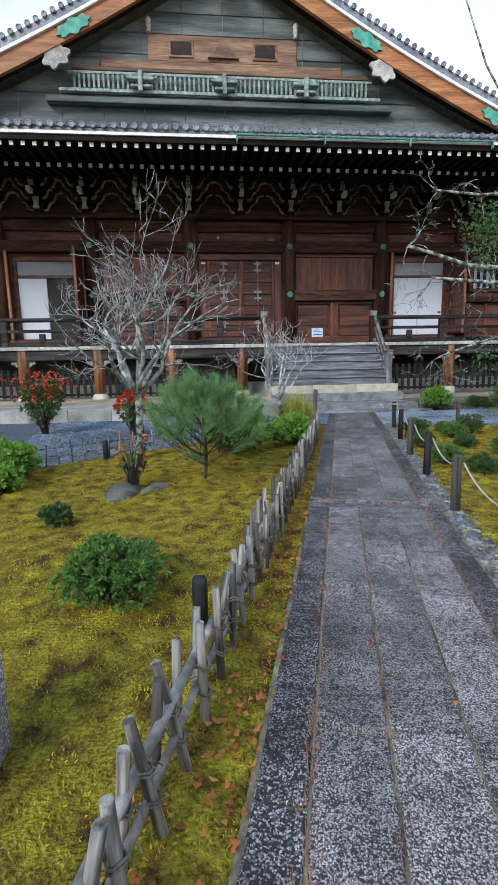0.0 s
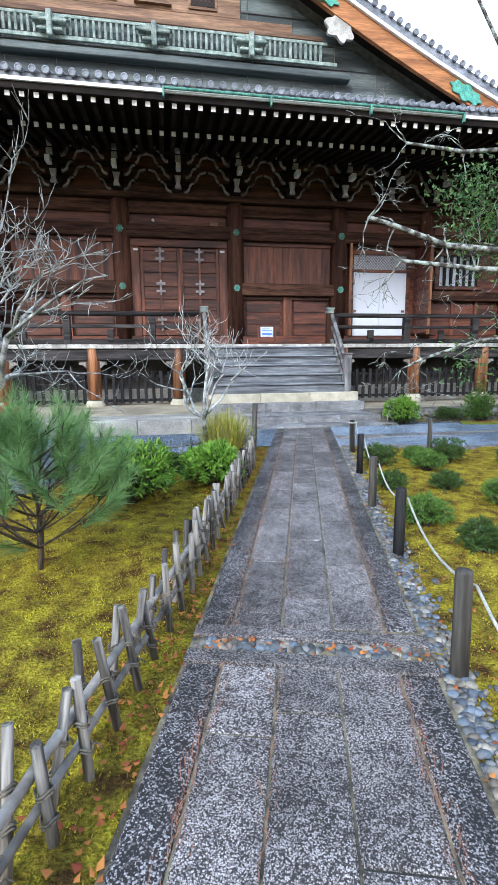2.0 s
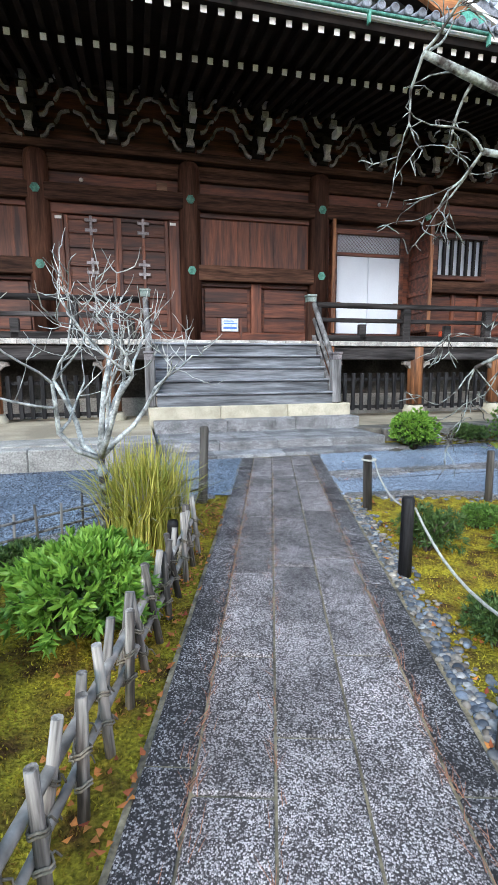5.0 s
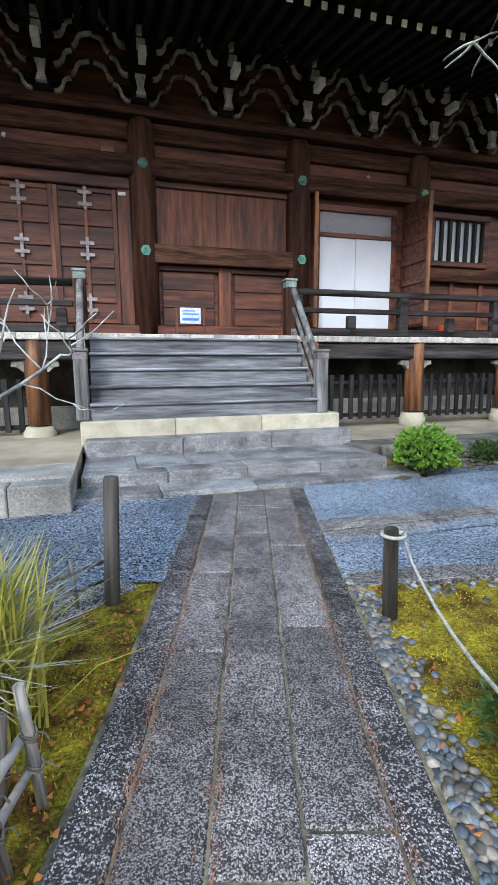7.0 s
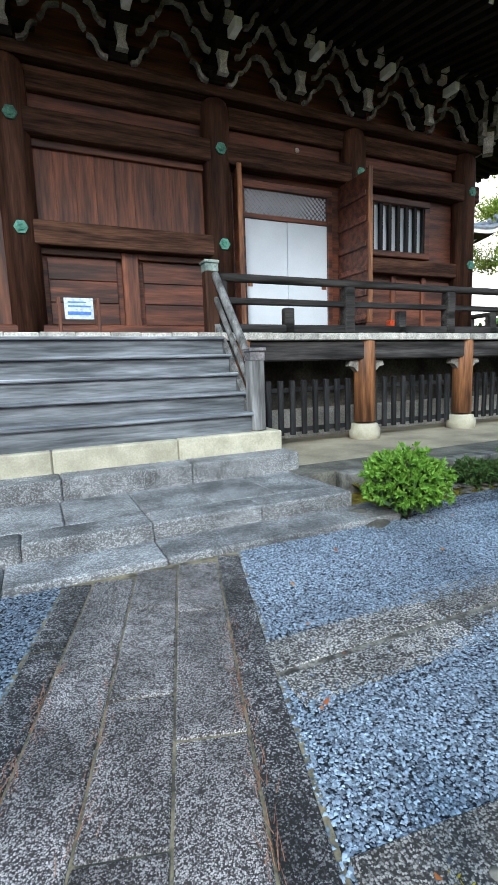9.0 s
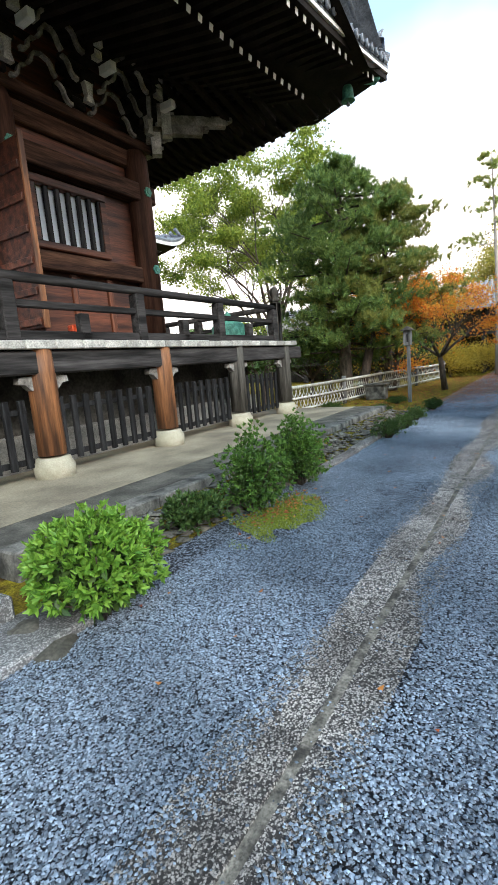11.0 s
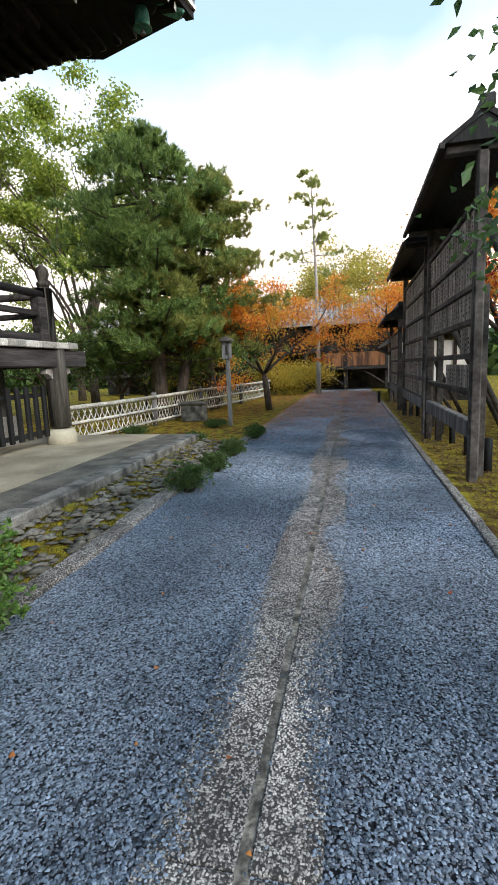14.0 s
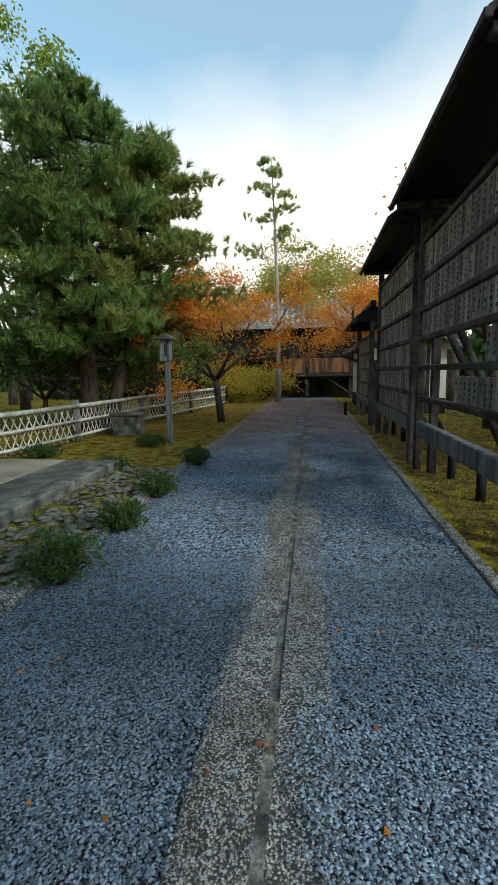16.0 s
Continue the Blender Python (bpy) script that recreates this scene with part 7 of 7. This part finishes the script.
# dark colour on the upper wall stands in for shade below the roof
part("wall", Mesh().box(33.6, -7.4, 2.2, 33.8, 14.4, 3.8), M_CAVE, far, "upper wall with the roof's shade painted dark")
part("floor_beam", Mesh().box(33.0, -7.4, 1.15, 36, 14.4, 1.34, 0.02), M_GREYY, far)
for i in range(10):
    y = -7.2 + i * 2.35
    po = part("post", Mesh().box(-0.12, -0.12, -0.05, 0.12, 0.12, 3.8, 0.02), M_GREYY, far, "", (33.3, y, 0))
    part("brace", Mesh().tube([(33.25, y, 0.2), (33.25, y + 1.5, 1.2)], 0.07, 6), M_GREYY, far)
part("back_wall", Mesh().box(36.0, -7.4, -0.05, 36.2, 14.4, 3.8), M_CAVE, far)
wb_ = thing("white_storehouse", "small white plastered building with a tiled roof", "building")
part("wall", Mesh().box(23.6, -7.2, -0.05, 29.5, -4.65, 2.2, 0.01), M_PLASTER, wb_, "white plaster wall")
part("base_boards", Mesh().box(23.56, -7.2, -0.05, 29.5, -4.62, 0.5, 0.01), M_GREYY, wb_, "dark boarded base")
for y in (-4.62, -5.6, -6.6):
    part("timber", Mesh().box(23.55, y - 0.06, 0.5, 23.598, y + 0.06, 2.2, 0.008), M_GREYY, wb_)
part("roof", Mesh().prism([(-1.75, 2.15), (0, 2.95), (1.75, 2.15), (1.75, 2.3), (0, 3.1), (-1.75, 2.3)], 6.6, pose(23.2, -5.9, 0, 0, 0, -90)), M_TILE, wb_, "grey tiled roof")
wl_ = thing("garden_wall", "white plastered garden wall behind the boards", "wall", "", "structure")
part("wall", Mesh().box(6.0, -9.3, -0.05, 23.5, -9.1, 1.5, 0.01), M_PLASTER, wl_, "white plaster")
for i in range(12):
    part("timber", Mesh().box(6.2 + i * 1.5, -9.09, -0.05, 6.32 + i * 1.5, -9.05, 1.5, 0.006), M_GREYY, wl_)
part("coping", Mesh().prism([(-0.3, 1.5), (0, 1.75), (0.3, 1.5)], 17.5, pose(6.0, -9.2, 0, 0, 0, -90)), M_TILE, wl_, "grey tile coping")

# the neighbouring hall whose eave shows past the temple's corner
side_hall = thing("neighbouring_hall", "tiled hall with a flaring white-edged eave behind the temple", "building")
EX0, EX1, EY0, EY1, EZ = 15.2, 20.2, 11.3, 22.0, 7.4
part("wall", Mesh().box(EX0 + 1.0, EY0 + 1.2, -0.05, EX1 - 1.2, EY1 - 1.2, 7.0, 0.05), M_WOOD, side_hall, "dark boarded wall")


def hip(s, f):
    """A point of one roof slope: s along the eave, f from the eave to the ridge."""
    lift = 0.45 * abs(2 * s - 1) ** 5 * (1 - f)
    return s, f, EZ + 2.3 * f ** 1.25 + lift


MX0, MX1, MY = EX0 + 1.9, EX1 - 1.9, (EY0 + EY1) / 2
CORN = [(EX0, EY0, MX0, MY), (EX1, EY0, MX1, MY), (EX1, EY1, MX1, MY), (EX0, EY1, MX0, MY)]
for i in range(4):
    a, b = CORN[i], CORN[(i + 1) % 4]
    top_, under, fascia = [], [], []
    for j in range(9):
        f = j / 8
        row = []
        for k in range(17):
            s, _, z = hip(k / 16, f)
            ax, ay = a[0] + (a[2] - a[0]) * f, a[1] + (a[3] - a[1]) * f
            bx, by = b[0] + (b[2] - b[0]) * f, b[1] + (b[3] - b[1]) * f
            row.append((ax + (bx - ax) * s, ay + (by - ay) * s, z))
        top_.append(row)
    part("roof_slope", Mesh().grid(top_), M_TILE, side_hall, "grey tiled slope")
    e, w = top_[0], top_[4]
    part("fascia", Mesh().grid([[(x, y, z - 0.16) for x, y, z in e], [(x, y, z - 0.004) for x, y, z in e]]), M_WHITE, side_hall, "white edge board")
    part("soffit", Mesh().grid([[(x, y, z - 0.16) for x, y, z in e], [(x * 0.75 + q[0] * 0.25, y * 0.75 + q[1] * 0.25, EZ - 0.1) for (x, y, z), q in zip(e, top_[6])]]), M_DARK, side_hall, "eave underside with its shade painted dark")
    rb = Mesh()
    for k in range(34):
        s = (k + 0.5) / 34
        rb.tube([(a[0] + (b[0] - a[0]) * s, a[1] + (b[1] - a[1]) * s, hip(s, 0)[2] + 0.02), (a[0] + (b[0] - a[0]) * s + (0.25 * (a[2] + b[2] - a[0] - b[0]) / 2 if a[0] == b[0] else 0), a[1] + (b[1] - a[1]) * s + (0.25 * (a[3] + b[3] - a[1] - b[1]) / 2 if a[1] == b[1] else 0), hip(s, 0.25)[2] + 0.04)], 0.09, 6)
    tagged(part("eave_tiling", rb, M_TILE, side_hall, "rounded eave tiles"), kind="stuff")
part("ridge", Mesh().box(MX0, MY - 0.3, EZ + 2.1, MX1, MY + 0.3, EZ + 2.8, 0.08), M_TILE, side_hall)
